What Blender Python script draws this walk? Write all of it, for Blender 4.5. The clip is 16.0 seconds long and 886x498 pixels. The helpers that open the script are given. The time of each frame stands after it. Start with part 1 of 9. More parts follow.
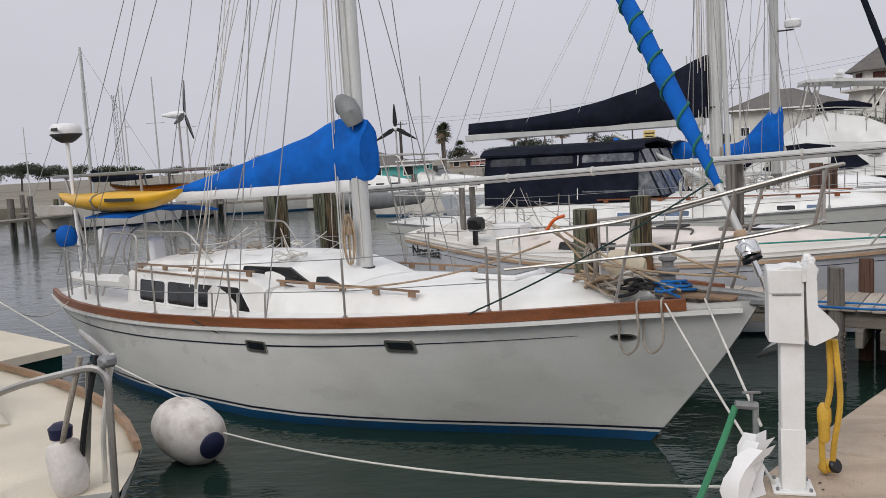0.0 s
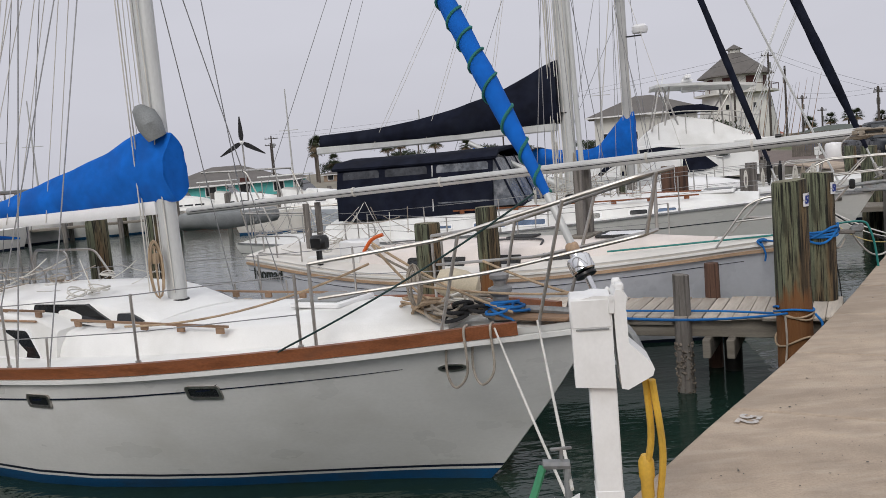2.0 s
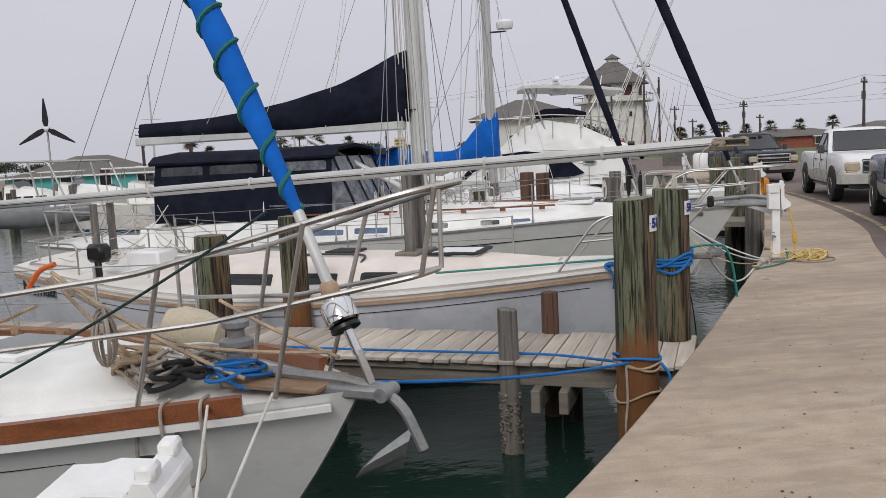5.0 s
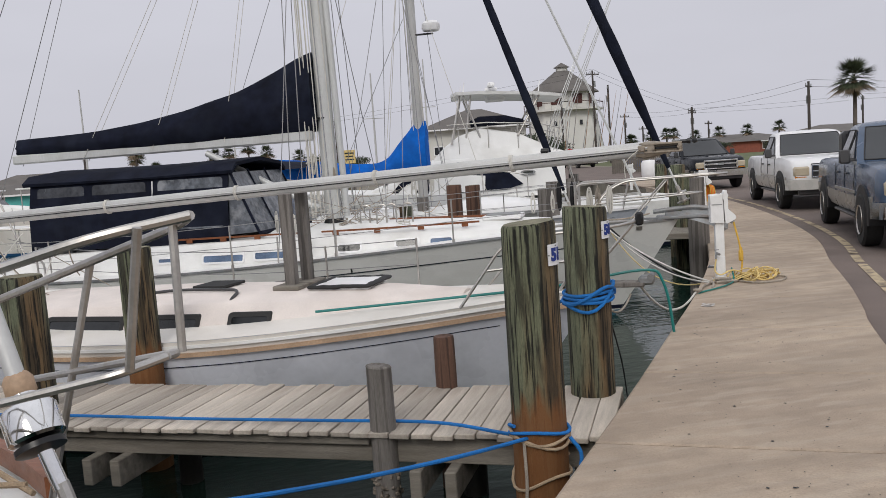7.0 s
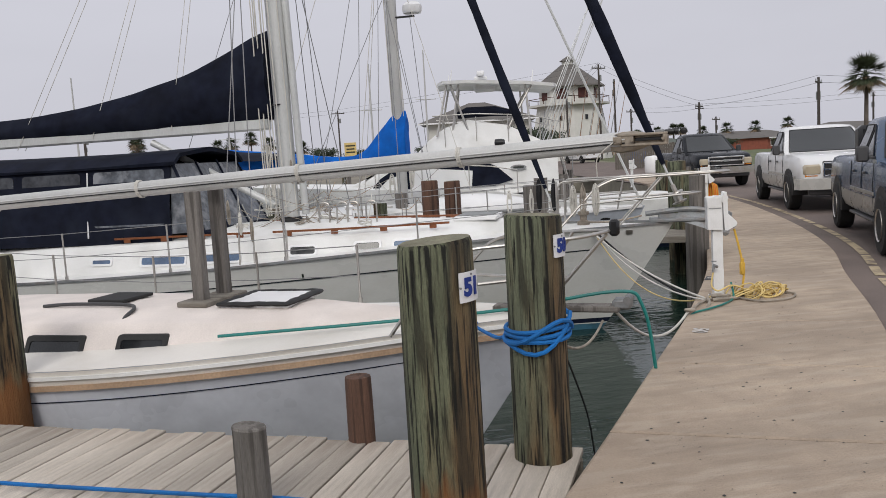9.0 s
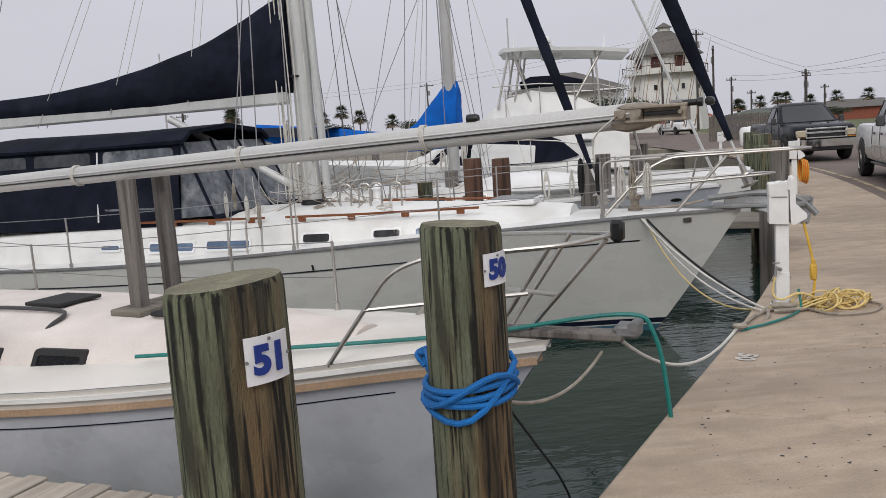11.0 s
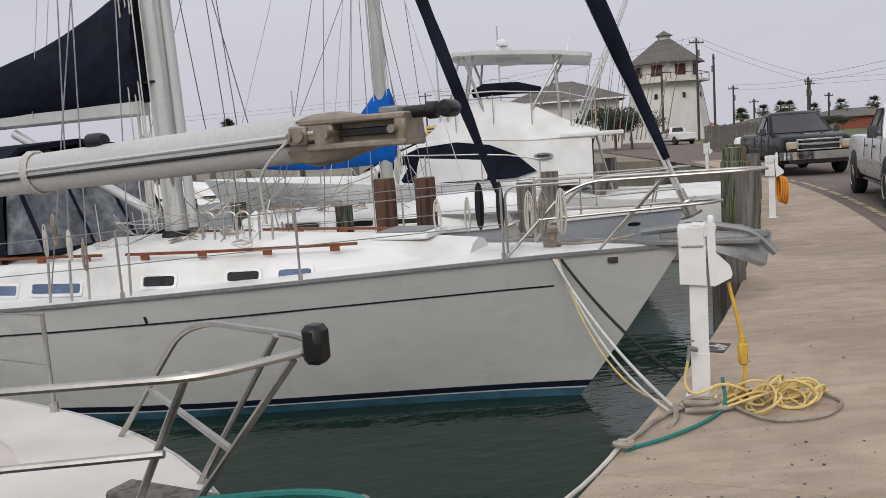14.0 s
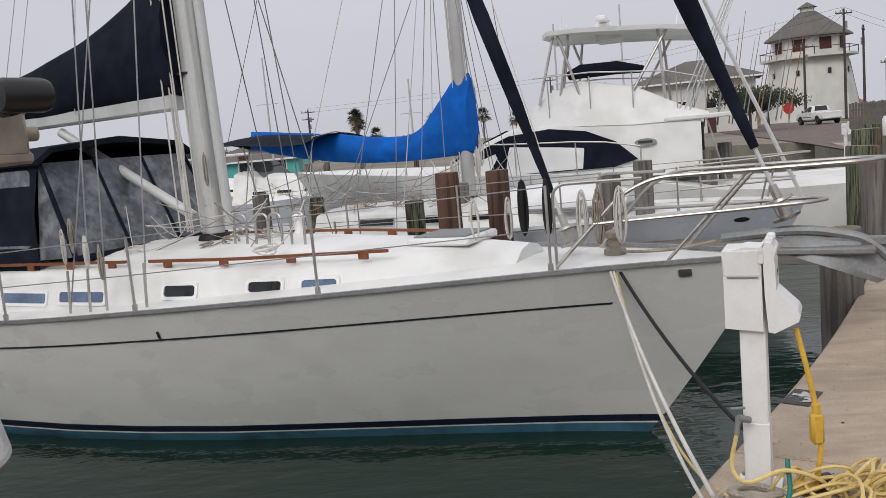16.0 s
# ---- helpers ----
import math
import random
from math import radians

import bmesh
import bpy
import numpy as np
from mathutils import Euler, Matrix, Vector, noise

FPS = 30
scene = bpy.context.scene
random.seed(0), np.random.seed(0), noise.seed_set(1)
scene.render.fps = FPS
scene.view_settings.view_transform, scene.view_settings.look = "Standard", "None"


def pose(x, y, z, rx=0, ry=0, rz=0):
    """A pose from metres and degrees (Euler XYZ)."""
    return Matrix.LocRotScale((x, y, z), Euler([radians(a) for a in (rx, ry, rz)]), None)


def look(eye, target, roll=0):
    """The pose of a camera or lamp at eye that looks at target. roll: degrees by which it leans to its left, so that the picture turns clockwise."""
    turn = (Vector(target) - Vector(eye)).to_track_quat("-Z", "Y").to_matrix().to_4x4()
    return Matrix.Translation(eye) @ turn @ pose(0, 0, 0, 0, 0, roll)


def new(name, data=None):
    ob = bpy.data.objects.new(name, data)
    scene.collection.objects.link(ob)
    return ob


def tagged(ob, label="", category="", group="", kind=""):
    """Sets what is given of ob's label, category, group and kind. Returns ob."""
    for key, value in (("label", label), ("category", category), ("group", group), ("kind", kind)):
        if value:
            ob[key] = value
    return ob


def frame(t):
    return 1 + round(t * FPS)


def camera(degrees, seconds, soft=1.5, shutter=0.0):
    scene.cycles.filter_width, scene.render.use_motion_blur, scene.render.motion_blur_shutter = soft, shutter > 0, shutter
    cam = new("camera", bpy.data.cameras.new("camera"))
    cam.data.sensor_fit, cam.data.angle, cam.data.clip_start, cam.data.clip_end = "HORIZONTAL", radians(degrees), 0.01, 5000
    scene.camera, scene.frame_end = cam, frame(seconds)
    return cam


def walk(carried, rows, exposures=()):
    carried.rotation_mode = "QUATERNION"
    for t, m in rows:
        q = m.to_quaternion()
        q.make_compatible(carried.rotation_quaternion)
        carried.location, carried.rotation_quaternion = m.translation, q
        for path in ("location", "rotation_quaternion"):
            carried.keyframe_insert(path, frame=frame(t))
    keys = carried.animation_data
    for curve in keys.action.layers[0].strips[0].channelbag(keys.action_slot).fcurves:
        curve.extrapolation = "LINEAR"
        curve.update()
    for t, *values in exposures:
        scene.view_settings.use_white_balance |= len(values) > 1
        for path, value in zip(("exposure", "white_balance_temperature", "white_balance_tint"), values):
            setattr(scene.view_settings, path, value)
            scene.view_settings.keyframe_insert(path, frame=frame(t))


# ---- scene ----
cam = camera(56.6, 16.0, soft=0.8)
PATH = [
    (0, (0.624, -1.004, 1.734), (0.417, 0.974, 1.518), -3.2),
    (0.5, (0.747, -0.892, 1.715), (0.594, 1.088, 1.482), -3.5),
    (1, (0.925, -0.672, 1.726), (0.778, 1.309, 1.495), -3.5),
    (1.5, (1.016, -0.386, 1.724), (0.989, 1.604, 1.522), -4.1),
    (2, (1.151, -0.129, 1.701), (1.233, 1.858, 1.493), -4.9),
    (2.5, (1.418, 0.123, 1.713), (1.515, 2.109, 1.5), -4.9),
    (3, (1.564, 0.392, 1.689), (1.769, 2.368, 1.454), -4.3),
    (3.5, (1.686, 0.726, 1.691), (1.987, 2.689, 1.456), -4.1),
    (3.7, (1.763, 0.84, 1.685), (2.086, 2.799, 1.445), -4.1),
    (5.8, (2.567, 2.198, 1.643), (2.916, 4.155, 1.42), -2.4),
    (6, (2.671, 2.356, 1.622), (3.016, 4.313, 1.4), -2.3),
    (6.5, (2.933, 2.756, 1.64), (3.388, 4.691, 1.424), -4.0),
    (7, (3.225, 3.017, 1.637), (3.683, 4.953, 1.428), -4.0),
    (7.5, (3.428, 3.32, 1.615), (3.875, 5.258, 1.404), -3.8),
    (8, (3.591, 3.654, 1.628), (4.031, 5.593, 1.412), -3.8),
    (8.5, (3.861, 3.96, 1.618), (4.303, 5.899, 1.409), -3.8),
    (9, (4.107, 4.266, 1.596), (4.55, 6.204, 1.373), -3.4),
    (9.5, (4.368, 4.582, 1.607), (4.827, 6.516, 1.385), -3.3),
    (10, (4.682, 4.827, 1.611), (5.124, 6.764, 1.382), -3.4),
    (10.2, (4.788, 4.928, 1.611), (5.13, 6.881, 1.346), -3.6),
    (12.3, (5.842, 6.261, 1.56), (6.012, 8.235, 1.282), -3.7),
    (12.5, (5.949, 6.373, 1.559), (6.116, 8.347, 1.283), -3.6),
    (13, (6.285, 6.637, 1.571), (6.462, 8.61, 1.3), -3.7),
    (13.5, (6.526, 6.934, 1.54), (6.701, 8.907, 1.263), -3.7),
    (14, (6.769, 7.271, 1.581), (6.97, 9.245, 1.331), -4.0),
    (14.5, (7.031, 7.531, 1.573), (7.199, 9.51, 1.335), -4.2),
    (15, (7.228, 7.843, 1.54), (7.366, 9.823, 1.299), -4.3),
    (15.5, (7.368, 8.129, 1.555), (7.478, 10.111, 1.31), -5.0),
    (16, (7.622, 8.367, 1.567), (7.509, 10.347, 1.309), -5.2),
]
walk(cam, [(t, look(eye, target, roll)) for t, eye, target, roll in PATH])

# ---- sky, sun ----
world = bpy.data.worlds.new("overcast_sky")
scene.world = world
world.use_nodes = True
wn, wl = world.node_tree.nodes, world.node_tree.links
wn.clear()
w_out = wn.new("ShaderNodeOutputWorld")
w_bg = wn.new("ShaderNodeBackground")
w_tc = wn.new("ShaderNodeTexCoord")
w_sep = wn.new("ShaderNodeSeparateXYZ")
wl.new(w_tc.outputs["Generated"], w_sep.inputs[0])
w_ramp = wn.new("ShaderNodeValToRGB")
w_ramp.color_ramp.elements[0].position = 0.0
w_ramp.color_ramp.elements[0].color = (0.62, 0.62, 0.69, 1)
w_ramp.color_ramp.elements[1].position = 1.0
w_ramp.color_ramp.elements[1].color = (1.02, 1.03, 1.09, 1)
e = w_ramp.color_ramp.elements.new(0.3)
e.color = (0.69, 0.69, 0.76, 1)
wl.new(w_sep.outputs["Z"], w_ramp.inputs[0])
w_sky = wn.new("ShaderNodeTexSky")
w_sky.sky_type, w_sky.sun_disc = "NISHITA", False
w_sky.sun_elevation, w_sky.sun_rotation = radians(38), radians(205)
w_sky.dust_density = 6.0
w_hue = wn.new("ShaderNodeMixRGB")
w_hue.blend_type, w_hue.inputs[0].default_value = "ADD", 0.004
wl.new(w_ramp.outputs[0], w_hue.inputs[1])
wl.new(w_sky.outputs[0], w_hue.inputs[2])
w_noise = wn.new("ShaderNodeTexNoise")
w_noise.inputs["Scale"].default_value, w_noise.inputs["Detail"].default_value = 2.2, 4
w_map = wn.new("ShaderNodeMapping")
w_map.inputs["Scale"].default_value = (1, 1, 4)
wl.new(w_tc.outputs["Generated"], w_map.inputs[0])
wl.new(w_map.outputs[0], w_noise.inputs[0])
w_cl = wn.new("ShaderNodeMapRange")
w_cl.inputs["To Min"].default_value, w_cl.inputs["To Max"].default_value = 0.92, 1.08
wl.new(w_noise.outputs[0], w_cl.inputs[0])
w_mul = wn.new("ShaderNodeMixRGB")
w_mul.blend_type, w_mul.inputs[0].default_value = "MULTIPLY", 1.0
wl.new(w_hue.outputs[0], w_mul.inputs[1])
wl.new(w_cl.outputs[0], w_mul.inputs[2])
wl.new(w_mul.outputs[0], w_bg.inputs[0])
w_bg.inputs[1].default_value = 1.0
wl.new(w_bg.outputs[0], w_out.inputs[0])
sun_data = bpy.data.lights.new("sun", "SUN")
sun_data.energy, sun_data.angle, sun_data.color = 1.35, radians(25), (1.0, 0.96, 0.9)
sun = new("sun", sun_data)
sun.matrix_world = look((0, 0, 50), (27, 58, 0))
scene.view_settings.exposure = -0.14

WATER = -0.97

# ---- materials ----
MATS = {}


def material(name, col, rough=0.5, metal=0.0, var=0.12, scale=3.0, fine=60.0, bump=0.0, stain=None, stain_amt=0.0,
             stain_scale=1.2, stretch=(1, 1, 1), spec=0.5, per=0.0, alpha=1.0, trans=0.0, ior=1.45, streak=None, island=0.0, streak2=None, streak3=None, band=None):
    """Base colour with variation at two scales, stains with a shape of their own, bump, roughness wander."""
    m = bpy.data.materials.new(name)
    m.use_nodes = True
    n, l = m.node_tree.nodes, m.node_tree.links
    p = n["Principled BSDF"]
    tc = n.new("ShaderNodeTexCoord")
    mp = n.new("ShaderNodeMapping")
    mp.inputs["Scale"].default_value = stretch
    l.new(tc.outputs["Object"], mp.inputs[0])

    def noise_node(sc, detail=4):
        t = n.new("ShaderNodeTexNoise")
        t.inputs["Scale"].default_value, t.inputs["Detail"].default_value = sc, detail
        l.new(mp.outputs[0], t.inputs["Vector"])
        return t

    def mix(kind, fac, a, b):
        x = n.new("ShaderNodeMixRGB")
        x.blend_type = kind
        for s, v in zip(x.inputs, (fac, a, b)):
            if isinstance(v, (int, float)):
                s.default_value = v
            elif isinstance(v, tuple):
                s.default_value = (*v, 1) if len(v) == 3 else v
            else:
                l.new(v, s)
        return x.outputs[0]

    def rng(sock, a, b, lo=0.3, hi=0.7):
        x = n.new("ShaderNodeMapRange")
        for k, v in zip(("From Min", "From Max", "To Min", "To Max"), (lo, hi, a, b)):
            x.inputs[k].default_value = v
        l.new(sock, x.inputs[0])
        return x.outputs[0]

    big, small = noise_node(scale), noise_node(fine, 3)
    c = mix("MULTIPLY", 1.0, col, rng(big.outputs[0], 1 - var, 1 + var))
    c = mix("MULTIPLY", 1.0, c, rng(small.outputs[0], 1 - var * 0.6, 1 + var * 0.6))
    if stain:
        t = noise_node(stain_scale, 6)
        c = mix("MIX", rng(t.outputs[0], 0.0, stain_amt, 0.48, 0.68), c, stain)
    for streak in [q for q in (streak, streak2, streak3) if q]:
        mp2 = n.new("ShaderNodeMapping")
        mp2.inputs["Scale"].default_value = streak[1]
        mp2.inputs["Rotation"].default_value = (0, 0, radians(streak[3]) if len(streak) > 3 else 0)
        l.new(tc.outputs["Object"], mp2.inputs[0])
        t = n.new("ShaderNodeTexNoise")
        t.inputs["Scale"].default_value, t.inputs["Detail"].default_value = 1.0, 5
        l.new(mp2.outputs[0], t.inputs["Vector"])
        c = mix("MIX", rng(t.outputs[0], 0.0, streak[2], 0.5, 0.6), c, streak[0])
    if band:
        sx = n.new("ShaderNodeSeparateXYZ")
        l.new(tc.outputs["Object"], sx.inputs[0])
        mp3 = n.new("ShaderNodeMapping")
        mp3.inputs["Scale"].default_value = (14, 14, 1.5)
        l.new(tc.outputs["Object"], mp3.inputs[0])
        t = n.new("ShaderNodeTexNoise")
        t.inputs["Scale"].default_value, t.inputs["Detail"].default_value = 1.0, 5
        l.new(mp3.outputs[0], t.inputs["Vector"])
        ad = n.new("ShaderNodeMath")
        ad.operation, ad.inputs[1].default_value = "MULTIPLY_ADD", 0.7
        l.new(t.outputs[0], ad.inputs[0])
        l.new(sx.outputs["Z"], ad.inputs[2])
        c = mix("MIX", rng(ad.outputs[0], 0.85, 0.0, band[1] + 0.33, band[1] + 0.47), c, band[0])
    if per:
        oi = n.new("ShaderNodeObjectInfo")
        c = mix("MULTIPLY", 1.0, c, rng(oi.outputs["Random"], 1 - per, 1 + per, 0, 1))
    if island:
        gi = n.new("ShaderNodeNewGeometry")
        c = mix("MULTIPLY", 1.0, c, rng(gi.outputs["Random Per Island"], 1 - island, 1 + island, 0, 1))
    l.new(c, p.inputs["Base Color"])
    l.new(rng(big.outputs[0], max(0.02, rough - 0.08), min(1, rough + 0.08)), p.inputs["Roughness"])
    p.inputs["Metallic"].default_value = metal
    p.inputs["Specular IOR Level"].default_value = spec
    p.inputs["Alpha"].default_value = alpha
    p.inputs["Transmission Weight"].default_value = trans
    p.inputs["IOR"].default_value = ior
    if bump:
        b = n.new("ShaderNodeBump")
        b.inputs["Strength"].default_value, b.inputs["Distance"].default_value = min(1, bump), 0.01
        l.new(small.outputs[0], b.inputs["Height"])
        l.new(b.outputs[0], p.inputs["Normal"])
    MATS[name] = m
    return m


GEL = material("white_gelcoat", (0.70, 0.70, 0.68), 0.32, var=0.04, scale=1.5, fine=25, stain=(0.50, 0.49, 0.44), stain_amt=0.35, stain_scale=1.1, stretch=(1, 1, 2))
GELDECK = material("deck_gelcoat", (0.78, 0.78, 0.76), 0.5, var=0.05, scale=2, fine=90, bump=0.12, stain=(0.55, 0.54, 0.50), stain_amt=0.45, stain_scale=1.6)
GELB = material("cream_gelcoat", (0.72, 0.69, 0.64), 0.45, var=0.05, scale=2, fine=70, stain=(0.52, 0.47, 0.40), stain_amt=0.4, stain_scale=1.5)
BHULL = material("pale_blue_gelcoat", (0.66, 0.68, 0.73), 0.28, var=0.04, scale=1.2, fine=20, stain=(0.30, 0.31, 0.34), stain_amt=0.35, stain_scale=1.6)
DHULL = material("grey_gelcoat", (0.50, 0.54, 0.60), 0.3, var=0.05, scale=1.2, fine=20, stain=(0.35, 0.36, 0.38), stain_amt=0.3)
CHULL = material("bone_gelcoat", (0.66, 0.66, 0.63), 0.3, var=0.035, scale=1.3, fine=20, stain=(0.50, 0.49, 0.45), stain_amt=0.3, stretch=(1, 1, 2))
BLUEPAINT = material("blue_antifouling", (0.008, 0.075, 0.19), 0.5, var=0.2, stain=(0.02, 0.05, 0.09), stain_amt=0.6, stain_scale=3)
TEALPAINT = material("faded_blue_antifouling", (0.05, 0.15, 0.22), 0.55, var=0.2, stain=(0.03, 0.06, 0.07), stain_amt=0.7, stain_scale=4)
NAVYPAINT = material("navy_boot_stripe", (0.008, 0.012, 0.03), 0.35, var=0.15)
DARKPAINT = material("dark_stripe", (0.02, 0.024, 0.03), 0.4, var=0.2)
GREENHULL = material("dark_green_gelcoat", (0.004, 0.035, 0.032), 0.15, var=0.1)
TEAK = material("varnished_teak", (0.22, 0.075, 0.028), 0.42, var=0.3, scale=4, fine=40, stretch=(0.3, 3, 3), bump=0.15, stain=(0.10, 0.04, 0.02), stain_amt=0.7, stain_scale=4)
TEAKOLD = material("weathered_teak", (0.25, 0.16, 0.10), 0.7, var=0.3, scale=4, fine=50, stretch=(0.3, 3, 3), bump=0.2)
TRIMTAN = material("tan_rubbing_strake", (0.42, 0.29, 0.19), 0.55, var=0.2)
BLUECANVAS = material("blue_canvas", (0.006, 0.12, 0.50), 0.85, var=0.16, scale=2.5, fine=8, bump=0.5, stain=(0.01, 0.08, 0.33), stain_amt=0.6, stain_scale=2.4, spec=0.2)
NAVYCANVAS = material("navy_canvas", (0.0085, 0.0105, 0.020), 0.9, var=0.35, scale=2.0, fine=7, bump=0.6, stain=(0.018, 0.022, 0.036), stain_amt=0.6, stain_scale=2.2, spec=0.15)
SAILCLOTH = material("white_sailcloth", (0.72, 0.72, 0.70), 0.7, var=0.08, bump=0.3, fine=10)
STEEL = material("stainless_tube", (0.50, 0.485, 0.46), 0.45, metal=1.0, var=0.12, stain=(0.35, 0.28, 0.2), stain_amt=0.35, stain_scale=9)
GALV = material("galvanised_steel", (0.27, 0.28, 0.285), 0.6, metal=0.5, var=0.2, fine=40, bump=0.2, stain=(0.25, 0.2, 0.17), stain_amt=0.4, stain_scale=7)
ALU = material("painted_aluminium_mast", (0.58, 0.59, 0.58), 0.42, metal=0.15, var=0.08, scale=1.5, stain=(0.42, 0.42, 0.40), stain_amt=0.5, stain_scale=3, stretch=(1, 1, 0.3))
ALUGREY = material("grey_spar_paint", (0.50, 0.50, 0.49), 0.45, metal=0.1, var=0.1, scale=1.5, stain=(0.36, 0.36, 0.34), stain_amt=0.5, stain_scale=3)
CAST = material("cast_aluminium_fitting", (0.34, 0.295, 0.24), 0.55, metal=0.5, var=0.25, fine=30, bump=0.2, stain=(0.22, 0.18, 0.14), stain_amt=0.7, stain_scale=12)
RUBBER = material("black_rubber", (0.013, 0.013, 0.014), 0.6, var=0.3)
TYRE = material("tyre_rubber", (0.018, 0.018, 0.018), 0.85, var=0.3, fine=30)
GLASSDARK = material("dark_window_glass", (0.015, 0.017, 0.019), 0.08, var=0.2, spec=0.6)
# portlight glass with a bluish sky reflection put into its base colour
GLASSREFL = material("portlight_glass_blue_reflection", (0.10, 0.15, 0.24), 0.1, var=0.3, spec=0.6)
VINYLDARK = material("smoked_vinyl_window", (0.035, 0.038, 0.045), 0.2, var=0.4, scale=5, fine=12, bump=0.4, stain=(0.075, 0.08, 0.09), stain_amt=0.7, stain_scale=4, spec=0.5)
VINYL = material("clear_vinyl_window", (0.09, 0.10, 0.115), 0.16, var=0.45, scale=5, fine=14, bump=0.5, stain=(0.30, 0.31, 0.33), stain_amt=0.7, stain_scale=3.5, spec=0.6)
WIRE = material("rigging_wire", (0.30, 0.30, 0.30), 0.45, metal=0.6, var=0.2)
ROPEW = material("white_rope", (0.62, 0.60, 0.55), 0.9, var=0.15, fine=160, bump=0.6)
ROPEG = material("grey_weathered_rope", (0.34, 0.30, 0.25), 0.95, var=0.3, scale=8, fine=160, bump=0.7)
ROPETAN = material("tan_rope", (0.40, 0.30, 0.20), 0.95, var=0.3, scale=8, fine=160, bump=0.7)
ROPEB = material("blue_rope", (0.01, 0.14, 0.42), 0.8, var=0.25, fine=150, bump=0.6)
ROPEK = material("black_rope", (0.02, 0.02, 0.022), 0.9, var=0.3, fine=150, bump=0.6)
ROPEGR = material("dark_green_rope", (0.02, 0.045, 0.043), 0.9, var=0.5, scale=10, fine=150, bump=0.6)
TEALROPE = material("teal_lashing_rope", (0.02, 0.15, 0.13), 0.85, var=0.35, scale=9, fine=120, bump=0.6)
HOSEG = material("green_hose", (0.03, 0.20, 0.09), 0.5, var=0.15)
HOSET = material("teal_hose", (0.012, 0.17, 0.15), 0.5, var=0.15)
YCORD = material("yellow_power_cord", (0.62, 0.38, 0.05), 0.5, var=0.15, scale=6, stain=(0.36, 0.22, 0.05), stain_amt=0.4, stain_scale=5)
YCORD2 = material("pale_yellow_cord", (0.66, 0.50, 0.20), 0.5, var=0.15, scale=6)
ORANGE = material("orange_plastic", (0.65, 0.12, 0.02), 0.4, var=0.1)
PEDW = material("pedestal_white", (0.78, 0.78, 0.77), 0.4, var=0.04, scale=4, stain=(0.55, 0.54, 0.50), stain_amt=0.3, stain_scale=5)
PLASTICW = material("white_plastic", (0.80, 0.80, 0.80), 0.35, var=0.04)
FOAM = material("chalky_fender_vinyl", (0.68, 0.64, 0.60), 0.75, var=0.1, scale=5, fine=50, bump=0.2, stain=(0.33, 0.28, 0.24), stain_amt=0.75, stain_scale=5)
FENDBLUE = material("fender_end_blue", (0.012, 0.015, 0.05), 0.55, var=0.2)
KAYAK = material("yellow_kayak_plastic", (0.68, 0.38, 0.02), 0.4, var=0.08)
KAYAKO = material("orange_kayak_plastic", (0.66, 0.20, 0.01), 0.4, var=0.08)
MARKW = material("worn_stencil_paint", (0.50, 0.48, 0.46), 0.85, var=0.25, scale=9, fine=90, bump=0.4, stain=(0.34, 0.28, 0.22), stain_amt=0.8, stain_scale=14)
SIGNW = material("sign_white", (0.75, 0.75, 0.76), 0.5, var=0.05)
SIGNBLUE = material("sign_blue", (0.012, 0.035, 0.22), 0.5, var=0.1)
BLACKP = material("black_plastic", (0.012, 0.012, 0.013), 0.35, var=0.2)
GREYP = material("grey_plastic", (0.22, 0.23, 0.23), 0.5, var=0.15)
DINGHY = material("grey_inflatable_fabric", (0.20, 0.21, 0.21), 0.7, var=0.2)
PILEG = material("green_treated_pile", (0.135, 0.148, 0.095), 0.85, var=0.3, scale=3, fine=45, bump=0.9, stretch=(4, 4, 0.8), stain=(0.20, 0.10, 0.04), stain_amt=0.6,
                 stain_scale=0.9, streak=((0.150, 0.080, 0.034), (4.5, 4.5, 0.45), 0.6), streak2=((0.022, 0.020, 0.014), (17, 17, 1.5), 0.75), streak3=((0.006, 0.006, 0.005), (58, 58, 2.6), 0.95))
TRUCKGLASS = material("truck_glass", (0.020, 0.023, 0.026), 0.07, var=0.2, spec=0.7)
TRUCKS = material("silver_two_tone_paint", (0.42, 0.41, 0.385), 0.3, var=0.04)
PILER = material("rust_stained_pile", (0.135, 0.145, 0.090), 0.85, var=0.3, scale=3, fine=45, bump=0.9, stretch=(4, 4, 0.8), stain=(0.20, 0.10, 0.04), stain_amt=0.6, stain_scale=0.9,
                 streak=((0.150, 0.080, 0.034), (4.5, 4.5, 0.45), 0.6), streak2=((0.022, 0.020, 0.014), (17, 17, 1.5), 0.75), streak3=((0.006, 0.006, 0.005), (58, 58, 2.6), 0.95), band=((0.20, 0.082, 0.026), 0.12))
PILETOP = material("pile_end_grain", (0.20, 0.19, 0.13), 0.9, var=0.3, scale=8, fine=80, bump=0.5, stain=(0.10, 0.09, 0.06), stain_amt=0.8, stain_scale=6)
POSTG = material("grey_weathered_post", (0.185, 0.17, 0.155), 0.9, var=0.25, scale=3, fine=60, bump=0.6, stretch=(4, 4, 0.4), streak=((0.05, 0.043, 0.037), (24, 24, 0.9), 0.6))
POSTB = material("red_brown_post", (0.115, 0.062, 0.042), 0.85, var=0.3, scale=3, fine=60, bump=0.6, stretch=(4, 4, 0.4), streak=((0.03, 0.018, 0.014), (24, 24, 0.9), 0.7))
BARN = material("oyster_crust", (0.20, 0.17, 0.14), 0.95, var=0.5, scale=18, fine=60, bump=1.0, stain=(0.05, 0.04, 0.03), stain_amt=0.9, stain_scale=16)
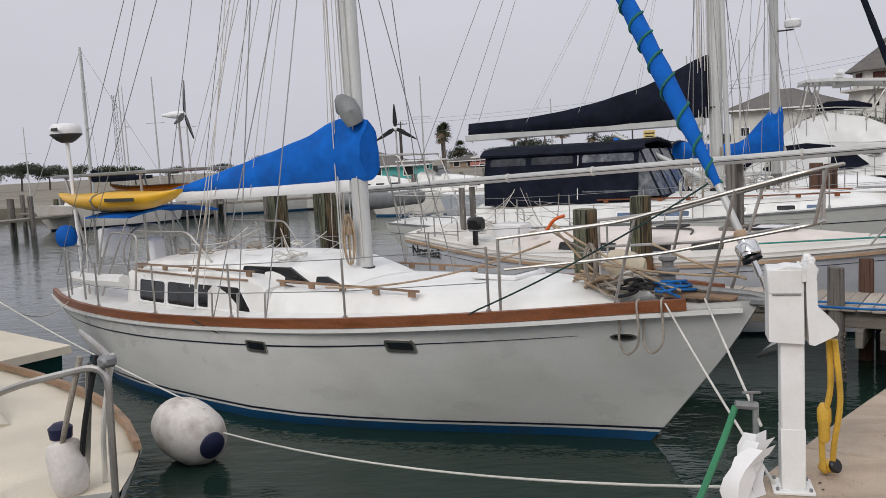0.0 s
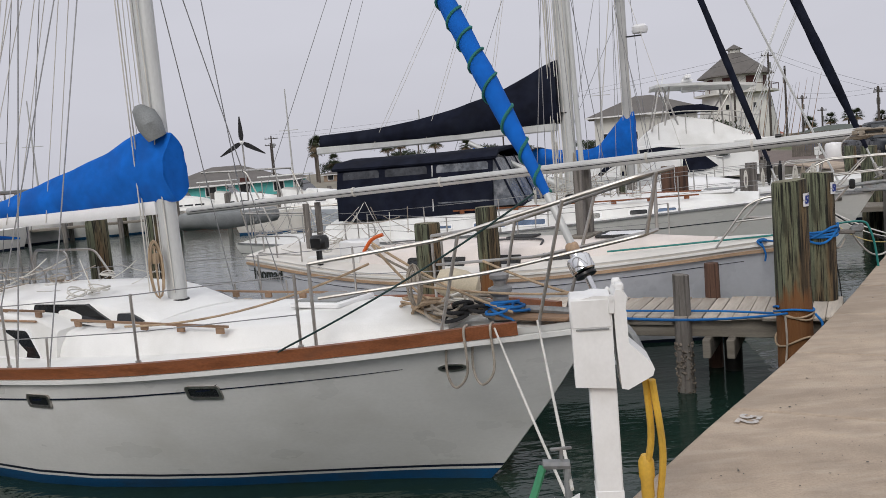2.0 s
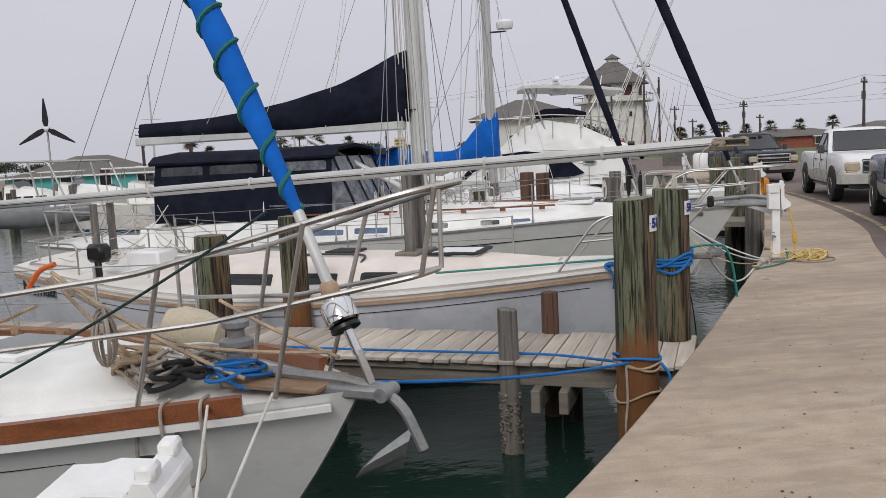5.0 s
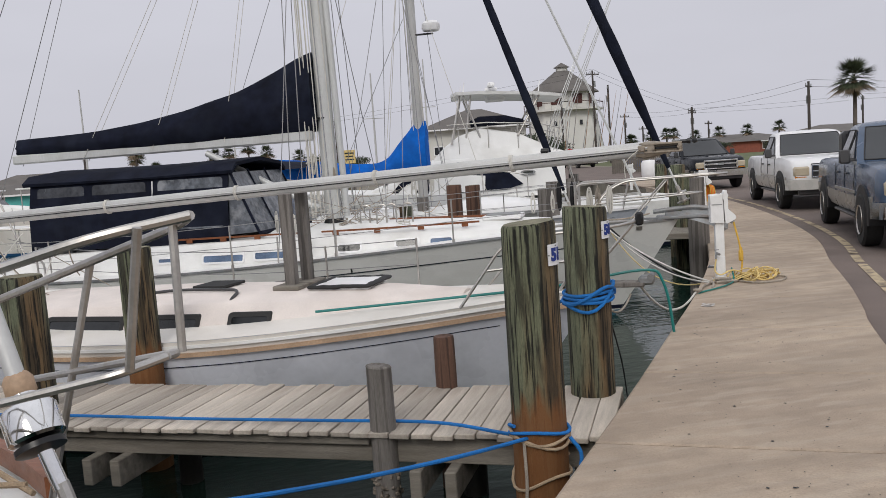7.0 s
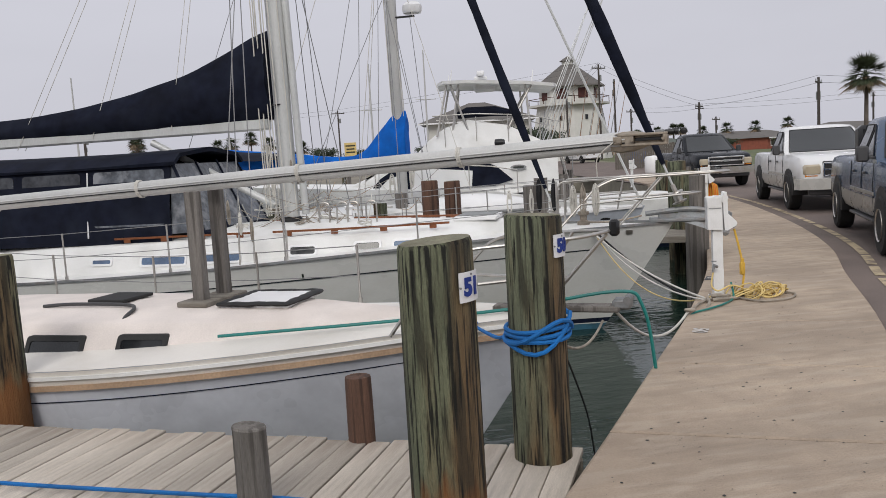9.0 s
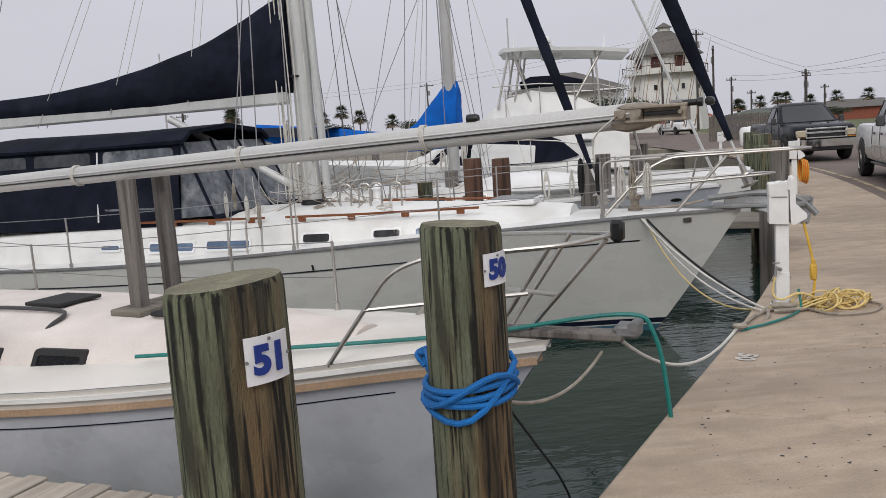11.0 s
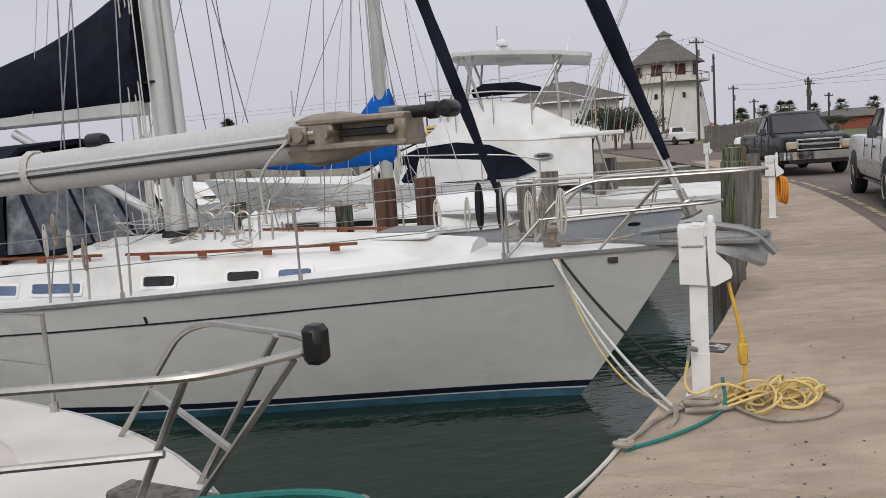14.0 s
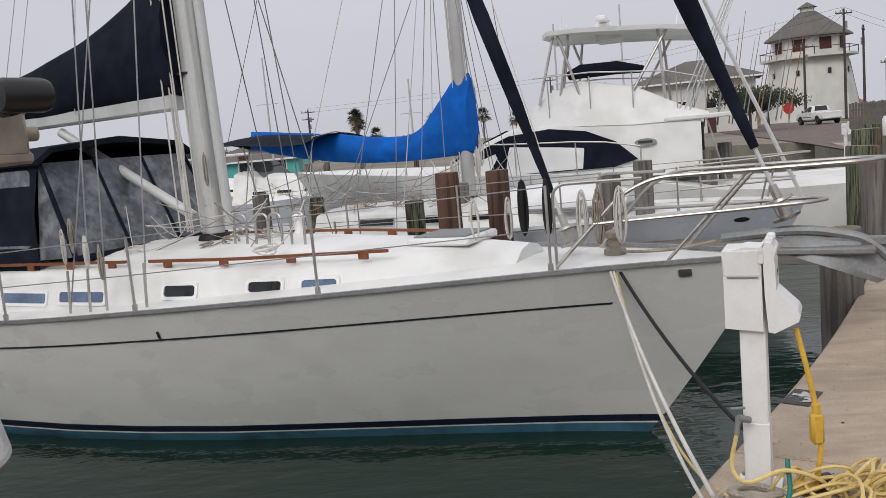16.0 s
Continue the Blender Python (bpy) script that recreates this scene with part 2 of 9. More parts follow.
PLANK = material("weathered_plank", (0.46, 0.41, 0.35), 0.9, var=0.2, scale=2.5, fine=45, bump=0.5, stretch=(9, 0.7, 9), per=0.24, stain=(0.18, 0.13, 0.10), stain_amt=0.5, stain_scale=1.0)
BEAM = material("weathered_beam", (0.215, 0.195, 0.165), 0.9, var=0.22, scale=2.5, fine=45, bump=0.5, stretch=(0.6, 8, 8), stain=(0.10, 0.085, 0.065), stain_amt=0.7, stain_scale=1.3)
# near-black timber, used only for the piles under the finger pier deck
UNDERWOOD = material("near_black_timber", (0.025, 0.023, 0.02), 0.6, var=0.4, bump=0.4)
CONC = material("dock_concrete", (0.41, 0.328, 0.25), 0.88, var=0.13, scale=5.0, fine=70, bump=0.8, stain=(0.255, 0.20, 0.155), stain_amt=0.55, stain_scale=0.55, stretch=(1, 1, 1),
                streak=((0.47, 0.395, 0.315), (2.2, 8.5, 1), 0.40, 27), streak2=((0.25, 0.198, 0.153), (1.1, 6.0, 1), 0.34, 24), streak3=((0.21, 0.168, 0.13), (0.4, 0.9, 1), 0.30, 20))
CONCSIDE = material("dock_edge_concrete", (0.24, 0.20, 0.16), 0.9, var=0.2, bump=0.4, stain=(0.08, 0.07, 0.06), stain_amt=0.8, stain_scale=2)
ASPHALT = material("asphalt", (0.158, 0.124, 0.108), 0.9, var=0.16, scale=0.8, fine=160, bump=0.4, stain=(0.095, 0.077, 0.068), stain_amt=0.6, stain_scale=0.7)
ROADLINE = material("worn_yellow_line", (0.42, 0.34, 0.22), 0.85, var=0.2, stain=(0.15, 0.12, 0.10), stain_amt=0.9, stain_scale=7)
GRASSG = material("grass", (0.10, 0.115, 0.05), 0.95, var=0.3, scale=0.3, fine=8)
LAND = material("far_ground", (0.20, 0.18, 0.14), 0.95, var=0.25, scale=0.1, fine=2)
LEAF = material("foliage", (0.045, 0.06, 0.035), 0.7, var=0.3, scale=2, island=0.4)
PALMLEAF = material("palm_frond", (0.06, 0.075, 0.04), 0.7, var=0.25, island=0.4)
PALMDEAD = material("dead_palm_skirt", (0.20, 0.15, 0.10), 0.9, var=0.25, island=0.3)
BARK = material("bark", (0.12, 0.10, 0.085), 0.95, var=0.3, bump=0.5)
SHINGLE = material("grey_roof_shingle", (0.13, 0.12, 0.112), 0.9, var=0.15, scale=0.6, fine=10)
SHINGLEG = material("green_grey_roof_shingle", (0.10, 0.115, 0.10), 0.9, var=0.15, scale=0.6, fine=10)
STUCCO = material("white_stucco", (0.62, 0.61, 0.57), 0.85, var=0.06, scale=0.6, stain=(0.45, 0.44, 0.40), stain_amt=0.4, stain_scale=0.5)
TANWALL = material("tan_siding", (0.36, 0.27, 0.20), 0.85, var=0.1)
TEALWALL = material("turquoise_siding", (0.10, 0.42, 0.40), 0.8, var=0.08)
REDROOF = material("red_brown_roof", (0.28, 0.09, 0.06), 0.85, var=0.15)
SHUTTER = material("dark_red_shutter", (0.07, 0.022, 0.018), 0.7, var=0.2)
FENCEW = material("grey_fence_wood", (0.13, 0.115, 0.10), 0.9, var=0.2)
POLEW = material("utility_pole_wood", (0.07, 0.06, 0.055), 0.95, var=0.2)
TRUCKW = material("white_truck_paint", (0.70, 0.70, 0.70), 0.2, var=0.02, spec=0.6)
TRUCKB = material("slate_blue_truck_paint", (0.045, 0.075, 0.13), 0.2, var=0.05, spec=0.7)
TRUCKG = material("two_tone_grey_paint", (0.22, 0.22, 0.21), 0.3, var=0.05)
TRUCKK = material("charcoal_truck_paint", (0.010, 0.012, 0.016), 0.26, var=0.05, spec=0.18)
CHROME = material("chrome", (0.72, 0.72, 0.72), 0.12, metal=1.0, var=0.05)
GREYTRIM = material("dark_grey_trim", (0.05, 0.05, 0.052), 0.5, var=0.1)
LENS = material("headlight_lens", (0.44, 0.38, 0.28), 0.12, var=0.1, spec=0.8)
AMBER = material("amber_lens", (0.65, 0.22, 0.02), 0.2, var=0.05)
BINBLUE = material("blue_bin_plastic", (0.02, 0.10, 0.30), 0.5, var=0.1)
REDP = material("red_paint", (0.4, 0.03, 0.03), 0.5, var=0.1)
PALEBOTTLE = material("yellowed_fender", (0.50, 0.44, 0.33), 0.7, var=0.15, stain=(0.3, 0.25, 0.18), stain_amt=0.5)
LEADTEXT = material("dark_lettering", (0.02, 0.025, 0.02), 0.5, var=0.1)
BLACKHATCH = material("black_hatch_frame", (0.02, 0.02, 0.02), 0.7, var=0.3)
CREAMDECK = material("cream_deck_gelcoat", (0.62, 0.56, 0.45), 0.55, var=0.08, fine=90, bump=0.15, stain=(0.48, 0.42, 0.33), stain_amt=0.5)
PINKDECK = material("faded_pink_nonskid", (0.72, 0.655, 0.61), 0.75, var=0.08, fine=90, bump=0.2, stain=(0.56, 0.49, 0.44), stain_amt=0.5)

# water: dark green, glossy, with small wind ripples
WAT = bpy.data.materials.new("harbour_water")
WAT.use_nodes = True
n_, l_ = WAT.node_tree.nodes, WAT.node_tree.links
p_ = n_["Principled BSDF"]
p_.inputs["Base Color"].default_value = (0.013, 0.030, 0.023, 1)
p_.inputs["Roughness"].default_value = 0.06
p_.inputs["IOR"].default_value = 1.33
tc_ = n_.new("ShaderNodeTexCoord")
mp_ = n_.new("ShaderNodeMapping")
mp_.inputs["Scale"].default_value = (1, 2.2, 1)
mp_.inputs["Rotation"].default_value = (0, 0, radians(-20))
l_.new(tc_.outputs["Object"], mp_.inputs[0])
n1_ = n_.new("ShaderNodeTexNoise")
n1_.inputs["Scale"].default_value, n1_.inputs["Detail"].default_value = 2.6, 3
n2_ = n_.new("ShaderNodeTexNoise")
n2_.inputs["Scale"].default_value, n2_.inputs["Detail"].default_value = 0.5, 2
l_.new(mp_.outputs[0], n1_.inputs["Vector"])
l_.new(mp_.outputs[0], n2_.inputs["Vector"])
mm_ = n_.new("ShaderNodeMath")
mm_.operation = "MULTIPLY_ADD"
mm_.inputs[1].default_value = 2.0
l_.new(n2_.outputs[0], mm_.inputs[0])
l_.new(n1_.outputs[0], mm_.inputs[2])
b_ = n_.new("ShaderNodeBump")
b_.inputs["Strength"].default_value, b_.inputs["Distance"].default_value = 0.24, 0.05
l_.new(mm_.outputs[0], b_.inputs["Height"])
l_.new(b_.outputs[0], p_.inputs["Normal"])


# ---- building tools ----
class Geo:
    """Vertices and faces gathered for one mesh."""

    def __init__(self):
        self.v, self.f = [], []

    def add(self, verts, faces):
        o = len(self.v)
        self.v += [tuple(p) for p in verts]
        self.f += [tuple(o + i for i in f) for f in faces]
        return self

    def box(self, c, s, bev=0.0, m=None):
        hx, hy, hz = s[0] / 2, s[1] / 2, s[2] / 2
        b = min(bev, hx * 0.49, hy * 0.49, hz * 0.49)
        m = m or Matrix()
        if b <= 0:
            vs = [Vector((c[0] + x * hx, c[1] + y * hy, c[2] + z * hz)) for z in (-1, 1) for y in (-1, 1) for x in (-1, 1)]
            fs = [(0, 2, 3, 1), (4, 5, 7, 6), (0, 1, 5, 4), (2, 6, 7, 3), (0, 4, 6, 2), (1, 3, 7, 5)]
            return self.add([m @ p for p in vs], fs)
        vs, idx = [], {}
        for x in (-1, 1):
            for y in (-1, 1):
                for z in (-1, 1):
                    for a in range(3):
                        h = [hx - b, hy - b, hz - b]
                        h[a] += b
                        idx[x, y, z, a] = len(vs)
                        vs.append(m @ Vector((c[0] + x * h[0], c[1] + y * h[1], c[2] + z * h[2])))
        fs = []
        for a in range(3):
            u, w = (a + 1) % 3, (a + 2) % 3
            for sg in (-1, 1):
                q = []
                for su, sw in ((-1, -1), (1, -1), (1, 1), (-1, 1)):
                    k = [0, 0, 0]
                    k[a], k[u], k[w] = sg, su, sw
                    q.append(idx[(*k, a)])
                fs.append(tuple(q if sg > 0 else q[::-1]))
            for su in (-1, 1):
                for sw in (-1, 1):
                    q = []
                    for sg, ax in ((-1, u), (1, u), (1, w), (-1, w)):
                        k = [0, 0, 0]
                        k[a], k[u], k[w] = sg, su, sw
                        q.append(idx[(*k, ax)])
                    fs.append(tuple(q if su * sw > 0 else q[::-1]))
        for x in (-1, 1):
            for y in (-1, 1):
                for z in (-1, 1):
                    q = [idx[x, y, z, a] for a in range(3)]
                    fs.append(tuple(q if x * y * z > 0 else q[::-1]))
        return self.add(vs, fs)

    def tube(self, pts, r, n=8, closed=False, flat=1.0):
        pts = [Vector(p) for p in pts]
        k = len(pts)
        rs = r if isinstance(r, (list, tuple)) else [r] * k
        up, vs = None, []
        for i, p in enumerate(pts):
            a = pts[(i - 1) % k] if closed or i else p
            b = pts[(i + 1) % k] if closed or i < k - 1 else p
            d = (b - a).normalized() if (b - a).length > 1e-9 else Vector((0, 0, 1))
            if up is None:
                up = Vector((0, 0, 1)) if abs(d.z) < 0.9 else Vector((0, 1, 0))
            up = (up - d * up.dot(d))
            up = up.normalized() if up.length > 1e-6 else d.orthogonal().normalized()
            side = d.cross(up)
            for j in range(n):
                t = 2 * math.pi * j / n
                vs.append(p + (side * math.cos(t) + up * math.sin(t) * flat) * rs[i])
        fs = []
        for i in range(k if closed else k - 1):
            for j in range(n):
                a, b = i * n, ((i + 1) % k) * n
                fs.append((a + j, a + (j + 1) % n, b + (j + 1) % n, b + j))
        if not closed:
            fs += [tuple(range(n - 1, -1, -1)), tuple((k - 1) * n + j for j in range(n))]
        return self.add(vs, fs)

    def cyl(self, p0, p1, r0, r1=None, n=12):
        return self.tube([p0, p1], [r0, r0 if r1 is None else r1], n)

    def loft(self, rows, wrap=False, caps=False):
        n = len(rows[0])
        vs = [p for row in rows for p in row]
        fs = []
        for i in range(len(rows) - 1):
            for j in range(n if wrap else n - 1):
                fs.append((i * n + j, i * n + (j + 1) % n, (i + 1) * n + (j + 1) % n, (i + 1) * n + j))
        if caps:
            fs += [tuple(range(n - 1, -1, -1)), tuple((len(rows) - 1) * n + j for j in range(n))]
        return self.add(vs, fs)

    def prism(self, a, b):
        n = len(a)
        return self.add(list(a) + list(b), [tuple(range(n - 1, -1, -1)), tuple(range(n, 2 * n))] + [(i, (i + 1) % n, n + (i + 1) % n, n + i) for i in range(n)])

    def ring(self, outer, inner, outer2, inner2):
        """A frame between two outlines, from a near plane to a far one."""
        n = len(outer)
        fs = []
        for i in range(n):
            j = (i + 1) % n
            fs += [(i, j, n + j, n + i), (2 * n + i, 3 * n + i, 3 * n + j, 2 * n + j), (i, 2 * n + i, 2 * n + j, j), (n + i, n + j, 3 * n + j, 3 * n + i)]
        return self.add(list(outer) + list(inner) + list(outer2) + list(inner2), fs)

    def lathe(self, prof, n=20, m=None):
        m = m or Matrix()
        rows = [[m @ Vector((r * math.cos(2 * math.pi * j / n), r * math.sin(2 * math.pi * j / n), z)) for j in range(n)] for r, z in prof]
        return self.loft(rows, wrap=True, caps=True)

    def sweep(self, pts, prof, closed=False):
        """A flat profile (across, up) carried along a line, kept upright."""
        pts = [Vector(p) for p in pts]
        rows, k = [], len(pts)
        for i, p in enumerate(pts):
            a, b = pts[max(0, i - 1)], pts[min(k - 1, i + 1)]
            d = (b - a).normalized()
            side = Vector((d.y, -d.x, 0))
            side = side.normalized() if side.length > 1e-6 else Vector((1, 0, 0))
            up = side.cross(d)
            rows.append([p + side * u + up * w for u, w in prof])
        return self.loft(rows, wrap=True, caps=True)

    def mesh(self, name, smooth=40):
        me = bpy.data.meshes.new(name)
        me.from_pydata(self.v, [], self.f)
        bm = bmesh.new()
        bm.from_mesh(me)
        bmesh.ops.recalc_face_normals(bm, faces=bm.faces)
        bm.to_mesh(me)
        bm.free()
        if smooth:
            me.shade_smooth()
            me.set_sharp_from_angle(angle=radians(smooth))
        return me


def part(name, g, mat, parent, label="", smooth=40, m=None):
    me = g if isinstance(g, bpy.types.Mesh) else g.mesh(name, smooth)
    if mat and not len(me.materials):
        me.materials.append(mat)
    ob = new(name, me)
    ob.parent = parent
    if m is not None:
        ob.matrix_basis = m
    if label:
        ob["label"] = label
    return ob


def thing(name, label, category, m=None, group="", kind=""):
    ob = tagged(new(name), label, category, group, kind)
    ob.empty_display_size = 0.2
    if m is not None:
        ob.matrix_basis = m
    return ob


def solid(name, g, mat, label, category, group="", kind="", m=None, smooth=40):
    ob = part(name, g, mat, None, label, smooth, m)
    return tagged(ob, label, category, group, kind)


def curve(xs, ys):
    """A smooth function through the given values."""
    xs, ys = np.array(xs, float), np.array(ys, float)
    d = np.gradient(ys, xs)

    def f(x):
        x = min(max(x, xs[0]), xs[-1])
        i = int(min(max(np.searchsorted(xs, x) - 1, 0), len(xs) - 2))
        h = xs[i + 1] - xs[i]
        t = (x - xs[i]) / h
        return float((2 * t**3 - 3 * t**2 + 1) * ys[i] + (t**3 - 2 * t**2 + t) * h * d[i] + (3 * t**2 - 2 * t**3) * ys[i + 1] + (t**3 - t**2) * h * d[i + 1])

    return f


def bend(pts, r=0.08, n=5):
    """A line of points with its corners rounded."""
    pts = [Vector(p) for p in pts]
    out = [pts[0]]
    for a, b, c in zip(pts, pts[1:], pts[2:]):
        u, w = (a - b), (c - b)
        k = min(r, u.length * 0.45, w.length * 0.45)
        p, q = b + u.normalized() * k, b + w.normalized() * k
        for i in range(n + 1):
            t = i / n
            out.append(p * (1 - t) ** 2 + b * 2 * t * (1 - t) + q * t**2)
    return out + [pts[-1]]


def sag(a, b, drop, n=14):
    """A slack line between two points."""
    a, b = Vector(a), Vector(b)
    return [a.lerp(b, i / n) - Vector((0, 0, drop * 4 * (i / n) * (1 - i / n))) for i in range(n + 1)]


def spline(pts, n=6):
    """A smooth line through points."""
    pts = [Vector(p) for p in pts]
    ext = [pts[0] * 2 - pts[1]] + pts + [pts[-1] * 2 - pts[-2]]
    out = []
    for i in range(1, len(ext) - 2):
        p0, p1, p2, p3 = ext[i - 1:i + 3]
        for j in range(n):
            t = j / n
            out.append(0.5 * ((2 * p1) + (p2 - p0) * t + (2 * p0 - 5 * p1 + 4 * p2 - p3) * t * t + (3 * p1 - p0 - 3 * p2 + p3) * t**3))
    return out + [pts[-1]]


def rrect(x0, x1, y0, y1, r, n=4, skew=0.0, skew2=0.0):
    """A rounded outline; skew moves the upper corners at each end."""
    out = []
    for cx, cy, a in ((x1 - r, y1 - r, 0), (x0 + r, y1 - r, 90), (x0 + r, y0 + r, 180), (x1 - r, y0 + r, 270)):
        for i in range(n + 1):
            t = radians(a + 90 * i / n)
            x, y = cx + r * math.cos(t), cy + r * math.sin(t)
            u = (y - y0) / (y1 - y0)
            k = (x - x0) / (x1 - x0)
            out.append((x + u * (skew * (1 - k) + skew2 * k), y))
    return out


def inset(poly, d):
    cx, cy = sum(p[0] for p in poly) / len(poly), sum(p[1] for p in poly) / len(poly)
    w, h = max(p[0] for p in poly) - min(p[0] for p in poly), max(p[1] for p in poly) - min(p[1] for p in poly)
    return [(cx + (x - cx) * (1 - 2 * d / w), cy + (y - cy) * (1 - 2 * d / h)) for x, y in poly]


def window_on(parent, fn, poly, frame_mat, pane_mat, rim=0.025, proud=0.012, name="window"):
    """A framed pane on a surface fn(s, z, out)."""
    inn = inset(poly, rim)
    fr = Geo().ring([fn(s, z, proud) for s, z in poly], [fn(s, z, proud) for s, z in inn], [fn(s, z, -0.02) for s, z in poly], [fn(s, z, -0.02) for s, z in inn])
    w = part(name, fr, frame_mat, parent)
    part("pane", Geo().prism([fn(s, z, -0.012) for s, z in inn], [fn(s, z, 0.004) for s, z in inn]), pane_mat, w, smooth=0)
    return w


def lettering(text, size, mat, parent, m, extrude=0.002, name="lettering", bold=0.0):
    cu = bpy.data.curves.new("text", "FONT")
    cu.body, cu.size, cu.extrude, cu.align_x, cu.align_y, cu.offset = text, size, extrude, "CENTER", "CENTER", bold
    tmp = new("text_tmp", cu)
    bpy.context.view_layer.update()
    me = bpy.data.meshes.new_from_object(tmp.evaluated_get(bpy.context.evaluated_depsgraph_get()))
    bpy.data.objects.remove(tmp)
    bpy.data.curves.remove(cu)
    me.materials.clear()
    me.materials.append(mat)
    ob = new(name, me)
    ob.parent = parent
    ob.matrix_basis = m
    return ob

# ---- ground, water, dock ----
EDGE = [(-8.5, -10.2), (-1.7, -1.2), (2.22, 3.83), (3.96, 5.9), (5.5, 7.85), (6.77, 9.53), (8.2, 11.45), (9.93, 14.04), (12.1, 17.9), (15.3, 24), (19.5, 34), (23, 46)]
KERB = [(-5.4, -13), (0.4, -3.2), (3.9, 2.0), (7.95, 8.32), (8.85, 9.61), (9.57, 10.64), (10.71, 12.38), (12.16, 14.5), (13.8, 17.5), (15.69, 21.6), (17.2, 25.4), (18.7, 30.2), (22.4, 46)]


def line_at(pts, n=8):
    return [Vector((p.x, p.y, 0)) for p in spline([(x, y, 0) for x, y in pts], n)]


EDGE_L, KERB_L = line_at(EDGE), line_at(KERB)


def walk_along(line, dist):
    for a, b in zip(line, line[1:]):
        k = (b - a).length
        if dist <= k:
            return a.lerp(b, dist / k), (b - a).normalized()
        dist -= k
    return line[-1].copy(), (line[-1] - line[-2]).normalized()


def across(p, d):
    """Where a line square to the edge at p meets the kerb."""
    q = Vector((d.y, -d.x, 0))
    q = (q * 0.97 + d * 0.12).normalized()
    for a, b in zip(KERB_L, KERB_L[1:]):
        den = q.x * (b - a).y - q.y * (b - a).x
        if abs(den) < 1e-9:
            continue
        t = ((a - p).x * (b - a).y - (a - p).y * (b - a).x) / den
        u = ((a - p).x * q.y - (a - p).y * q.x) / den
        if t > 0 and -1e-6 <= u <= 1 + 1e-6:
            return p + q * t
    return p + q * 2.0


water = solid("water", Geo().add([(-3000, -3000, WATER), (3000, -3000, WATER), (3000, 3000, WATER), (-3000, 3000, WATER)], [(0, 1, 2, 3)]), WAT,
              "dark green calm harbour water with light ripples", "water", kind="structure")
shore = [(p.x, p.y) for p in KERB_L] + [(24, 50), (20, 58), (2, 62), (-22, 66), (-36, 56), (-60, 58), (-120, 90), (-3000, 300)]
ground_pts = [(-3000, 3000), (3000, 3000), (3000, -3000), (-60, -3000), (-12, -24)]
outline = shore + ground_pts
g = Geo().add([(x, y, -0.09) for x, y in outline] , [tuple(range(len(outline) - 1, -1, -1))])
n_o = len(outline)
for i in range(len(shore) - 1):
    (x0, y0), (x1, y1) = shore[i], shore[i + 1]
    g.add([(x0, y0, -0.09), (x1, y1, -0.09), (x1, y1, -1.6), (x0, y0, -1.6)], [(0, 1, 2, 3)])
ground = solid("ground", g, LAND, "flat sandy ground running to the horizon behind the harbour", "ground", kind="structure", smooth=0)
rows = []
for i, p in enumerate(KERB_L):
    d = (KERB_L[min(i + 1, len(KERB_L) - 1)] - KERB_L[max(i - 1, 0)]).normalized()
    q = Vector((0.88, -0.47, 0))
    rows.append([(p + q * w) + Vector((0, 0, -0.045)) for w in (0.0, 3.0, 7.0, 11.0)])
d_end = Vector((0.2, 1, 0)).normalized()
for k in (20, 60, 140):
    rows.append([(KERB_L[-1] + d_end * k + Vector((0.88, -0.47, 0)) * w) + Vector((0, 0, -0.045)) for w in (0.0, 3.0, 7.0, 11.0)])
road = solid("road", Geo().loft(rows), ASPHALT, "worn brown-grey asphalt road beside the dock", "road", kind="structure", smooth=0)
# worn line beside the kerb, broken into lengths
total_k = sum((b - a).length for a, b in zip(KERB_L, KERB_L[1:]))
g = Geo()
rnd = random.Random(4)
s = 3.0
while s < total_k - 4:
    ln = rnd.uniform(0.5, 1.3)
    ps = []
    for t in (0, 0.5, 1):
        p, d = walk_along(KERB_L, s + ln * t)
        q = Vector((d.y, -d.x, 0))
        ps.append((p + q * 0.30, p + q * 0.41))
    g.loft([[a + Vector((0, 0, -0.038)), b + Vector((0, 0, -0.038))] for a, b in ps])
    s += ln + rnd.uniform(0.03, 0.28)
solid("road_marking", g, ROADLINE, "worn broken yellow line along the asphalt edge", "road marking", kind="structure", smooth=0)

# dock: concrete slabs with open joints, on a darker edge beam
dock = thing("dock", "tan concrete dock walkway of cast slabs", "dock", kind="structure")
total_e = sum((b - a).length for a, b in zip(EDGE_L, EDGE_L[1:]))
best = min(range(1200), key=lambda i: (walk_along(EDGE_L, i * 0.03)[0] - Vector((5.95, 8.45, 0))).length) * 0.03
PITCH = 1.53
start = best - PITCH * int(best / PITCH)
cuts = [start + i * PITCH for i in range(int((total_e - start) / PITCH))]
rnd = random.Random(2)
for a, b in zip(cuts, cuts[1:]):
    g = Geo()
    near, far = [], []
    for t in (0, 0.25, 0.5, 0.75, 1):
        s_ = a + 0.010 + (b - a - 0.020) * t
        p, d = walk_along(EDGE_L, s_)
        near.append(p)
        far.append(across(p, d))
    top = near + far[::-1]
    z = rnd.uniform(-0.004, 0.002)
    cen = sum(top, Vector()) / len(top)
    ins = [p + (cen - p).normalized() * 0.018 for p in top]
    g.add([(p.x, p.y, z) for p in ins] + [(p.x, p.y, z - 0.010) for p in top] + [(p.x, p.y, -0.2) for p in top],
          [tuple(range(10))] + [(i, (i + 1) % 10, 10 + (i + 1) % 10, 10 + i) for i in range(10)] + [(10 + i, 10 + (i + 1) % 10, 20 + (i + 1) % 10, 20 + i) for i in range(10)])
    part("slab", g, CONC, dock, smooth=0)
rows = []
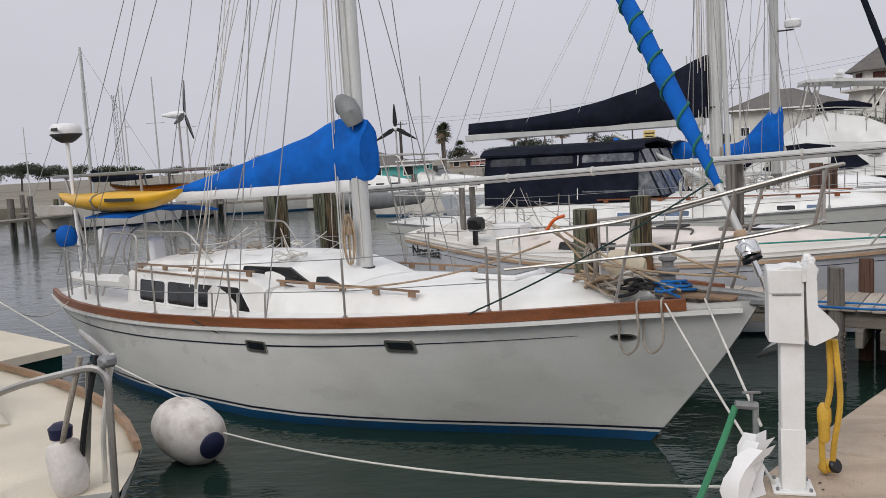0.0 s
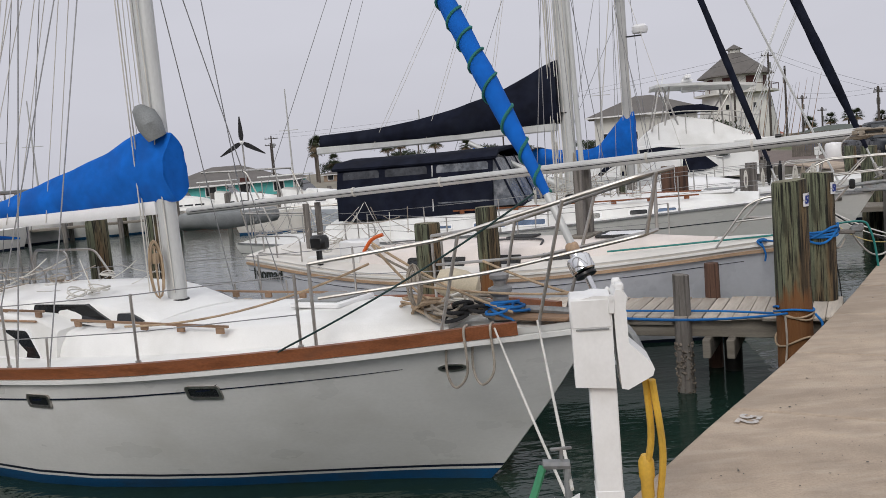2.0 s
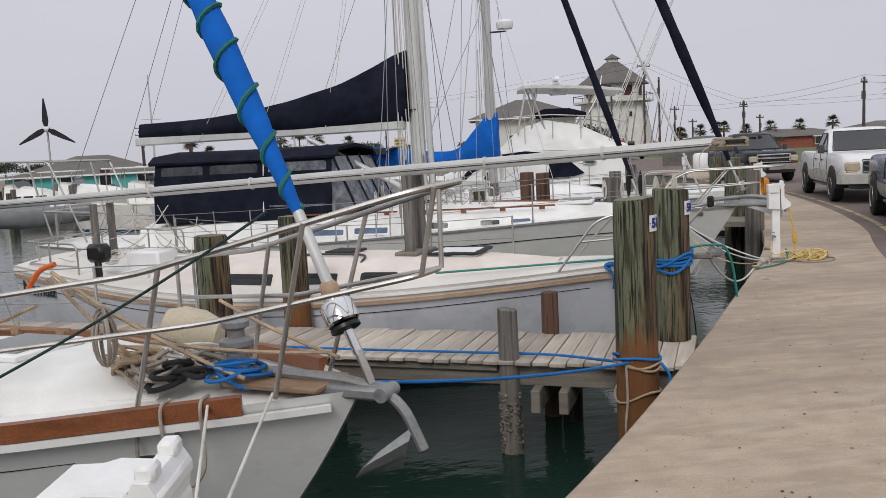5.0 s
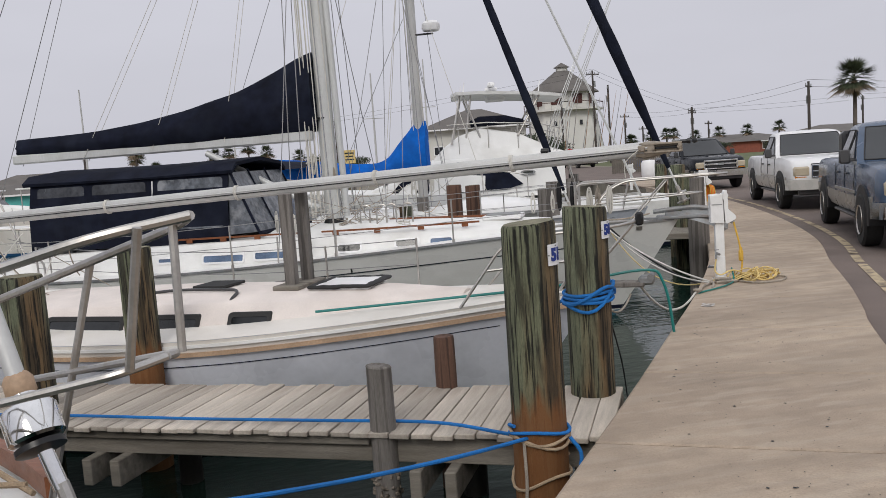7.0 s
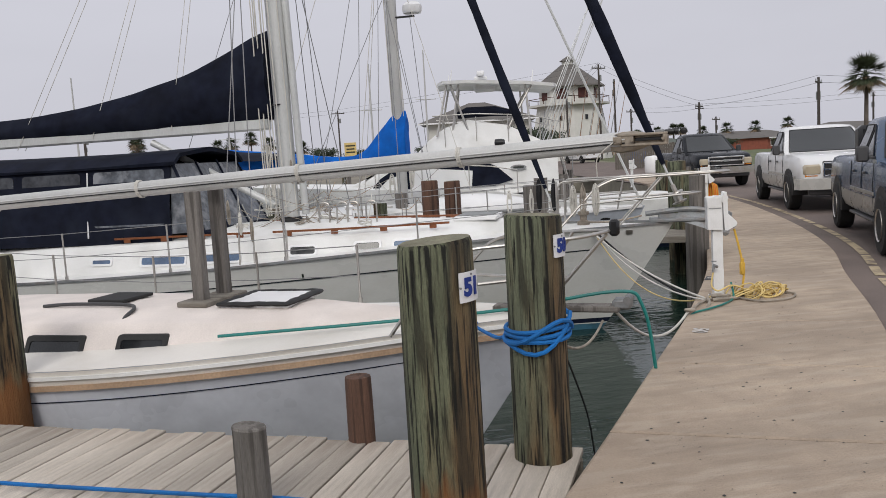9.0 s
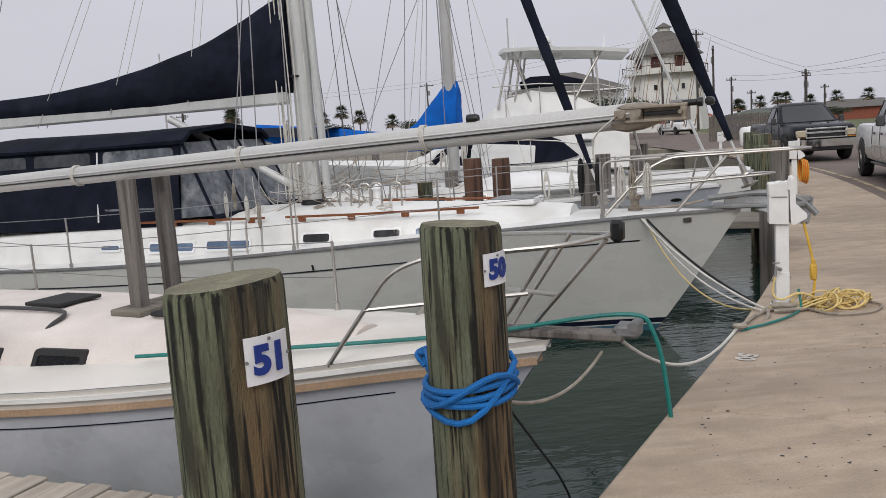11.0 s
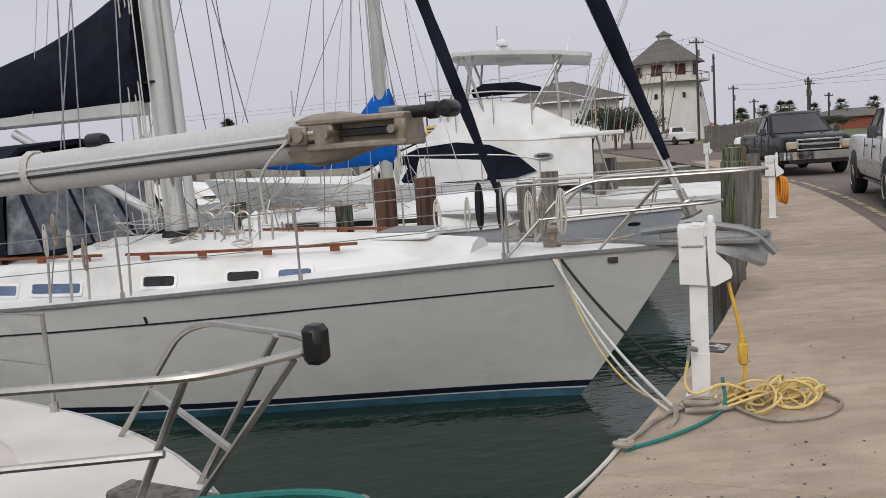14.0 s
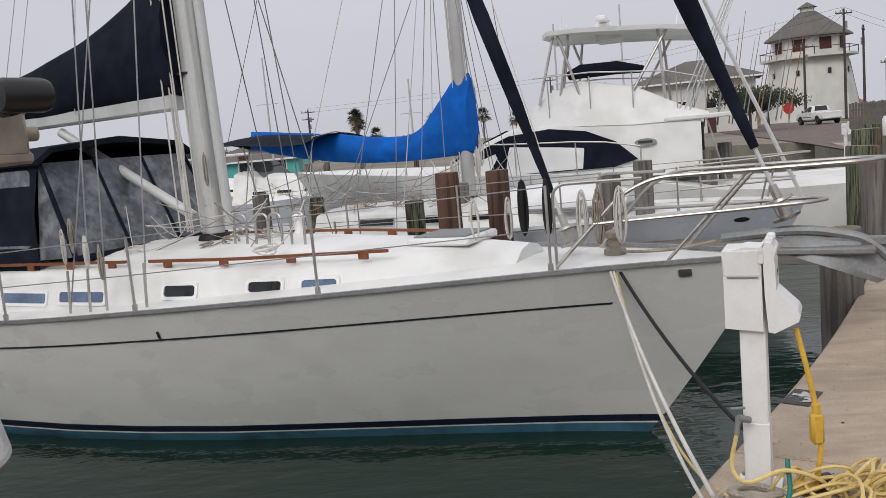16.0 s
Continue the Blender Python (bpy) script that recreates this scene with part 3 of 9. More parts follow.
for i, p in enumerate(EDGE_L):
    d = (EDGE_L[min(i + 1, len(EDGE_L) - 1)] - EDGE_L[max(i - 1, 0)]).normalized()
    q = Vector((d.y, -d.x, 0))
    o = across(p, d)
    rows.append([p + q * 0.03 + Vector((0, 0, -0.02)), p + q * 0.03 + Vector((0, 0, -0.5)), p + q * 0.5 + Vector((0, 0, -0.5)), p + q * 0.5 + Vector((0, 0, -1.7)), o + Vector((0, 0, -1.7)), o + Vector((0, 0, -0.02))])
part("edge_beam", Geo().loft(rows, wrap=True, caps=True), CONCSIDE, dock, "dark stained concrete edge beam", smooth=0)
# small pits in the slabs near the walk
g = Geo()
rnd = random.Random(9)
for i in range(1500):
    s_ = rnd.uniform(best - 9, best + 14)
    p, d = walk_along(EDGE_L, s_)
    o = across(p, d)
    q = p.lerp(o, rnd.uniform(0.08, 0.95))
    r = rnd.uniform(0.002, 0.006) if i % 6 else rnd.uniform(0.006, 0.011)
    a = rnd.uniform(0, 6)
    g.add([(q.x + r * math.cos(a + k * 1.05) * rnd.uniform(0.6, 1.2), q.y + r * math.sin(a + k * 1.05) * rnd.uniform(0.6, 1.2), 0.0035) for k in range(6)], [(0, 1, 2, 3, 4, 5)])
ob = part("pit", g, RUBBER, dock, "dark pits and specks in the concrete", smooth=0)
ob["kind"] = "stuff"


def pile(name, x, y, top, r, mat, label, bottom=-2.2, taper=0.97, seed=0, rusty=False, topmat=None, group="", category="piling"):
    """A worn timber pile with an uneven, slightly split head."""
    rnd = random.Random(seed)
    n = 28
    root = thing(name, label, category, pose(x, y, 0), group)
    base = [rnd.uniform(-1, 1) for _ in range(n)]
    wob = [1 + 0.016 * (base[j] + base[(j + 1) % n]) for j in range(n)]
    for j in rnd.sample(range(n), 4):
        wob[j] *= 0.955
    prof = [(bottom, 1.02), (-0.6, 1.01), (0.0, 1.0), (0.3, 0.995), (0.6, 0.99), (top * 0.75 + 0.1, 0.985), (top - 0.02, taper), (top, taper - 0.05)]
    prof = sorted(set(p for p in prof if p[0] <= top))
    tilt = rnd.uniform(-0.014, 0.014)
    rows = [[Vector((r * k * wob[j] * math.cos(2 * math.pi * j / n), r * k * wob[j] * math.sin(2 * math.pi * j / n), z + (tilt * math.cos(2 * math.pi * j / n) if z > top - 0.05 else 0))) for j in range(n)] for z, k in prof]
    part("shaft", Geo().loft(rows, wrap=True, caps=False), PILER if rusty else mat, root)
    rk = rows[-1]
    cen = sum(rk, Vector()) / n
    cap = Geo().loft([rk, [p.lerp(cen, 0.4) + Vector((0, 0, 0.004)) for p in rk], [p.lerp(cen, 0.8) - Vector((0, 0, 0.003)) for p in rk]], wrap=True)
    cap.add([p.lerp(cen, 0.8) - Vector((0, 0, 0.003)) for p in rk], [tuple(range(n))])
    part("end_grain", cap, topmat or PILETOP, root)
    return root


def oysters(root, r, z0, z1, n=170, seed=1):
    rnd = random.Random(seed)
    g = Geo()
    for i in range(n):
        a, z = rnd.uniform(0, 2 * math.pi), rnd.uniform(z0, z1)
        k = rnd.uniform(0.008, 0.022)
        c = Vector((r * math.cos(a), r * math.sin(a), z))
        g.box((0, 0, 0), (k * 1.6, k, k * 1.9), k * 0.3, Matrix.Translation(c) @ Euler((rnd.uniform(0, 3), rnd.uniform(0, 3), rnd.uniform(0, 3))).to_matrix().to_4x4())
    ob = part("oyster_crust", g, BARN, root, "crust of oysters and barnacles at the waterline")
    ob["kind"] = "stuff"


# finger pier
FP = pose(5.60, 8.12, 0, 0, 0, 151)
pier = thing("finger_pier", "weathered grey timber finger pier of cross planks", "pier", FP, kind="structure")
PW, PZ, PL = 1.06, -0.12, 9.0
for k, y in (("stringer", 0.47), ("stringer", -0.47), ("stringer", 0.0)):
    part(k, Geo().box((PL / 2, y, PZ - 0.15), (PL, 0.05, 0.2), 0.006), BEAM, pier, smooth=0)
part("fascia_board", Geo().box((2.95, 0.52, PZ - 0.085), (2.6, 0.035, 0.075), 0.006), BEAM, pier, smooth=0)
for x in (1.05, 3.6, 6.2):
    part("cross_beam", Geo().box((x, 0.0, PZ - 0.34), (0.08, 1.35, 0.2), 0.008), BEAM, pier, "dark wet cross beam", smooth=0)
    part("cross_beam", Geo().box((x + 0.24, 0.0, PZ - 0.34), (0.08, 1.35, 0.2), 0.008), BEAM, pier, "dark wet cross beam", smooth=0)
    part("under_pile", Geo().cyl((x + 0.12, -0.45, PZ - 0.26), (x + 0.12, -0.45, -2.2), 0.1, n=12), UNDERWOOD, pier, "near-black under-deck pile")

# number piles and posts beside the finger
p51 = pile("piling", 4.84, 7.63, 1.25, 0.165, PILEG, "tall green-brown timber piling with number 51 sign", seed=3, rusty=True)
p50 = pile("piling", 5.61, 8.58, 1.25, 0.165, PILEG, "tall green timber piling with number 50 sign", seed=5)
gp = pile("mooring_post", 4.0, 8.42, 0.31, 0.088, POSTG, "short grey weathered post beside the finger pier", seed=7, topmat=POSTG, category="post")
oysters(gp, 0.09, -1.0, -0.42)
pile("mooring_post", 4.66, 9.28, 0.27, 0.085, POSTB, "short red-brown post on the finger pier", seed=8, topmat=POSTB, category="post")
pile("piling", 2.22, 10.84, 1.07, 0.15, PILEG, "green timber piling beside the finger pier", seed=11, rusty=True)
pile("piling", 1.40, 10.30, 0.96, 0.17, PILEG, "short thick green piling hung with fenders", seed=12)
pile("piling", -3.68, 12.95, 1.28, 0.17, PILEG, "green timber mooring piling in open water", seed=13)
pile("piling", -2.98, 13.65, 1.30, 0.17, PILEG, "green timber mooring piling in open water", seed=14)
pile("piling", 7.17, 18.44, 1.19, 0.15, POSTB, "red-brown timber piling between two moored yachts", seed=15)
pile("piling", 7.80, 19.35, 1.13, 0.155, POSTB, "red-brown timber piling between two moored yachts", seed=16)
pile("piling", 12.35, 18.9, 1.05, 0.21, PILEG, "thick green timber piling at the dock edge", seed=17)
pile("piling", 13.2, 20.7, 1.2, 0.2, PILEG, "thick green timber piling at the dock edge", seed=18)
pile("piling", 10.55, 15.35, 0.55, 0.17, POSTG, "short weathered piling below the bow anchor", seed=19)
pile("piling", -5.9, 8.0, 1.25, 0.17, PILEG, "green timber mooring piling in open water", seed=20)
pile("piling", 16.2, 27.0, 1.1, 0.19, PILEG, "green timber piling at the dock edge", seed=21)


# ---- boats ----
class Hull:
    """A yacht's hull in its own frame: x from the stem aft, y to the side seen from the dock, z as in the world."""

    def __init__(self, L, sheer, deck_b, wl_b, stem, stern_rake=0.3, p=0.8):
        self.L, self.sheer, self.bd, self.bw, self.p = L, curve(*sheer), curve(*deck_b), curve(*wl_b), p
        self.stem, self.rake = curve(*stem), stern_rake
        self.s0 = self.stem(self.sheer(0))

    def span(self, z):
        return self.stem(z), self.L - self.rake * max(0.0, min(1.0, (0.1 - z) / 1.0))

    def half(self, k, z):
        zs, zk = self.sheer(k), WATER - 0.5
        bw, bd = self.bw(k), self.bd(k)
        if z >= WATER:
            return bw + (bd - bw) * max(0.0, (z - WATER) / (zs - WATER)) ** self.p
        v = min(1.0, (WATER - z) / (WATER - zk))
        return bw * math.sqrt(max(0.0, 1 - v * v))

    def pt(self, k, z, side=1, out=0.0):
        a, b = self.span(z)
        return Vector((a + (b - a) * k, side * (self.half(k, z) + out), z))

    def at(self, s, z, out=0.0, side=1):
        a, b = self.span(z)
        return self.pt(min(1, max(0, (s - a) / (b - a))), z, side, out)

    def sheer_at(self, s):
        k = min(1, max(0, (s - self.s0) / (self.L - self.s0)))
        return self.sheer(k)

    def half_at(self, s, drop=0.0):
        k = min(1, max(0, (s - self.s0) / (self.L - self.s0)))
        return self.half(k, self.sheer(k) - drop)

    def rail(self, s, side=1, inn=0.0, up=0.0):
        k = min(1, max(0, (s - self.s0) / (self.L - self.s0)))
        z = self.sheer(k)
        a, b = self.span(z)
        return Vector((a + (b - a) * k, side * (self.bd(k) - inn), z + up))


KS = [0, 0.01, 0.025, 0.05, 0.08, 0.12, 0.17, 0.23, 0.3, 0.37, 0.44, 0.52, 0.6, 0.68, 0.76, 0.84, 0.9, 0.95, 1.0]


def hull_parts(root, h, top, bands, bulwark=0.06, deck=None):
    """Topsides, painted bands at the waterline, transom and deck. bands: (upper height over water, material, name)."""
    z_lo = WATER - 0.5
    levels = [("bottom", bands[0][1], [z_lo, WATER - 0.25, WATER - 0.03, WATER + bands[0][0]])]
    prev = bands[0][0]
    for up, mat, nm in bands[1:]:
        levels.append((nm, mat, [WATER + prev, WATER + up]))
        prev = up
    for nm, mat, zz in levels:
        g = Geo()
        for side in (1, -1):
            g.loft([[h.pt(k, z, side) for z in zz] for k in KS])
        g.loft([[h.pt(1, z, 1) for z in zz], [h.pt(1, z, -1) for z in zz]])
        part(nm, g, mat, root, smooth=60)
    g = Geo()
    us = [0, 0.15, 0.3, 0.45, 0.6, 0.75, 0.88, 1.0]
    z0 = WATER + prev
    for side in (1, -1):
        g.loft([[h.pt(k, z0 + (h.sheer(k) - z0) * u, side) for u in us] for k in KS])
    zz = [z0 + (h.sheer(1) - z0) * u for u in us]
    g.loft([[h.pt(1, z, 1) for z in zz], [h.pt(1, z, -1) for z in zz]])
    part("hull_side", g, top, root, smooth=60)
    g = Geo()
    rows = []
    for k in KS:
        z = h.sheer(k) - bulwark
        p = h.pt(k, z, 1, -0.012)
        w = max(p.y, 0.004)
        rows.append([Vector((p.x, w * t, z + 0.07 * (1 - t * t) * min(1, w))) for t in (1, 0.6, 0.25, 0, -0.25, -0.6, -1)])
    g.loft(rows)
    part("deck", g, deck or GELDECK, root, smooth=60)


def strip(root, name, mat, fn, ks, z0, z1, out=0.006, label=""):
    """A flat band laid on a surface fn(k, z, out)."""
    g = Geo()
    g.loft([[fn(k, z0(k), out), fn(k, z1(k), out)] for k in ks])
    return part(name, g, mat, root, label)


def trunk(root, name, mat, xs, half, z_lo, z_hi, lean=0.1, r=0.06, crown=0.05, label=""):
    """A cabin: sides that lean in, rounded top edges, a crowned top. half, z_lo, z_hi are functions of x."""
    rows = []
    for x in xs:
        w, a, b = half(x), z_lo(x), z_hi(x)
        hgt = max(b - a, 0.004)
        rr = min(r, hgt * 0.5)
        wi = w - lean * hgt
        half_sec = [(w, a), (wi + (w - wi) * 0.5, a + hgt * 0.5), (wi, b - rr), (wi - rr * 0.3, b - rr * 0.3), (wi - rr, b), (wi * 0.5, b + crown * 0.75), (0.0, b + crown)]
        rows.append([Vector((x, y, z)) for y, z in half_sec] + [Vector((x, -y, z)) for y, z in half_sec[-2::-1]])
    g = Geo().loft(rows, caps=True)

    def side(x, z, out=0.0, sg=1):
        w, a, b = half(x), z_lo(x), z_hi(x)
        return Vector((x, sg * (w - lean * (z - a) + out), z))

    return part(name, g, mat, root, label, smooth=50), side


def stanchions(root, h, ss, height=0.6, inn=0.06, wires=(1.0, 0.5), sides=(1, -1), r=0.0125):
    for side in sides:
        tops = []
        for s in ss:
            p = h.rail(s, side, inn, 0.0)
            g = Geo().cyl(p - Vector((0, 0, 0.03)), p + Vector((0, 0, height)), r, n=8)
            g.cyl(p - Vector((0, 0, 0.04)), p + Vector((0, 0, 0.06)), r * 1.9, n=8)
            part("stanchion", g, STEEL, root)
            tops.append(p)
        for w in wires:
            part("lifeline", Geo().tube([p + Vector((0, 0, height * w - 0.01)) for p in tops], 0.005, 5), WIRE, root)


def stay(root, a, b, r=0.004, mat=None, name="stay"):
    return part(name, Geo().tube([a, b], r * 1.45, 5), mat or WIRE, root)


def mast(root, x, z0, z1, rx=0.1, ry=0.07, mat=None, rake=0.02, spreaders=(), name="mast", lean=0.0):
    n = 16
    rows = []
    for z in np.linspace(z0, z1, 8):
        k = 1 - 0.25 * max(0, (z - z1 * 0.6) / (z1 * 0.4))
        rows.append([Vector((x + rake * (z - z0) + rx * k * math.cos(2 * math.pi * j / n), ry * k * math.sin(2 * math.pi * j / n) + lean * (z - z0), z)) for j in range(n)])
    m = part(name, Geo().loft(rows, wrap=True, caps=True), mat or ALU, root)
    for z, w in spreaders:
        for s in (1, -1):
            part("spreader", Geo().tube([(x + rake * (z - z0), 0, z), (x + 0.15 + rake * (z - z0), s * w, z + 0.06)], [0.035, 0.02], 8, flat=0.5), mat or ALU, m)
    # sail track and a collar
    part("sail_track", Geo().box((0, 0, 0), (0.02, 0.03, z1 - z0 - 0.4), 0, pose(x + rx * 0.99 + rake * (z1 - z0) * 0.5, 0, (z0 + z1) / 2, 0, math.degrees(math.atan(rake)), 0)), ALUGREY, m)
    part("collar", Geo().lathe([(rx * 1.25, z0 - 0.01), (rx * 1.25, z0 + 0.03), (rx * 1.1, z0 + 0.07), (rx * 1.0, z0 + 0.08)], 16, Matrix.Translation((x, 0, 0))), RUBBER, m)
    return m


def furler(root, a, b, r, mat, wrap=None, label="", drum=True, top=0.4):
    """A rolled headsail on its stay, from the drum at a to the head at b."""
    a, b = Vector(a), Vector(b)
    d = (b - a)
    n = 40
    pts, rs = [], []
    for i in range(n + 1):
        t = i / n
        pts.append(a + d * (0.03 + 0.9 * t))
        rs.append(r * (0.35 + 0.65 * min(1, t * 9)) * (1 - 0.55 * t) * (1 + 0.06 * math.sin(i * 2.4)))
    f = part("furled_headsail", Geo().tube(pts, rs, 12), mat, root, label)
    part("stay_foil", Geo().tube([a, b], 0.016, 8), ALU, f)
    if wrap:
        h = []
        side = d.cross(Vector((0, 1, 0))).normalized()
        other = d.cross(side).normalized()
        for i in range(420):
            t = i / 420
            rr = r * (0.35 + 0.65 * min(1, t * 9)) * (1 - 0.55 * t) * 1.07
            ang = t * 190 + 1.4 * math.sin(t * 31)
            h.append(a + d * (0.03 + 0.9 * t) + (side * math.cos(ang) + other * math.sin(ang)) * rr)
        part("lashing", Geo().tube(h, 0.014, 5), wrap, f)
    if drum:
        q = d.normalized().to_track_quat("Z", "Y").to_matrix().to_4x4()
        part("furling_drum", Geo().lathe([(0.03, -0.12), (0.1, -0.11), (0.105, -0.09), (0.06, -0.08), (0.06, 0.02), (0.105, 0.03), (0.1, 0.05), (0.035, 0.06), (0.03, 0.16)], 18, Matrix.Translation(a) @ q), STEEL, root)
    return f


def sail_cover(parent, x0, x1, z0, z1, top0, top1, mat, w0=0.2, w1=0.08, seed=0, droop=0.05, label="", sides=14, fall=1.7, top_fn=None):
    """A cloth cover over a furled mainsail: tall at the mast, thin at the end of the boom, with folds."""
    rnd = random.Random(seed)
    rows, n, k = [], 40, sides * 2
    for i in range(n + 1):
        t = i / n
        x = x0 + (x1 - x0) * t
        zb = z0 + (z1 - z0) * t - droop * math.sin(math.pi * t)
        zt = top0 + (top1 - top0) * (1 - (1 - t) ** fall) - droop * 0.7 * math.sin(math.pi * t)
        if top_fn:
            zt = top_fn(t)
        w = w0 + (w1 - w0) * t**0.7
        row = []
        for j in range(k):
            a = 2 * math.pi * j / k
            cy, cz = math.cos(a), math.sin(a)
            rad = 1 + 0.07 * math.sin(i * 0.9 + 3 * cz) * math.sin(j * 1.3) + rnd.uniform(-0.02, 0.02)
            y = w * cy * (1 - 0.45 * max(0, cz)) * rad * 0.5
            z = (zb + zt) / 2 + (zt - zb) / 2 * (cz * 0.9 + 0.1 * cz**3)
            row.append(Vector((x + 0.02 * math.sin(j + i), y, z)))
        rows.append(row)
    return part("sail_cover", Geo().loft(rows, wrap=True, caps=True), mat, parent, label, smooth=70)


def pulpit(root, tubes, r=0.0135, name="pulpit"):
    made = [part(name if i == 0 else name + "_tube", Geo().tube(bend(t, 0.12), r, 8), STEEL, root) for i, t in enumerate(tubes)]
    return made[0]


# --- ketch-like white sloop with teak rails ---
A = thing("sailboat", "white sailboat with varnished teak rail and blue sail cover", "sailboat", pose(2.48, 6.02, 0, 0, 0, 146))
hA = Hull(10.6, ([0, 0.03, 0.17, 0.36, 0.62, 0.85, 1], [0.43, 0.43, 0.34, 0.20, 0.06, 0.02, 0.05]),
          ([0, 0.03, 0.1, 0.2, 0.35, 0.5, 0.7, 0.88, 1], [0.02, 0.30, 0.75, 1.22, 1.62, 1.72, 1.68, 1.4, 1.0]),
          ([0, 0.04, 0.12, 0.25, 0.4, 0.55, 0.75, 0.9, 1], [0.01, 0.12, 0.42, 0.98, 1.45, 1.55, 1.45, 1.05, 0.7]),
          ([-1.6, -0.97, -0.5, -0.03, 0.43], [1.7, 0.97, 0.58, 0.22, -0.07]), 0.5)
hull_parts(A, hA, GEL, [(0.10, BLUEPAINT, "bottom"), (0.125, GEL, "boot_top"), (0.15, NAVYPAINT, "boot_stripe")], 0.07)
for sd in (1, -1):
    pts = [hA.rail(s, sd, 0.02, 0.0) for s in np.linspace(0.42, 10.4, 32)]
    part("toe_rail", Geo().sweep(pts, [(-0.03, -0.05), (0.03, -0.05), (0.03, 0.045), (-0.03, 0.045)]), TEAK, A, "varnished teak toe rail with worn patches")
    pts = [hA.rail(s, sd, -0.012, -0.075) for s in np.linspace(0.05, 10.5, 34)]
    part("rubbing_strake", Geo().sweep(pts, [(-0.02, -0.018), (0.02, -0.018), (0.02, 0.018), (-0.02, 0.018)]), GEL, A)
    ks = [0.11 + 0.86 * i / 30 for i in range(31)]
    strip(A, "cove_stripe", NAVYPAINT, lambda k, z, o: hA.pt(k, z, sd, o), ks, lambda k: hA.sheer(k) - 0.245 - 0.012 * min(1, (k - 0.105) * 4), lambda k: hA.sheer(k) - 0.24 + 0.0, 0.004)
lowA, sideA = trunk(A, "coachroof", GELDECK, [1.1, 1.3, 1.7, 2.3, 3.0, 3.7, 4.4, 5.1, 5.4], curve([1.1, 1.7, 3, 4.4, 5.4], [0.30, 0.58, 0.86, 0.98, 1.0]),
                    lambda x: hA.sheer_at(x) - 0.05, curve([1.1, 1.4, 2.0, 3.7, 4.7, 5.4], [0.40, 0.43, 0.46, 0.38, 0.35, 0.34]), 0.35, 0.07, 0.06)
houseA, sideHA = trunk(A, "pilothouse", GELDECK, [5.25, 5.35, 5.55, 6.2, 7.0, 7.8, 8.3, 8.38], curve([5.25, 6, 8.4], [1.02, 1.06, 0.96]),
                       lambda x: hA.sheer_at(x) - 0.05, curve([5.25, 5.4, 5.6, 7, 8.4], [0.36, 0.44, 0.485, 0.48, 0.43]), 0.12, 0.04, 0.05)
roofA, sideRA = trunk(A, "raised_roof", GELDECK, [4.25, 4.5, 5.0, 5.4, 6.0, 7.0, 7.9, 8.2], curve([4.25, 5, 6, 8.2], [0.55, 0.72, 0.80, 0.74]),
                      lambda x: 0.36 if x < 5.3 else 0.42, curve([4.25, 4.6, 5.3, 6, 8.2], [0.40, 0.50, 0.60, 0.62, 0.55]), 0.25, 0.04, 0.04)
for p in (rrect(7.31, 8.04, 0.035, 0.36, 0.05), rrect(6.57, 7.28, 0.04, 0.37, 0.04), rrect(5.45, 6.54, 0.06, 0.38, 0.04, skew=0.24)):
    for sg in (1, -1):
        window_on(houseA, lambda s, z, o, sg=sg: sideHA(s, z, o, sg), p, PLASTICW, GLASSDARK, 0.022, 0.014)
for sg in (1, -1):
    for q in (rrect(4.78, 5.9, 0.40, 0.58, 0.03, skew=0.35), rrect(4.40, 4.72, 0.40, 0.485, 0.02, skew=0.2)):
        part("roof_window", Geo().prism([sideRA(s, z, 0.022, sg) for s, z in q], [sideRA(s, z, -0.03, sg) for s, z in q]), GLASSDARK, roofA, smooth=0)
    for nm, x0, x1, zf, w in (("grab_rail", 3.0, 5.2, lambda x: 0.43, lambda x: 0.84), ("grab_rail", 5.5, 8.1, lambda x: 0.53, lambda x: 0.93)):
        pts = [(x, sg * w(x), zf(x) + 0.015) for x in np.linspace(x0, x1, 12)]
        g = Geo().sweep(pts, [(-0.011, -0.011), (0.011, -0.011), (0.011, 0.011), (-0.011, 0.011)])
        for x in np.linspace(x0 + 0.1, x1 - 0.1, 5):
            g.box((x, sg * w(x), zf(x) - 0.02), (0.09, 0.03, 0.06), 0.005)
        part(nm, g, TEAKOLD, A)
    part("roof_trim", Geo().tube([sideHA(x, 0.455, 0.012, sg) for x in np.linspace(5.55, 8.2, 10)], 0.012, 6), TEAKOLD, houseA)
    for s in (4.6, 2.83):
        q = rrect(s - 0.15, s + 0.15, hA.sheer_at(s) - 0.315, hA.sheer_at(s) - 0.19, 0.03)
        window_on(A, lambda x, z, o, sg=sg: hA.at(x, z, o, sg), q, STEEL, GLASSDARK, 0.022, 0.012, "hull_port")
    part("hawse_eye", Geo().ring(*[[hA.at(0.92 + a * math.cos(t), 0.13 + b * math.sin(t), o, sg) for t in np.linspace(0, 2 * math.pi, 17)[:-1]] for o in (0.012, -0.01) for a, b in ((0.10, 0.034), (0.075, 0.02))]), STEEL, A)
    part("hawse_eye", Geo().prism(*[[hA.at(0.92 + 0.08 * math.cos(t), 0.13 + 0.024 * math.sin(t), o, sg) for t in np.linspace(0, 2 * math.pi, 17)[:-1]] for o in (0.003, -0.02)]), RUBBER, A)
for x, w in ((2.5, 0.5),):
    g = Geo().box((x, 0, 0.53), (0.56, 0.56, 0.05), 0.02)
    ht = part("deck_hatch", g, PLASTICW, A)
    part("hatch_glass", Geo().box((x, 0, 0.56), (0.46, 0.46, 0.02), 0.01), GREYP, ht)
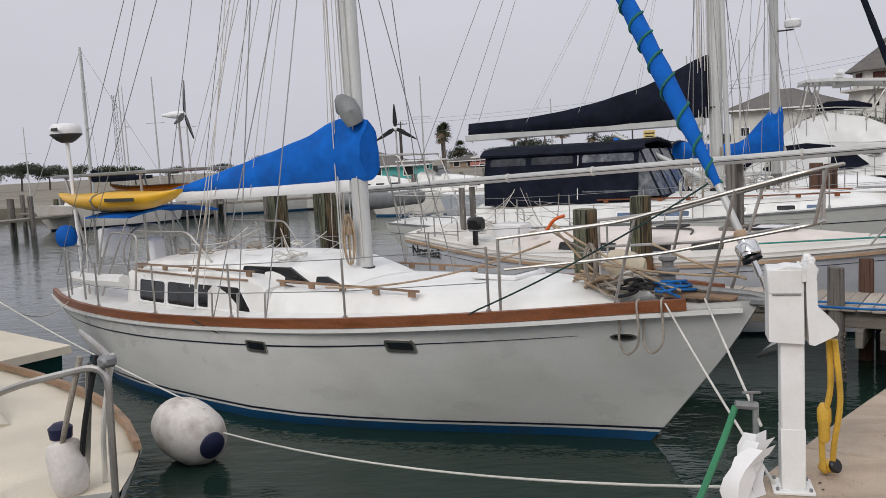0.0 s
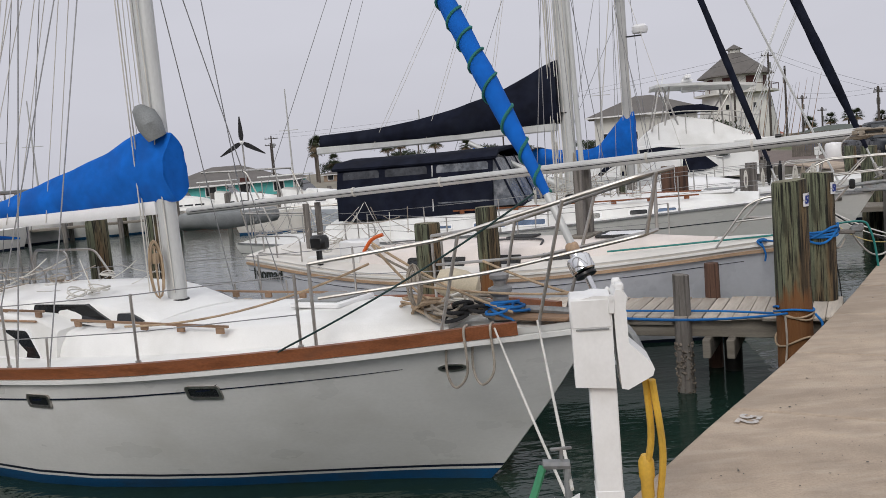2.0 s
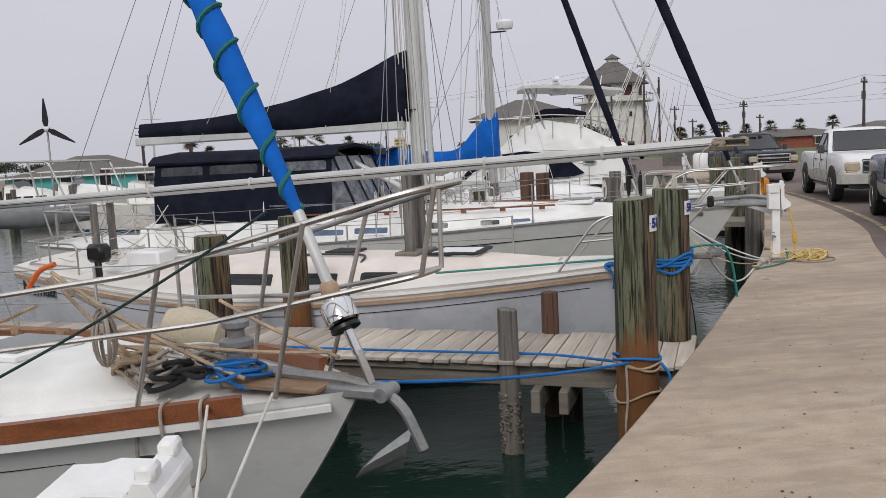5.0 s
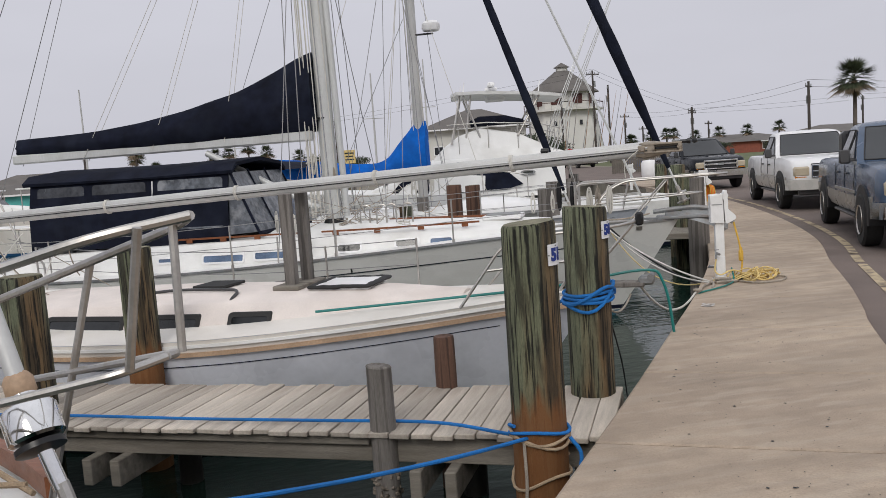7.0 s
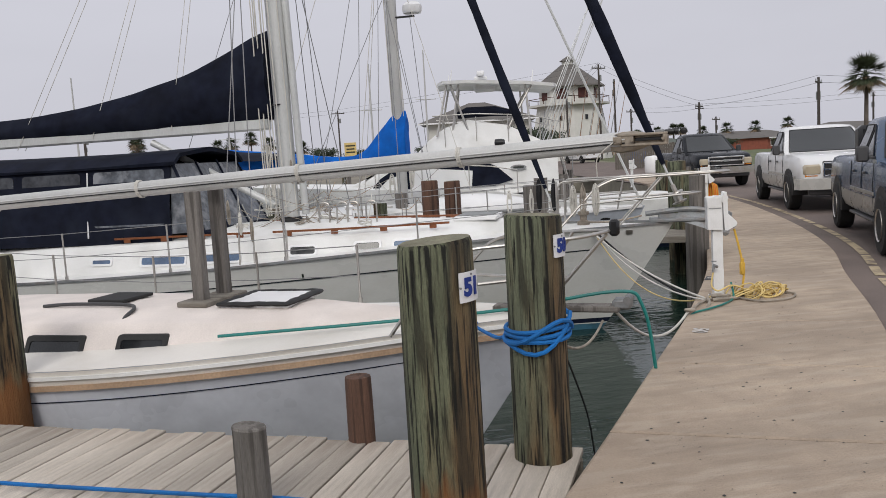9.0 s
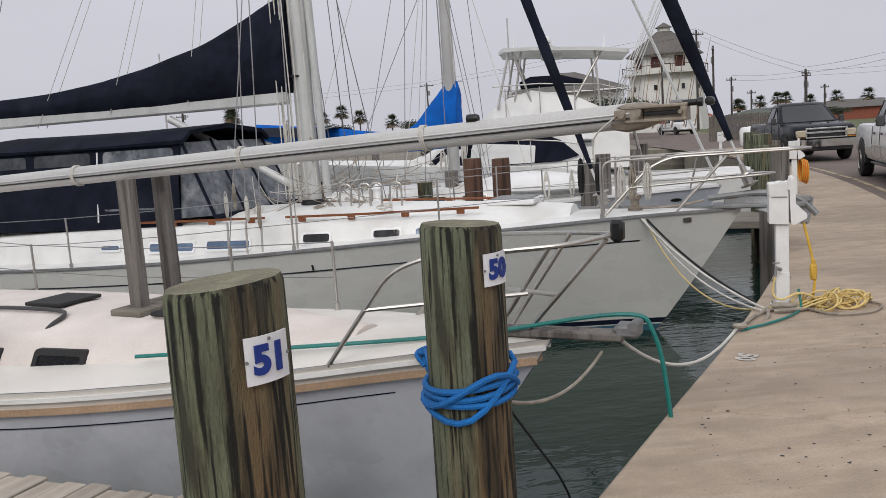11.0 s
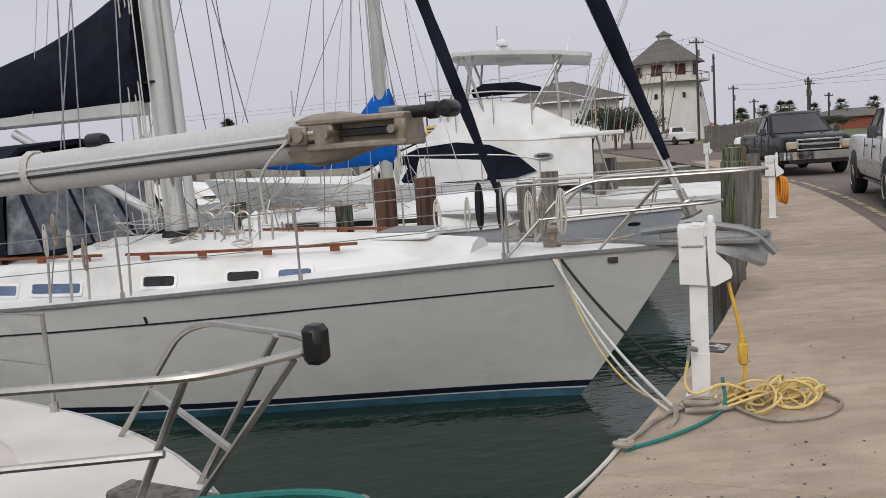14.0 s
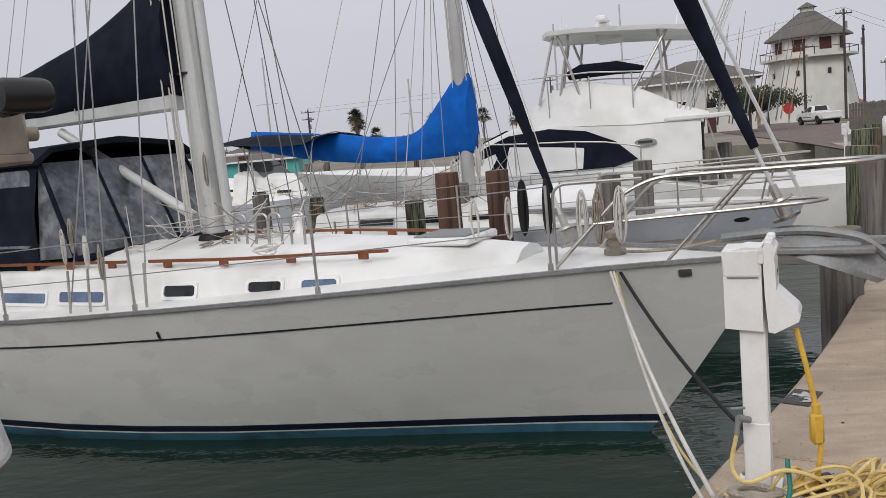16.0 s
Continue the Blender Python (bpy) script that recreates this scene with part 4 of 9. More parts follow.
mA = mast(A, 4.59, 0.44, 11.5, 0.115, 0.085, spreaders=((5.8, 1.0),), rake=0.012, lean=-0.012)
boomA = part("boom", Geo().loft([[Vector((x, 0.06 * a, 1.49 - 0.022 * (x - 4.8) + 0.075 * b)) for a, b in ((-1, -0.7), (-0.7, -1), (0.7, -1), (1, -0.7), (1, 0.7), (0.7, 1), (-0.7, 1), (-1, 0.7))] for x in (4.7, 6.3, 8.4)], wrap=True, caps=True), PLASTICW, A)
sail_cover(boomA, 4.38, 8.55, 1.54, 1.43, 2.26, 1.53, BLUECANVAS, 0.32, 0.12, 2, 0.03, "blue canvas sail cover", top_fn=curve([0, 0.10, 0.25, 0.5, 0.8, 1], [2.24, 2.29, 2.12, 1.90, 1.66, 1.52]))
part("furled_head", Geo().tube([(4.50, 0.09, 2.20), (4.52, 0.14, 2.32), (4.60, 0.12, 2.42), (4.72, 0.06, 2.47), (4.84, 0, 2.36)], [0.10, 0.13, 0.12, 0.1, 0.05], 9), DINGHY, boomA, "grey bundled head of the mainsail")
furler(A, (0.20, -0.06, 1.16), (4.3, -1.08, 8.75), 0.092, BLUECANVAS, TEALROPE, "blue canvas-wrapped furled headsail lashed with green rope", drum=False)
part("stay_foil", Geo().tube([(0.02, 0, 0.80), (0.38, -0.11, 1.50)], 0.032, 10), ALU, A)
dq = Vector((0.5, -0.19, 0.9)).to_track_quat("Z", "Y").to_matrix().to_4x4()
dm = Matrix.Translation((0.05, -0.01, 0.845)) @ dq
part("furling_drum", Geo().lathe([(0.03, -0.075), (0.085, -0.07), (0.095, -0.06), (0.095, 0.04), (0.085, 0.055), (0.05, 0.06), (0.045, 0.10)], 22, dm), CHROME, A, "polished furling drum")
part("drum_collar", Geo().lathe([(0.045, 0.10), (0.052, 0.11), (0.052, 0.16), (0.04, 0.18)], 16, dm), TRIMTAN, A)
part("drum_flange", Geo().lathe([(0.03, -0.115), (0.085, -0.105), (0.085, -0.085), (0.05, -0.08)], 20, dm), BLACKP, A)
part("drum_toggle", Geo().cyl((0.0, 0, 0.76), (-0.06, 0, 0.62), 0.028, n=10), CHROME, A)
part("bow_link", Geo().tube([(-0.06, 0, 0.64), (-0.13, 0, 0.46)], 0.025, 8), STEEL, A)
for sg in (1, -1):
    for x in (4.4, 4.85, 5.3):
        b = hA.rail(x, sg, 0.1, -0.03)
        stay(A, b, (4.82, 0.05 * sg, 11.4 if x == 4.85 else 5.9), 0.0045, name="shroud")
        part("turnbuckle", Geo().cyl(b, b + Vector((0, -0.02 * sg, 0.32)), 0.011, n=8), STEEL, A)
    stay(A, (10.3, 0.7 * sg, 0.1), (4.82, 0, 11.4), 0.004, name="backstay")
    for x, z in ((6.6, 1.4), (7.4, 1.4), (8.2, 1.45)):
        stay(A, (x, 0.07 * sg, z), (4.85, 0.05 * sg, 7.0), 0.0035, ROPEW, "lazy_jack")
    for x, zt in ((6.15, 11.2), (6.3, 9.4), (6.45, 8.2), (9.2, 9.0), (9.9, 10.6)):
        stay(A, (x, 1.2 * sg, 0.35), (4.85, 0.04 * sg, zt), 0.0038, ROPEW if x < 7 else WIRE, "running_line")
    part("line_bundle", Geo().tube([(6.25, 1.25 * sg, 0.35), (6.2, 1.2 * sg, 0.7), (6.05, 1.1 * sg, 1.4)], 0.016, 6), ROPEG, A)
for i, (dx, dy) in enumerate(((-0.13, 0.05), (-0.12, -0.06), (0.13, 0.05), (0.12, 0.08), (0.15, -0.07), (-0.16, 0.0))):
    stay(A, (4.70 + dx * 1.3, dy * 1.6, 0.6), (4.82 + dx * 0.5, dy, 11.3), 0.005, ROPEW, "halyard")
stanchions(A, hA, (1.9, 3.3, 4.9, 6.4, 8.0, 9.3), 0.62)
for sg in (1, -1):
    pulpit(A, [[(1.95, 0.92 * sg, 1.0), (0.95, 0.52 * sg, 1.12), (-0.5, 0.2 * sg, 1.49), (-0.70, 0, 1.53)]], 0.0165)
    pulpit(A, [[(1.9, 0.9 * sg, 0.72), (0.6, 0.42 * sg, 0.85), (-0.5, 0.14 * sg, 1.07), (-0.56, 0, 1.09)]], 0.014)
    for a, b in (((1.02, 0.52 * sg, 0.40), (0.82, 0.49 * sg, 1.15)), ((0.3, 0.28 * sg, 0.43), (0.02, 0.33 * sg, 1.36)), ((-0.52, 0.125 * sg, 1.075), (-0.52 - 0.10 * (sg > 0), 0.14 * sg, 1.51)), ((1.95, 0.92 * sg, 0.3), (1.95, 0.92 * sg, 1.0))):
        part("pulpit_leg", Geo().cyl(a, b, 0.0145, n=8), STEEL, A)

# --- small sloop with its mast lowered ---
B = thing("sailboat", "small cream sailboat with pale blue hull and lowered mast", "sailboat", pose(6.7, 9.65, 0, 0, 0, 147))
hB = Hull(9.3, ([0, 0.07, 0.16, 0.36, 0.6, 1], [0.40, 0.385, 0.32, 0.19, 0.15, 0.42]),
          ([0, 0.04, 0.1, 0.2, 0.33, 0.5, 0.7, 0.88, 1], [0.02, 0.26, 0.55, 0.92, 1.22, 1.4, 1.38, 1.18, 0.95]),
          ([0, 0.05, 0.12, 0.25, 0.4, 0.55, 0.75, 0.9, 1], [0.01, 0.10, 0.30, 0.75, 1.12, 1.25, 1.18, 0.9, 0.7]),
          ([-1.6, -0.97, -0.4, 0.0, 0.4], [2.1, 1.46, 1.05, 0.78, 0.5]), 0.3)
hull_parts(B, hB, BHULL, [(0.05, NAVYPAINT, "bottom")], 0.0, GELB)
for sd in (1, -1):
    ks = [i / 40 for i in range(41)]
    strip(B, "rail_moulding", GELB, lambda k, z, o: hB.pt(k, z, sd, o), ks, lambda k: hB.sheer(k) - 0.13, lambda k: hB.sheer(k) + 0.0, 0.006)
    pts = [hB.pt(k, hB.sheer(k) - 0.13, sd, 0.012) for k in ks]
    part("rubbing_strake", Geo().sweep(pts, [(-0.016, -0.02), (0.016, -0.02), (0.016, 0.02), (-0.016, 0.02)]), TRIMTAN, B)
    pts = [hB.pt(k, hB.sheer(k) - 0.05, sd, 0.01) for k in ks]
    part("deck_moulding", Geo().sweep(pts, [(-0.014, -0.014), (0.014, -0.014), (0.014, 0.014), (-0.014, 0.014)]), GELDECK, B)
    strip(B, "pin_stripe", NAVYPAINT, lambda k, z, o: hB.pt(k, z, sd, o), ks[3:], lambda k: hB.sheer(k) - 0.252, lambda k: hB.sheer(k) - 0.243, 0.004)
cabB, sideB = trunk(B, "cabin", PINKDECK, [1.75, 1.9, 2.2, 2.6, 3.0, 3.6, 4.3, 5.2, 6.2, 6.9, 7.0], curve([1.75, 2.2, 3, 4, 5.5, 7], [0.22, 0.42, 0.66, 0.82, 0.92, 0.88]),
                    lambda x: hB.sheer_at(x) - 0.01, curve([1.75, 2.0, 2.6, 3.4, 4.3, 5.5, 7], [0.36, 0.37, 0.40, 0.415, 0.42, 0.41, 0.38]), 0.5, 0.06, 0.06)
for q in (rrect(3.50, 3.95, 0.165, 0.335, 0.03), rrect(4.25, 4.82, 0.15, 0.325, 0.03), rrect(5.12, 6.1, 0.13, 0.315, 0.03)):
    for sg in (1, -1):
        window_on(cabB, lambda s, z, o, sg=sg: sideB(s, z, o, sg), q, BLACKHATCH, GLASSDARK, 0.04, 0.012)
hb = part("deck_hatch", Geo().box((0, 0, 0.0), (0.62, 0.62, 0.05), 0.02, pose(3.03, -0.08, 0.475, 0, 0, 4)), PLASTICW, B, "white hatch edged with black tape")
rndh = random.Random(60)
mh = pose(3.03, -0.08, 0.488, 0, 0, 4)
ring_pts, ring_r = [], []
for cx_, cy_, dx_, dy_ in ((-0.3, -0.3, 1, 0), (0.3, -0.3, 0, 1), (0.3, 0.3, -1, 0), (-0.3, 0.3, 0, -1)):
    for k in range(9):
        ring_pts.append(mh @ Vector((cx_ + dx_ * 0.0667 * k + rndh.uniform(-0.008, 0.008), cy_ + dy_ * 0.0667 * k + rndh.uniform(-0.008, 0.008), rndh.uniform(-0.002, 0.004))))
        ring_r.append(rndh.uniform(0.042, 0.058))
g = Geo().tube(ring_pts, ring_r, 8, closed=True, flat=0.42)
part("hatch_seal", g, BLACKHATCH, hb)
hb2 = part("deck_hatch", Geo().box((4.55, 0, 0.5), (0.4, 0.4, 0.03), 0.012), BLACKHATCH, B)
for y in (0.13, -0.2):
    g = Geo().box((3.58, y, 0.94), (0.12, 0.085, 0.98), 0.008)
    part("mast_crutch_post", g, POSTG, B, "grey weathered timber post holding up the mast")
part("crutch_foot", Geo().box((3.58, -0.03, 0.485), (0.3, 0.62, 0.05), 0.01), BEAM, B)
for y in (0.16, -0.16):
    part("mast_crutch_post", Geo().box((8.55, y, 0.6), (0.1, 0.07, 1.2), 0.008, None), POSTG, B)
# lowered mast: an oval spar with a groove, mast heel fitting towards the bow
rows = []
for x in (-0.02, 2, 5, 8, 11.6):
    z = 1.628 - 0.038 * x
    rows.append([Vector((x, 0.054 * math.cos(t), z + 0.068 * math.sin(t))) for t in np.linspace(0, 2 * math.pi, 19)[:-1]])
spar = part("lowered_mast", Geo().loft(rows, wrap=True, caps=True), ALUGREY, B, "grey aluminium mast lying fore and aft")
for zz in (-0.005, 0.02):
    part("spar_groove", Geo().tube([(0.0, 0.055, 1.620 + zz), (11.5, 0.055, 1.183 + zz)], 0.006, 6), RUBBER if zz < 0 else ALU, spar)
for x in (1.22, 2.6, 4.2, 5.9, 7.6):
    z = 1.628 - 0.038 * x
    g = Geo()
    for k in range(3):
        g.tube([(x + 0.012 * k + 0.01 * math.sin(t), 0.060 * math.cos(t), z + 0.075 * math.sin(t)) for t in np.linspace(0, 2 * math.pi, 15)[:-1]], 0.006, 5, closed=True)
    part("lashing", g, ROPEW, spar)
HZ = 1.628
for nm_, c_, s_ in (("heel_plate", (-0.12, 0, HZ + 0.040), (0.34, 0.12, 0.018)), ("heel_plate", (-0.13, 0, HZ - 0.030), (0.32, 0.12, 0.018)), ("heel_block", (-0.01, 0, HZ + 0.005), (0.10, 0.112, 0.07)), ("heel_end", (-0.272, 0, HZ + 0.005), (0.035, 0.115, 0.07)), ("heel_block", (0.05, 0.06, HZ + 0.005), (0.06, 0.022, 0.055)), ("heel_web", (-0.16, 0, HZ + 0.005), (0.2, 0.02, 0.06))):
    part(nm_, Geo().box(c_, s_, 0.007), CAST, spar, "corroded cast mast heel fitting")
part("heel_sheave", Geo().box((-0.16, 0.025, HZ + 0.005), (0.19, 0.012, 0.022), 0.003).box((-0.16, -0.025, HZ + 0.005), (0.19, 0.012, 0.022), 0.003), BLACKP, spar)
for x_, r_ in ((0.04, 0.018), (-0.05, 0.013), (-0.26, 0.011), (0.07, 0.009)):
    part("heel_bolt", Geo().cyl((x_, -0.082, HZ + 0.005), (x_, 0.082, HZ + 0.005), r_, n=12), CAST, spar)
part("heel_ridge", Geo().loft([[Vector((x, 0.05 * c_, HZ + 0.045 + h_ * k)) for c_, k in ((-1, 0), (-0.6, 0.8), (0, 1), (0.6, 0.8), (1, 0))] for x, h_ in ((0.07, 0.008), (0.02, 0.022), (-0.06, 0.022), (-0.14, 0.006))], caps=True), CAST, spar)
part("heel_belly", Geo().loft([[Vector((x, 0.052 * c_, HZ - 0.035 - h_ * k)) for c_, k in ((-1, 0), (-0.7, 0.75), (0, 1), (0.7, 0.75), (1, 0))] for x, h_ in ((0.10, 0.035), (0.03, 0.05), (-0.06, 0.04), (-0.17, 0.004))], caps=True), CAST, spar)
part("light_bracket", Geo().box((-0.235, 0, HZ + 0.056), (0.06, 0.09, 0.02), 0.006), GALV, spar)
ml = part("mast_light", Geo().lathe([(0.0, -0.036), (0.02, -0.033), (0.023, -0.025), (0.023, 0.025), (0.02, 0.033), (0.0, 0.036)], 16, pose(-0.395, 0, HZ + 0.048, 90, 0, 0)), BLACKP, spar)
part("light_neck", Geo().lathe([(0.017, -0.06), (0.017, 0.0), (0.023, 0.005), (0.023, 0.03)], 12, pose(-0.33, 0, HZ + 0.047, 0, -90, 0)), BLACKP, ml)
part("mast_light", Geo().lathe([(0.0, -0.04), (0.022, -0.037), (0.027, -0.02), (0.027, 0.03), (0.0, 0.04)], 14, pose(0.92, 0, HZ + 0.046, 0, 90, 0)), BLACKP, spar)
part("heel_line", Geo().tube(spline([(0.07, 0.075, HZ), (0.16, 0.075, HZ - 0.07), (0.2, 0.06, HZ - 0.13), (0.2, 0.05, HZ - 0.24)]), 0.0045, 6), ROPEW, spar)
# pulpit, bow plank
pulpit(B, [[(1.62, 0.64, 0.34), (1.24, 0.54, 0.86), (1.05, 0.5, 0.94), (0.3, 0.26, 0.98), (0.12, 0, 1.0)], [(1.39, 0.58, 0.66), (0.56, 0.2, 0.70)], [(0.86, 0.12, 0.36), (0.41, 0.22, 0.97)], [(0.64, 0.03, 0.44), (0.15, 0.05, 0.98)]], 0.0135)
pulpit(B, [[(1.72, -0.62, 0.34), (1.22, -0.56, 0.87), (1.0, -0.5, 0.94), (0.3, -0.22, 0.98), (0.12, 0, 1.0)], [(1.46, -0.59, 0.60), (0.44, 0.03, 0.66)], [(0.86, -0.22, 0.38), (0.45, -0.25, 0.97)]], 0.0135)
part("bow_light", Geo().box((0.1, 0, 1.02), (0.07, 0.075, 0.12), 0.02), BLACKP, B)
plank = part("bow_plank", Geo().box((0.55, 0, 0.435), (0.95, 0.13, 0.05), 0.012), POSTG, B, "grey wooden bow plank")
part("bow_roller", Geo().box((0.06, 0, 0.47), (0.14, 0.12, 0.08), 0.02).cyl((0.02, -0.07, 0.50), (0.02, 0.07, 0.50), 0.03, n=12), GALV, plank)
stanchions(B, hB, (2.55, 3.8, 5.2, 6.6, 8.2), 0.56, 0.05, (1.0, 0.5), sides=(-1,))
part("deck_hose", Geo().tube(spline([(5.13, 0.32, 0.475), (4.83, 0.3, 0.492), (4.27, 0.3, 0.492), (4.08, 0.38, 0.482), (4.04, 0.55, 0.43), (4.06, 0.68, 0.30), (4.1, 0.78, 0.21)]), 0.016, 7), GREYTRIM, B, "dark hose lying over the cabin top")

# --- large cutter with navy covers ---
C = thing("sailboat", "large white cutter with navy sail cover and cockpit enclosure", "sailboat", pose(9.5, 14.7, 0, 0, 0, 154))
hC = Hull(13.3, ([0, 0.07, 0.18, 0.34, 0.5, 0.75, 1], [0.52, 0.52, 0.47, 0.36, 0.24, 0.15, 0.22]),
          ([0, 0.03, 0.08, 0.16, 0.27, 0.4, 0.55, 0.75, 0.9, 1], [0.02, 0.24, 0.55, 0.98, 1.45, 1.78, 1.9, 1.82, 1.5, 1.1]),
          ([0, 0.04, 0.1, 0.2, 0.33, 0.47, 0.62, 0.8, 0.92, 1], [0.01, 0.12, 0.34, 0.75, 1.28, 1.62, 1.70, 1.5, 1.1, 0.7]),
          ([-1.6, -0.97, -0.5, 0.0, 0.52], [1.35, 0.75, 0.40, 0.06, -0.28]), 0.6)
hull_parts(C, hC, CHULL, [(0.085, TEALPAINT, "bottom"), (0.10, GEL, "boot_top"), (0.165, NAVYPAINT, "boot_stripe")], 0.03)
for sd in (1, -1):
    pts = [hC.rail(s, sd, 0.0, 0.0) for s in np.linspace(-0.2, 13.2, 40)]
    part("rubbing_strake", Geo().sweep(pts, [(-0.02, -0.018), (0.02, -0.018), (0.02, 0.012), (-0.02, 0.012)]), GALV, C)
    ks = [0.07 + 0.93 * i / 40 for i in range(41)]
    strip(C, "cove_stripe", DARKPAINT, lambda k, z, o: hC.pt(k, z, sd, o), ks, lambda k: hC.sheer(k) - 0.315 + 0.05 * min(1, (k - 0.07) / 0.5), lambda k: hC.sheer(k) - 0.298 + 0.05 * min(1, (k - 0.07) / 0.5), 0.004)
cabC, sideC = trunk(C, "cabin", GELDECK, [1.7, 1.9, 2.4, 3.0, 3.8, 4.6, 5.4, 6.4, 7.4, 8.6, 10.0, 10.8], curve([1.7, 2.4, 3.2, 4.2, 5.5, 7, 9, 10.8], [0.38, 0.66, 0.88, 1.10, 1.30, 1.38, 1.36, 1.2]),
                    lambda x: hC.sheer_at(x) - 0.04, curve([1.7, 2.2, 3.2, 4.2, 5.5, 7.5, 10.8], [0.50, 0.535, 0.575, 0.60, 0.62, 0.60, 0.5]), 0.3, 0.06, 0.14)
for q in (rrect(3.13, 3.51, 0.365, 0.51, 0.04), rrect(3.65, 4.03, 0.365, 0.51, 0.04), rrect(4.53, 4.93, 0.345, 0.50, 0.04), rrect(5.60, 6.27, 0.30, 0.455, 0.03), rrect(6.42, 7.15, 0.285, 0.44, 0.03), rrect(7.6, 7.95, 0.315, 0.425, 0.03)):
    for sg in (1, -1):
        # foremost and aft panes carry the painted blue reflection, the others plain dark glass
        window_on(cabC, lambda s, z, o, sg=sg: sideC(s, z, o, sg), q, PLASTICW, GLASSREFL if q[0][0] > 5.6 or q[0][0] < 3.6 else GLASSDARK, 0.028, 0.016)
for sg in (1, -1):
    for x0, x1 in ((2.75, 5.2), (5.5, 7.6)):
        pts = [(x, sg * (float(np.interp(x, [2.7, 4.2, 7.6], [0.62, 0.98, 1.22]))), 0.685) for x in np.linspace(x0, x1, 12)]
        g = Geo().sweep(pts, [(-0.016, -0.014), (0.016, -0.014), (0.016, 0.014), (-0.016, 0.014)])
        for p in pts[1::3]:
            g.box((p[0], p[1], 0.65), (0.1, 0.03, 0.06), 0.006)
        part("grab_rail", g, TEAK, C)
hc = part("deck_hatch", Geo().box((2.45, 0, 0.70), (0.62, 0.62, 0.07), 0.02), PLASTICW, C)
part("hatch_glass", Geo().box((2.45, 0, 0.742), (0.52, 0.52, 0.015), 0.006), GREYP, hc)
mC = mast(C, 5.36, 0.74, 15.5, 0.135, 0.10, ALU, 0.003, ((7.2, 1.3),))
part("inner_spar", Geo().cyl((5.12, 0, 0.85), (5.28, 0, 8.0), 0.055, n=12), ALU, mC, "pale spar stowed upright before the mast")
part("mast_band", Geo().cyl((5.45, 0, 2.50), (5.45, 0, 2.525), 0.14, n=16), RUBBER, mC)
boomC = part("boom", Geo().loft([[Vector((x, 0.075 * a, 2.24 - 0.003 * (x - 5.5) + 0.085 * b)) for a, b in ((-1, -0.7), (-0.7, -1), (0.7, -1), (1, -0.7), (1, 0.7), (0.7, 1), (-0.7, 1), (-1, 0.7))] for x in (5.6, 8, 11.45)], wrap=True, caps=True), ALU, C)
sail_cover(boomC, 5.5, 11.35, 2.30, 2.27, 3.62, 2.58, NAVYCANVAS, 0.5, 0.18, 5, 0.05, "navy canvas sail cover", top_fn=curve([0, 0.04, 0.2, 0.35, 0.47, 0.7, 1], [3.62, 3.55, 3.16, 2.93, 2.79, 2.63, 2.58]))
part("gas_vang", Geo().cyl((5.6, 0, 1.0), (7.6, 0, 2.08), 0.055, n=12), ALU, C)
furler(C, (1.35, 0, 0.72), (5.2, 0, 12.0), 0.07, NAVYCANVAS, None, "navy furled staysail")
furler(C, (-0.33, 0, 0.88), (5.3, 0, 15.3), 0.095, NAVYCANVAS, None, "navy furled headsail")

# enclosure over the cutter's cockpit
enc = part("cockpit_enclosure", Geo().loft([[Vector((x, y, z)) for y, z in ((1.15, 0.6), (1.12, 1.2), (1.0, 1.72), (0.85, 1.82), (0, 1.9), (-0.85, 1.82), (-1.0, 1.72), (-1.12, 1.2), (-1.15, 0.6))] for x in (6.72, 8.2, 9.4, 10.4)]), NAVYCANVAS, C, "navy canvas cockpit enclosure with clear vinyl windows")
part("enclosure_roof", Geo().loft([[Vector((x, y, z + 0.02 * math.sin(x * 2))) for y, z in ((1.08, 1.74), (0.9, 1.86), (0, 1.95), (-0.9, 1.86), (-1.08, 1.74))] + [Vector((x, y, z)) for y, z in ((-1.06, 1.70), (-0.88, 1.82), (0, 1.90), (0.88, 1.82), (1.06, 1.70))] for x in (6.62, 8.2, 9.4, 10.5)], wrap=True, caps=True), NAVYCANVAS, enc)
part("enclosure_back", Geo().add([(10.4, y, z) for y, z in ((1.15, 0.6), (1.0, 1.72), (0, 1.9), (-1.0, 1.72), (-1.15, 0.6))], [(0, 1, 2, 3, 4)]), NAVYCANVAS, enc)


def enc_side(s, z, o, sg=1):
    return Vector((s, sg * (1.16 - 0.15 * max(0, (z - 0.6)) / 1.1 + o), z))


for sg in (1, -1):
    for a, b, z0, z1 in ((6.82, 7.98, 0.85, 1.66), (8.2, 9.2, 1.2, 1.66), (9.35, 10.25, 1.2, 1.66)):
        q = rrect(a, b, z0, z1, 0.06)
        part("vinyl_window", Geo().prism([enc_side(s, z, 0.003, sg) for s, z in q], [enc_side(s, z, 0.014, sg) for s, z in q]), VINYL if a < 7 else VINYLDARK, enc)
    part("zip_strip", Geo().tube([enc_side(8.08, 0.7, 0.01, sg), enc_side(8.08, 1.66, 0.01, sg)], 0.012, 6), PLASTICW, enc)
for y0, y1 in ((-1.05, -0.36), (-0.34, 0.34), (0.36, 1.05)):
    g = Geo().add([(6.25, y0, 0.74), (6.25, y1, 0.74), (6.70, y1 * 0.93, 1.72), (6.70, y0 * 0.93, 1.72)], [(0, 1, 2, 3)])
    part("vinyl_windscreen", g, VINYL, enc)
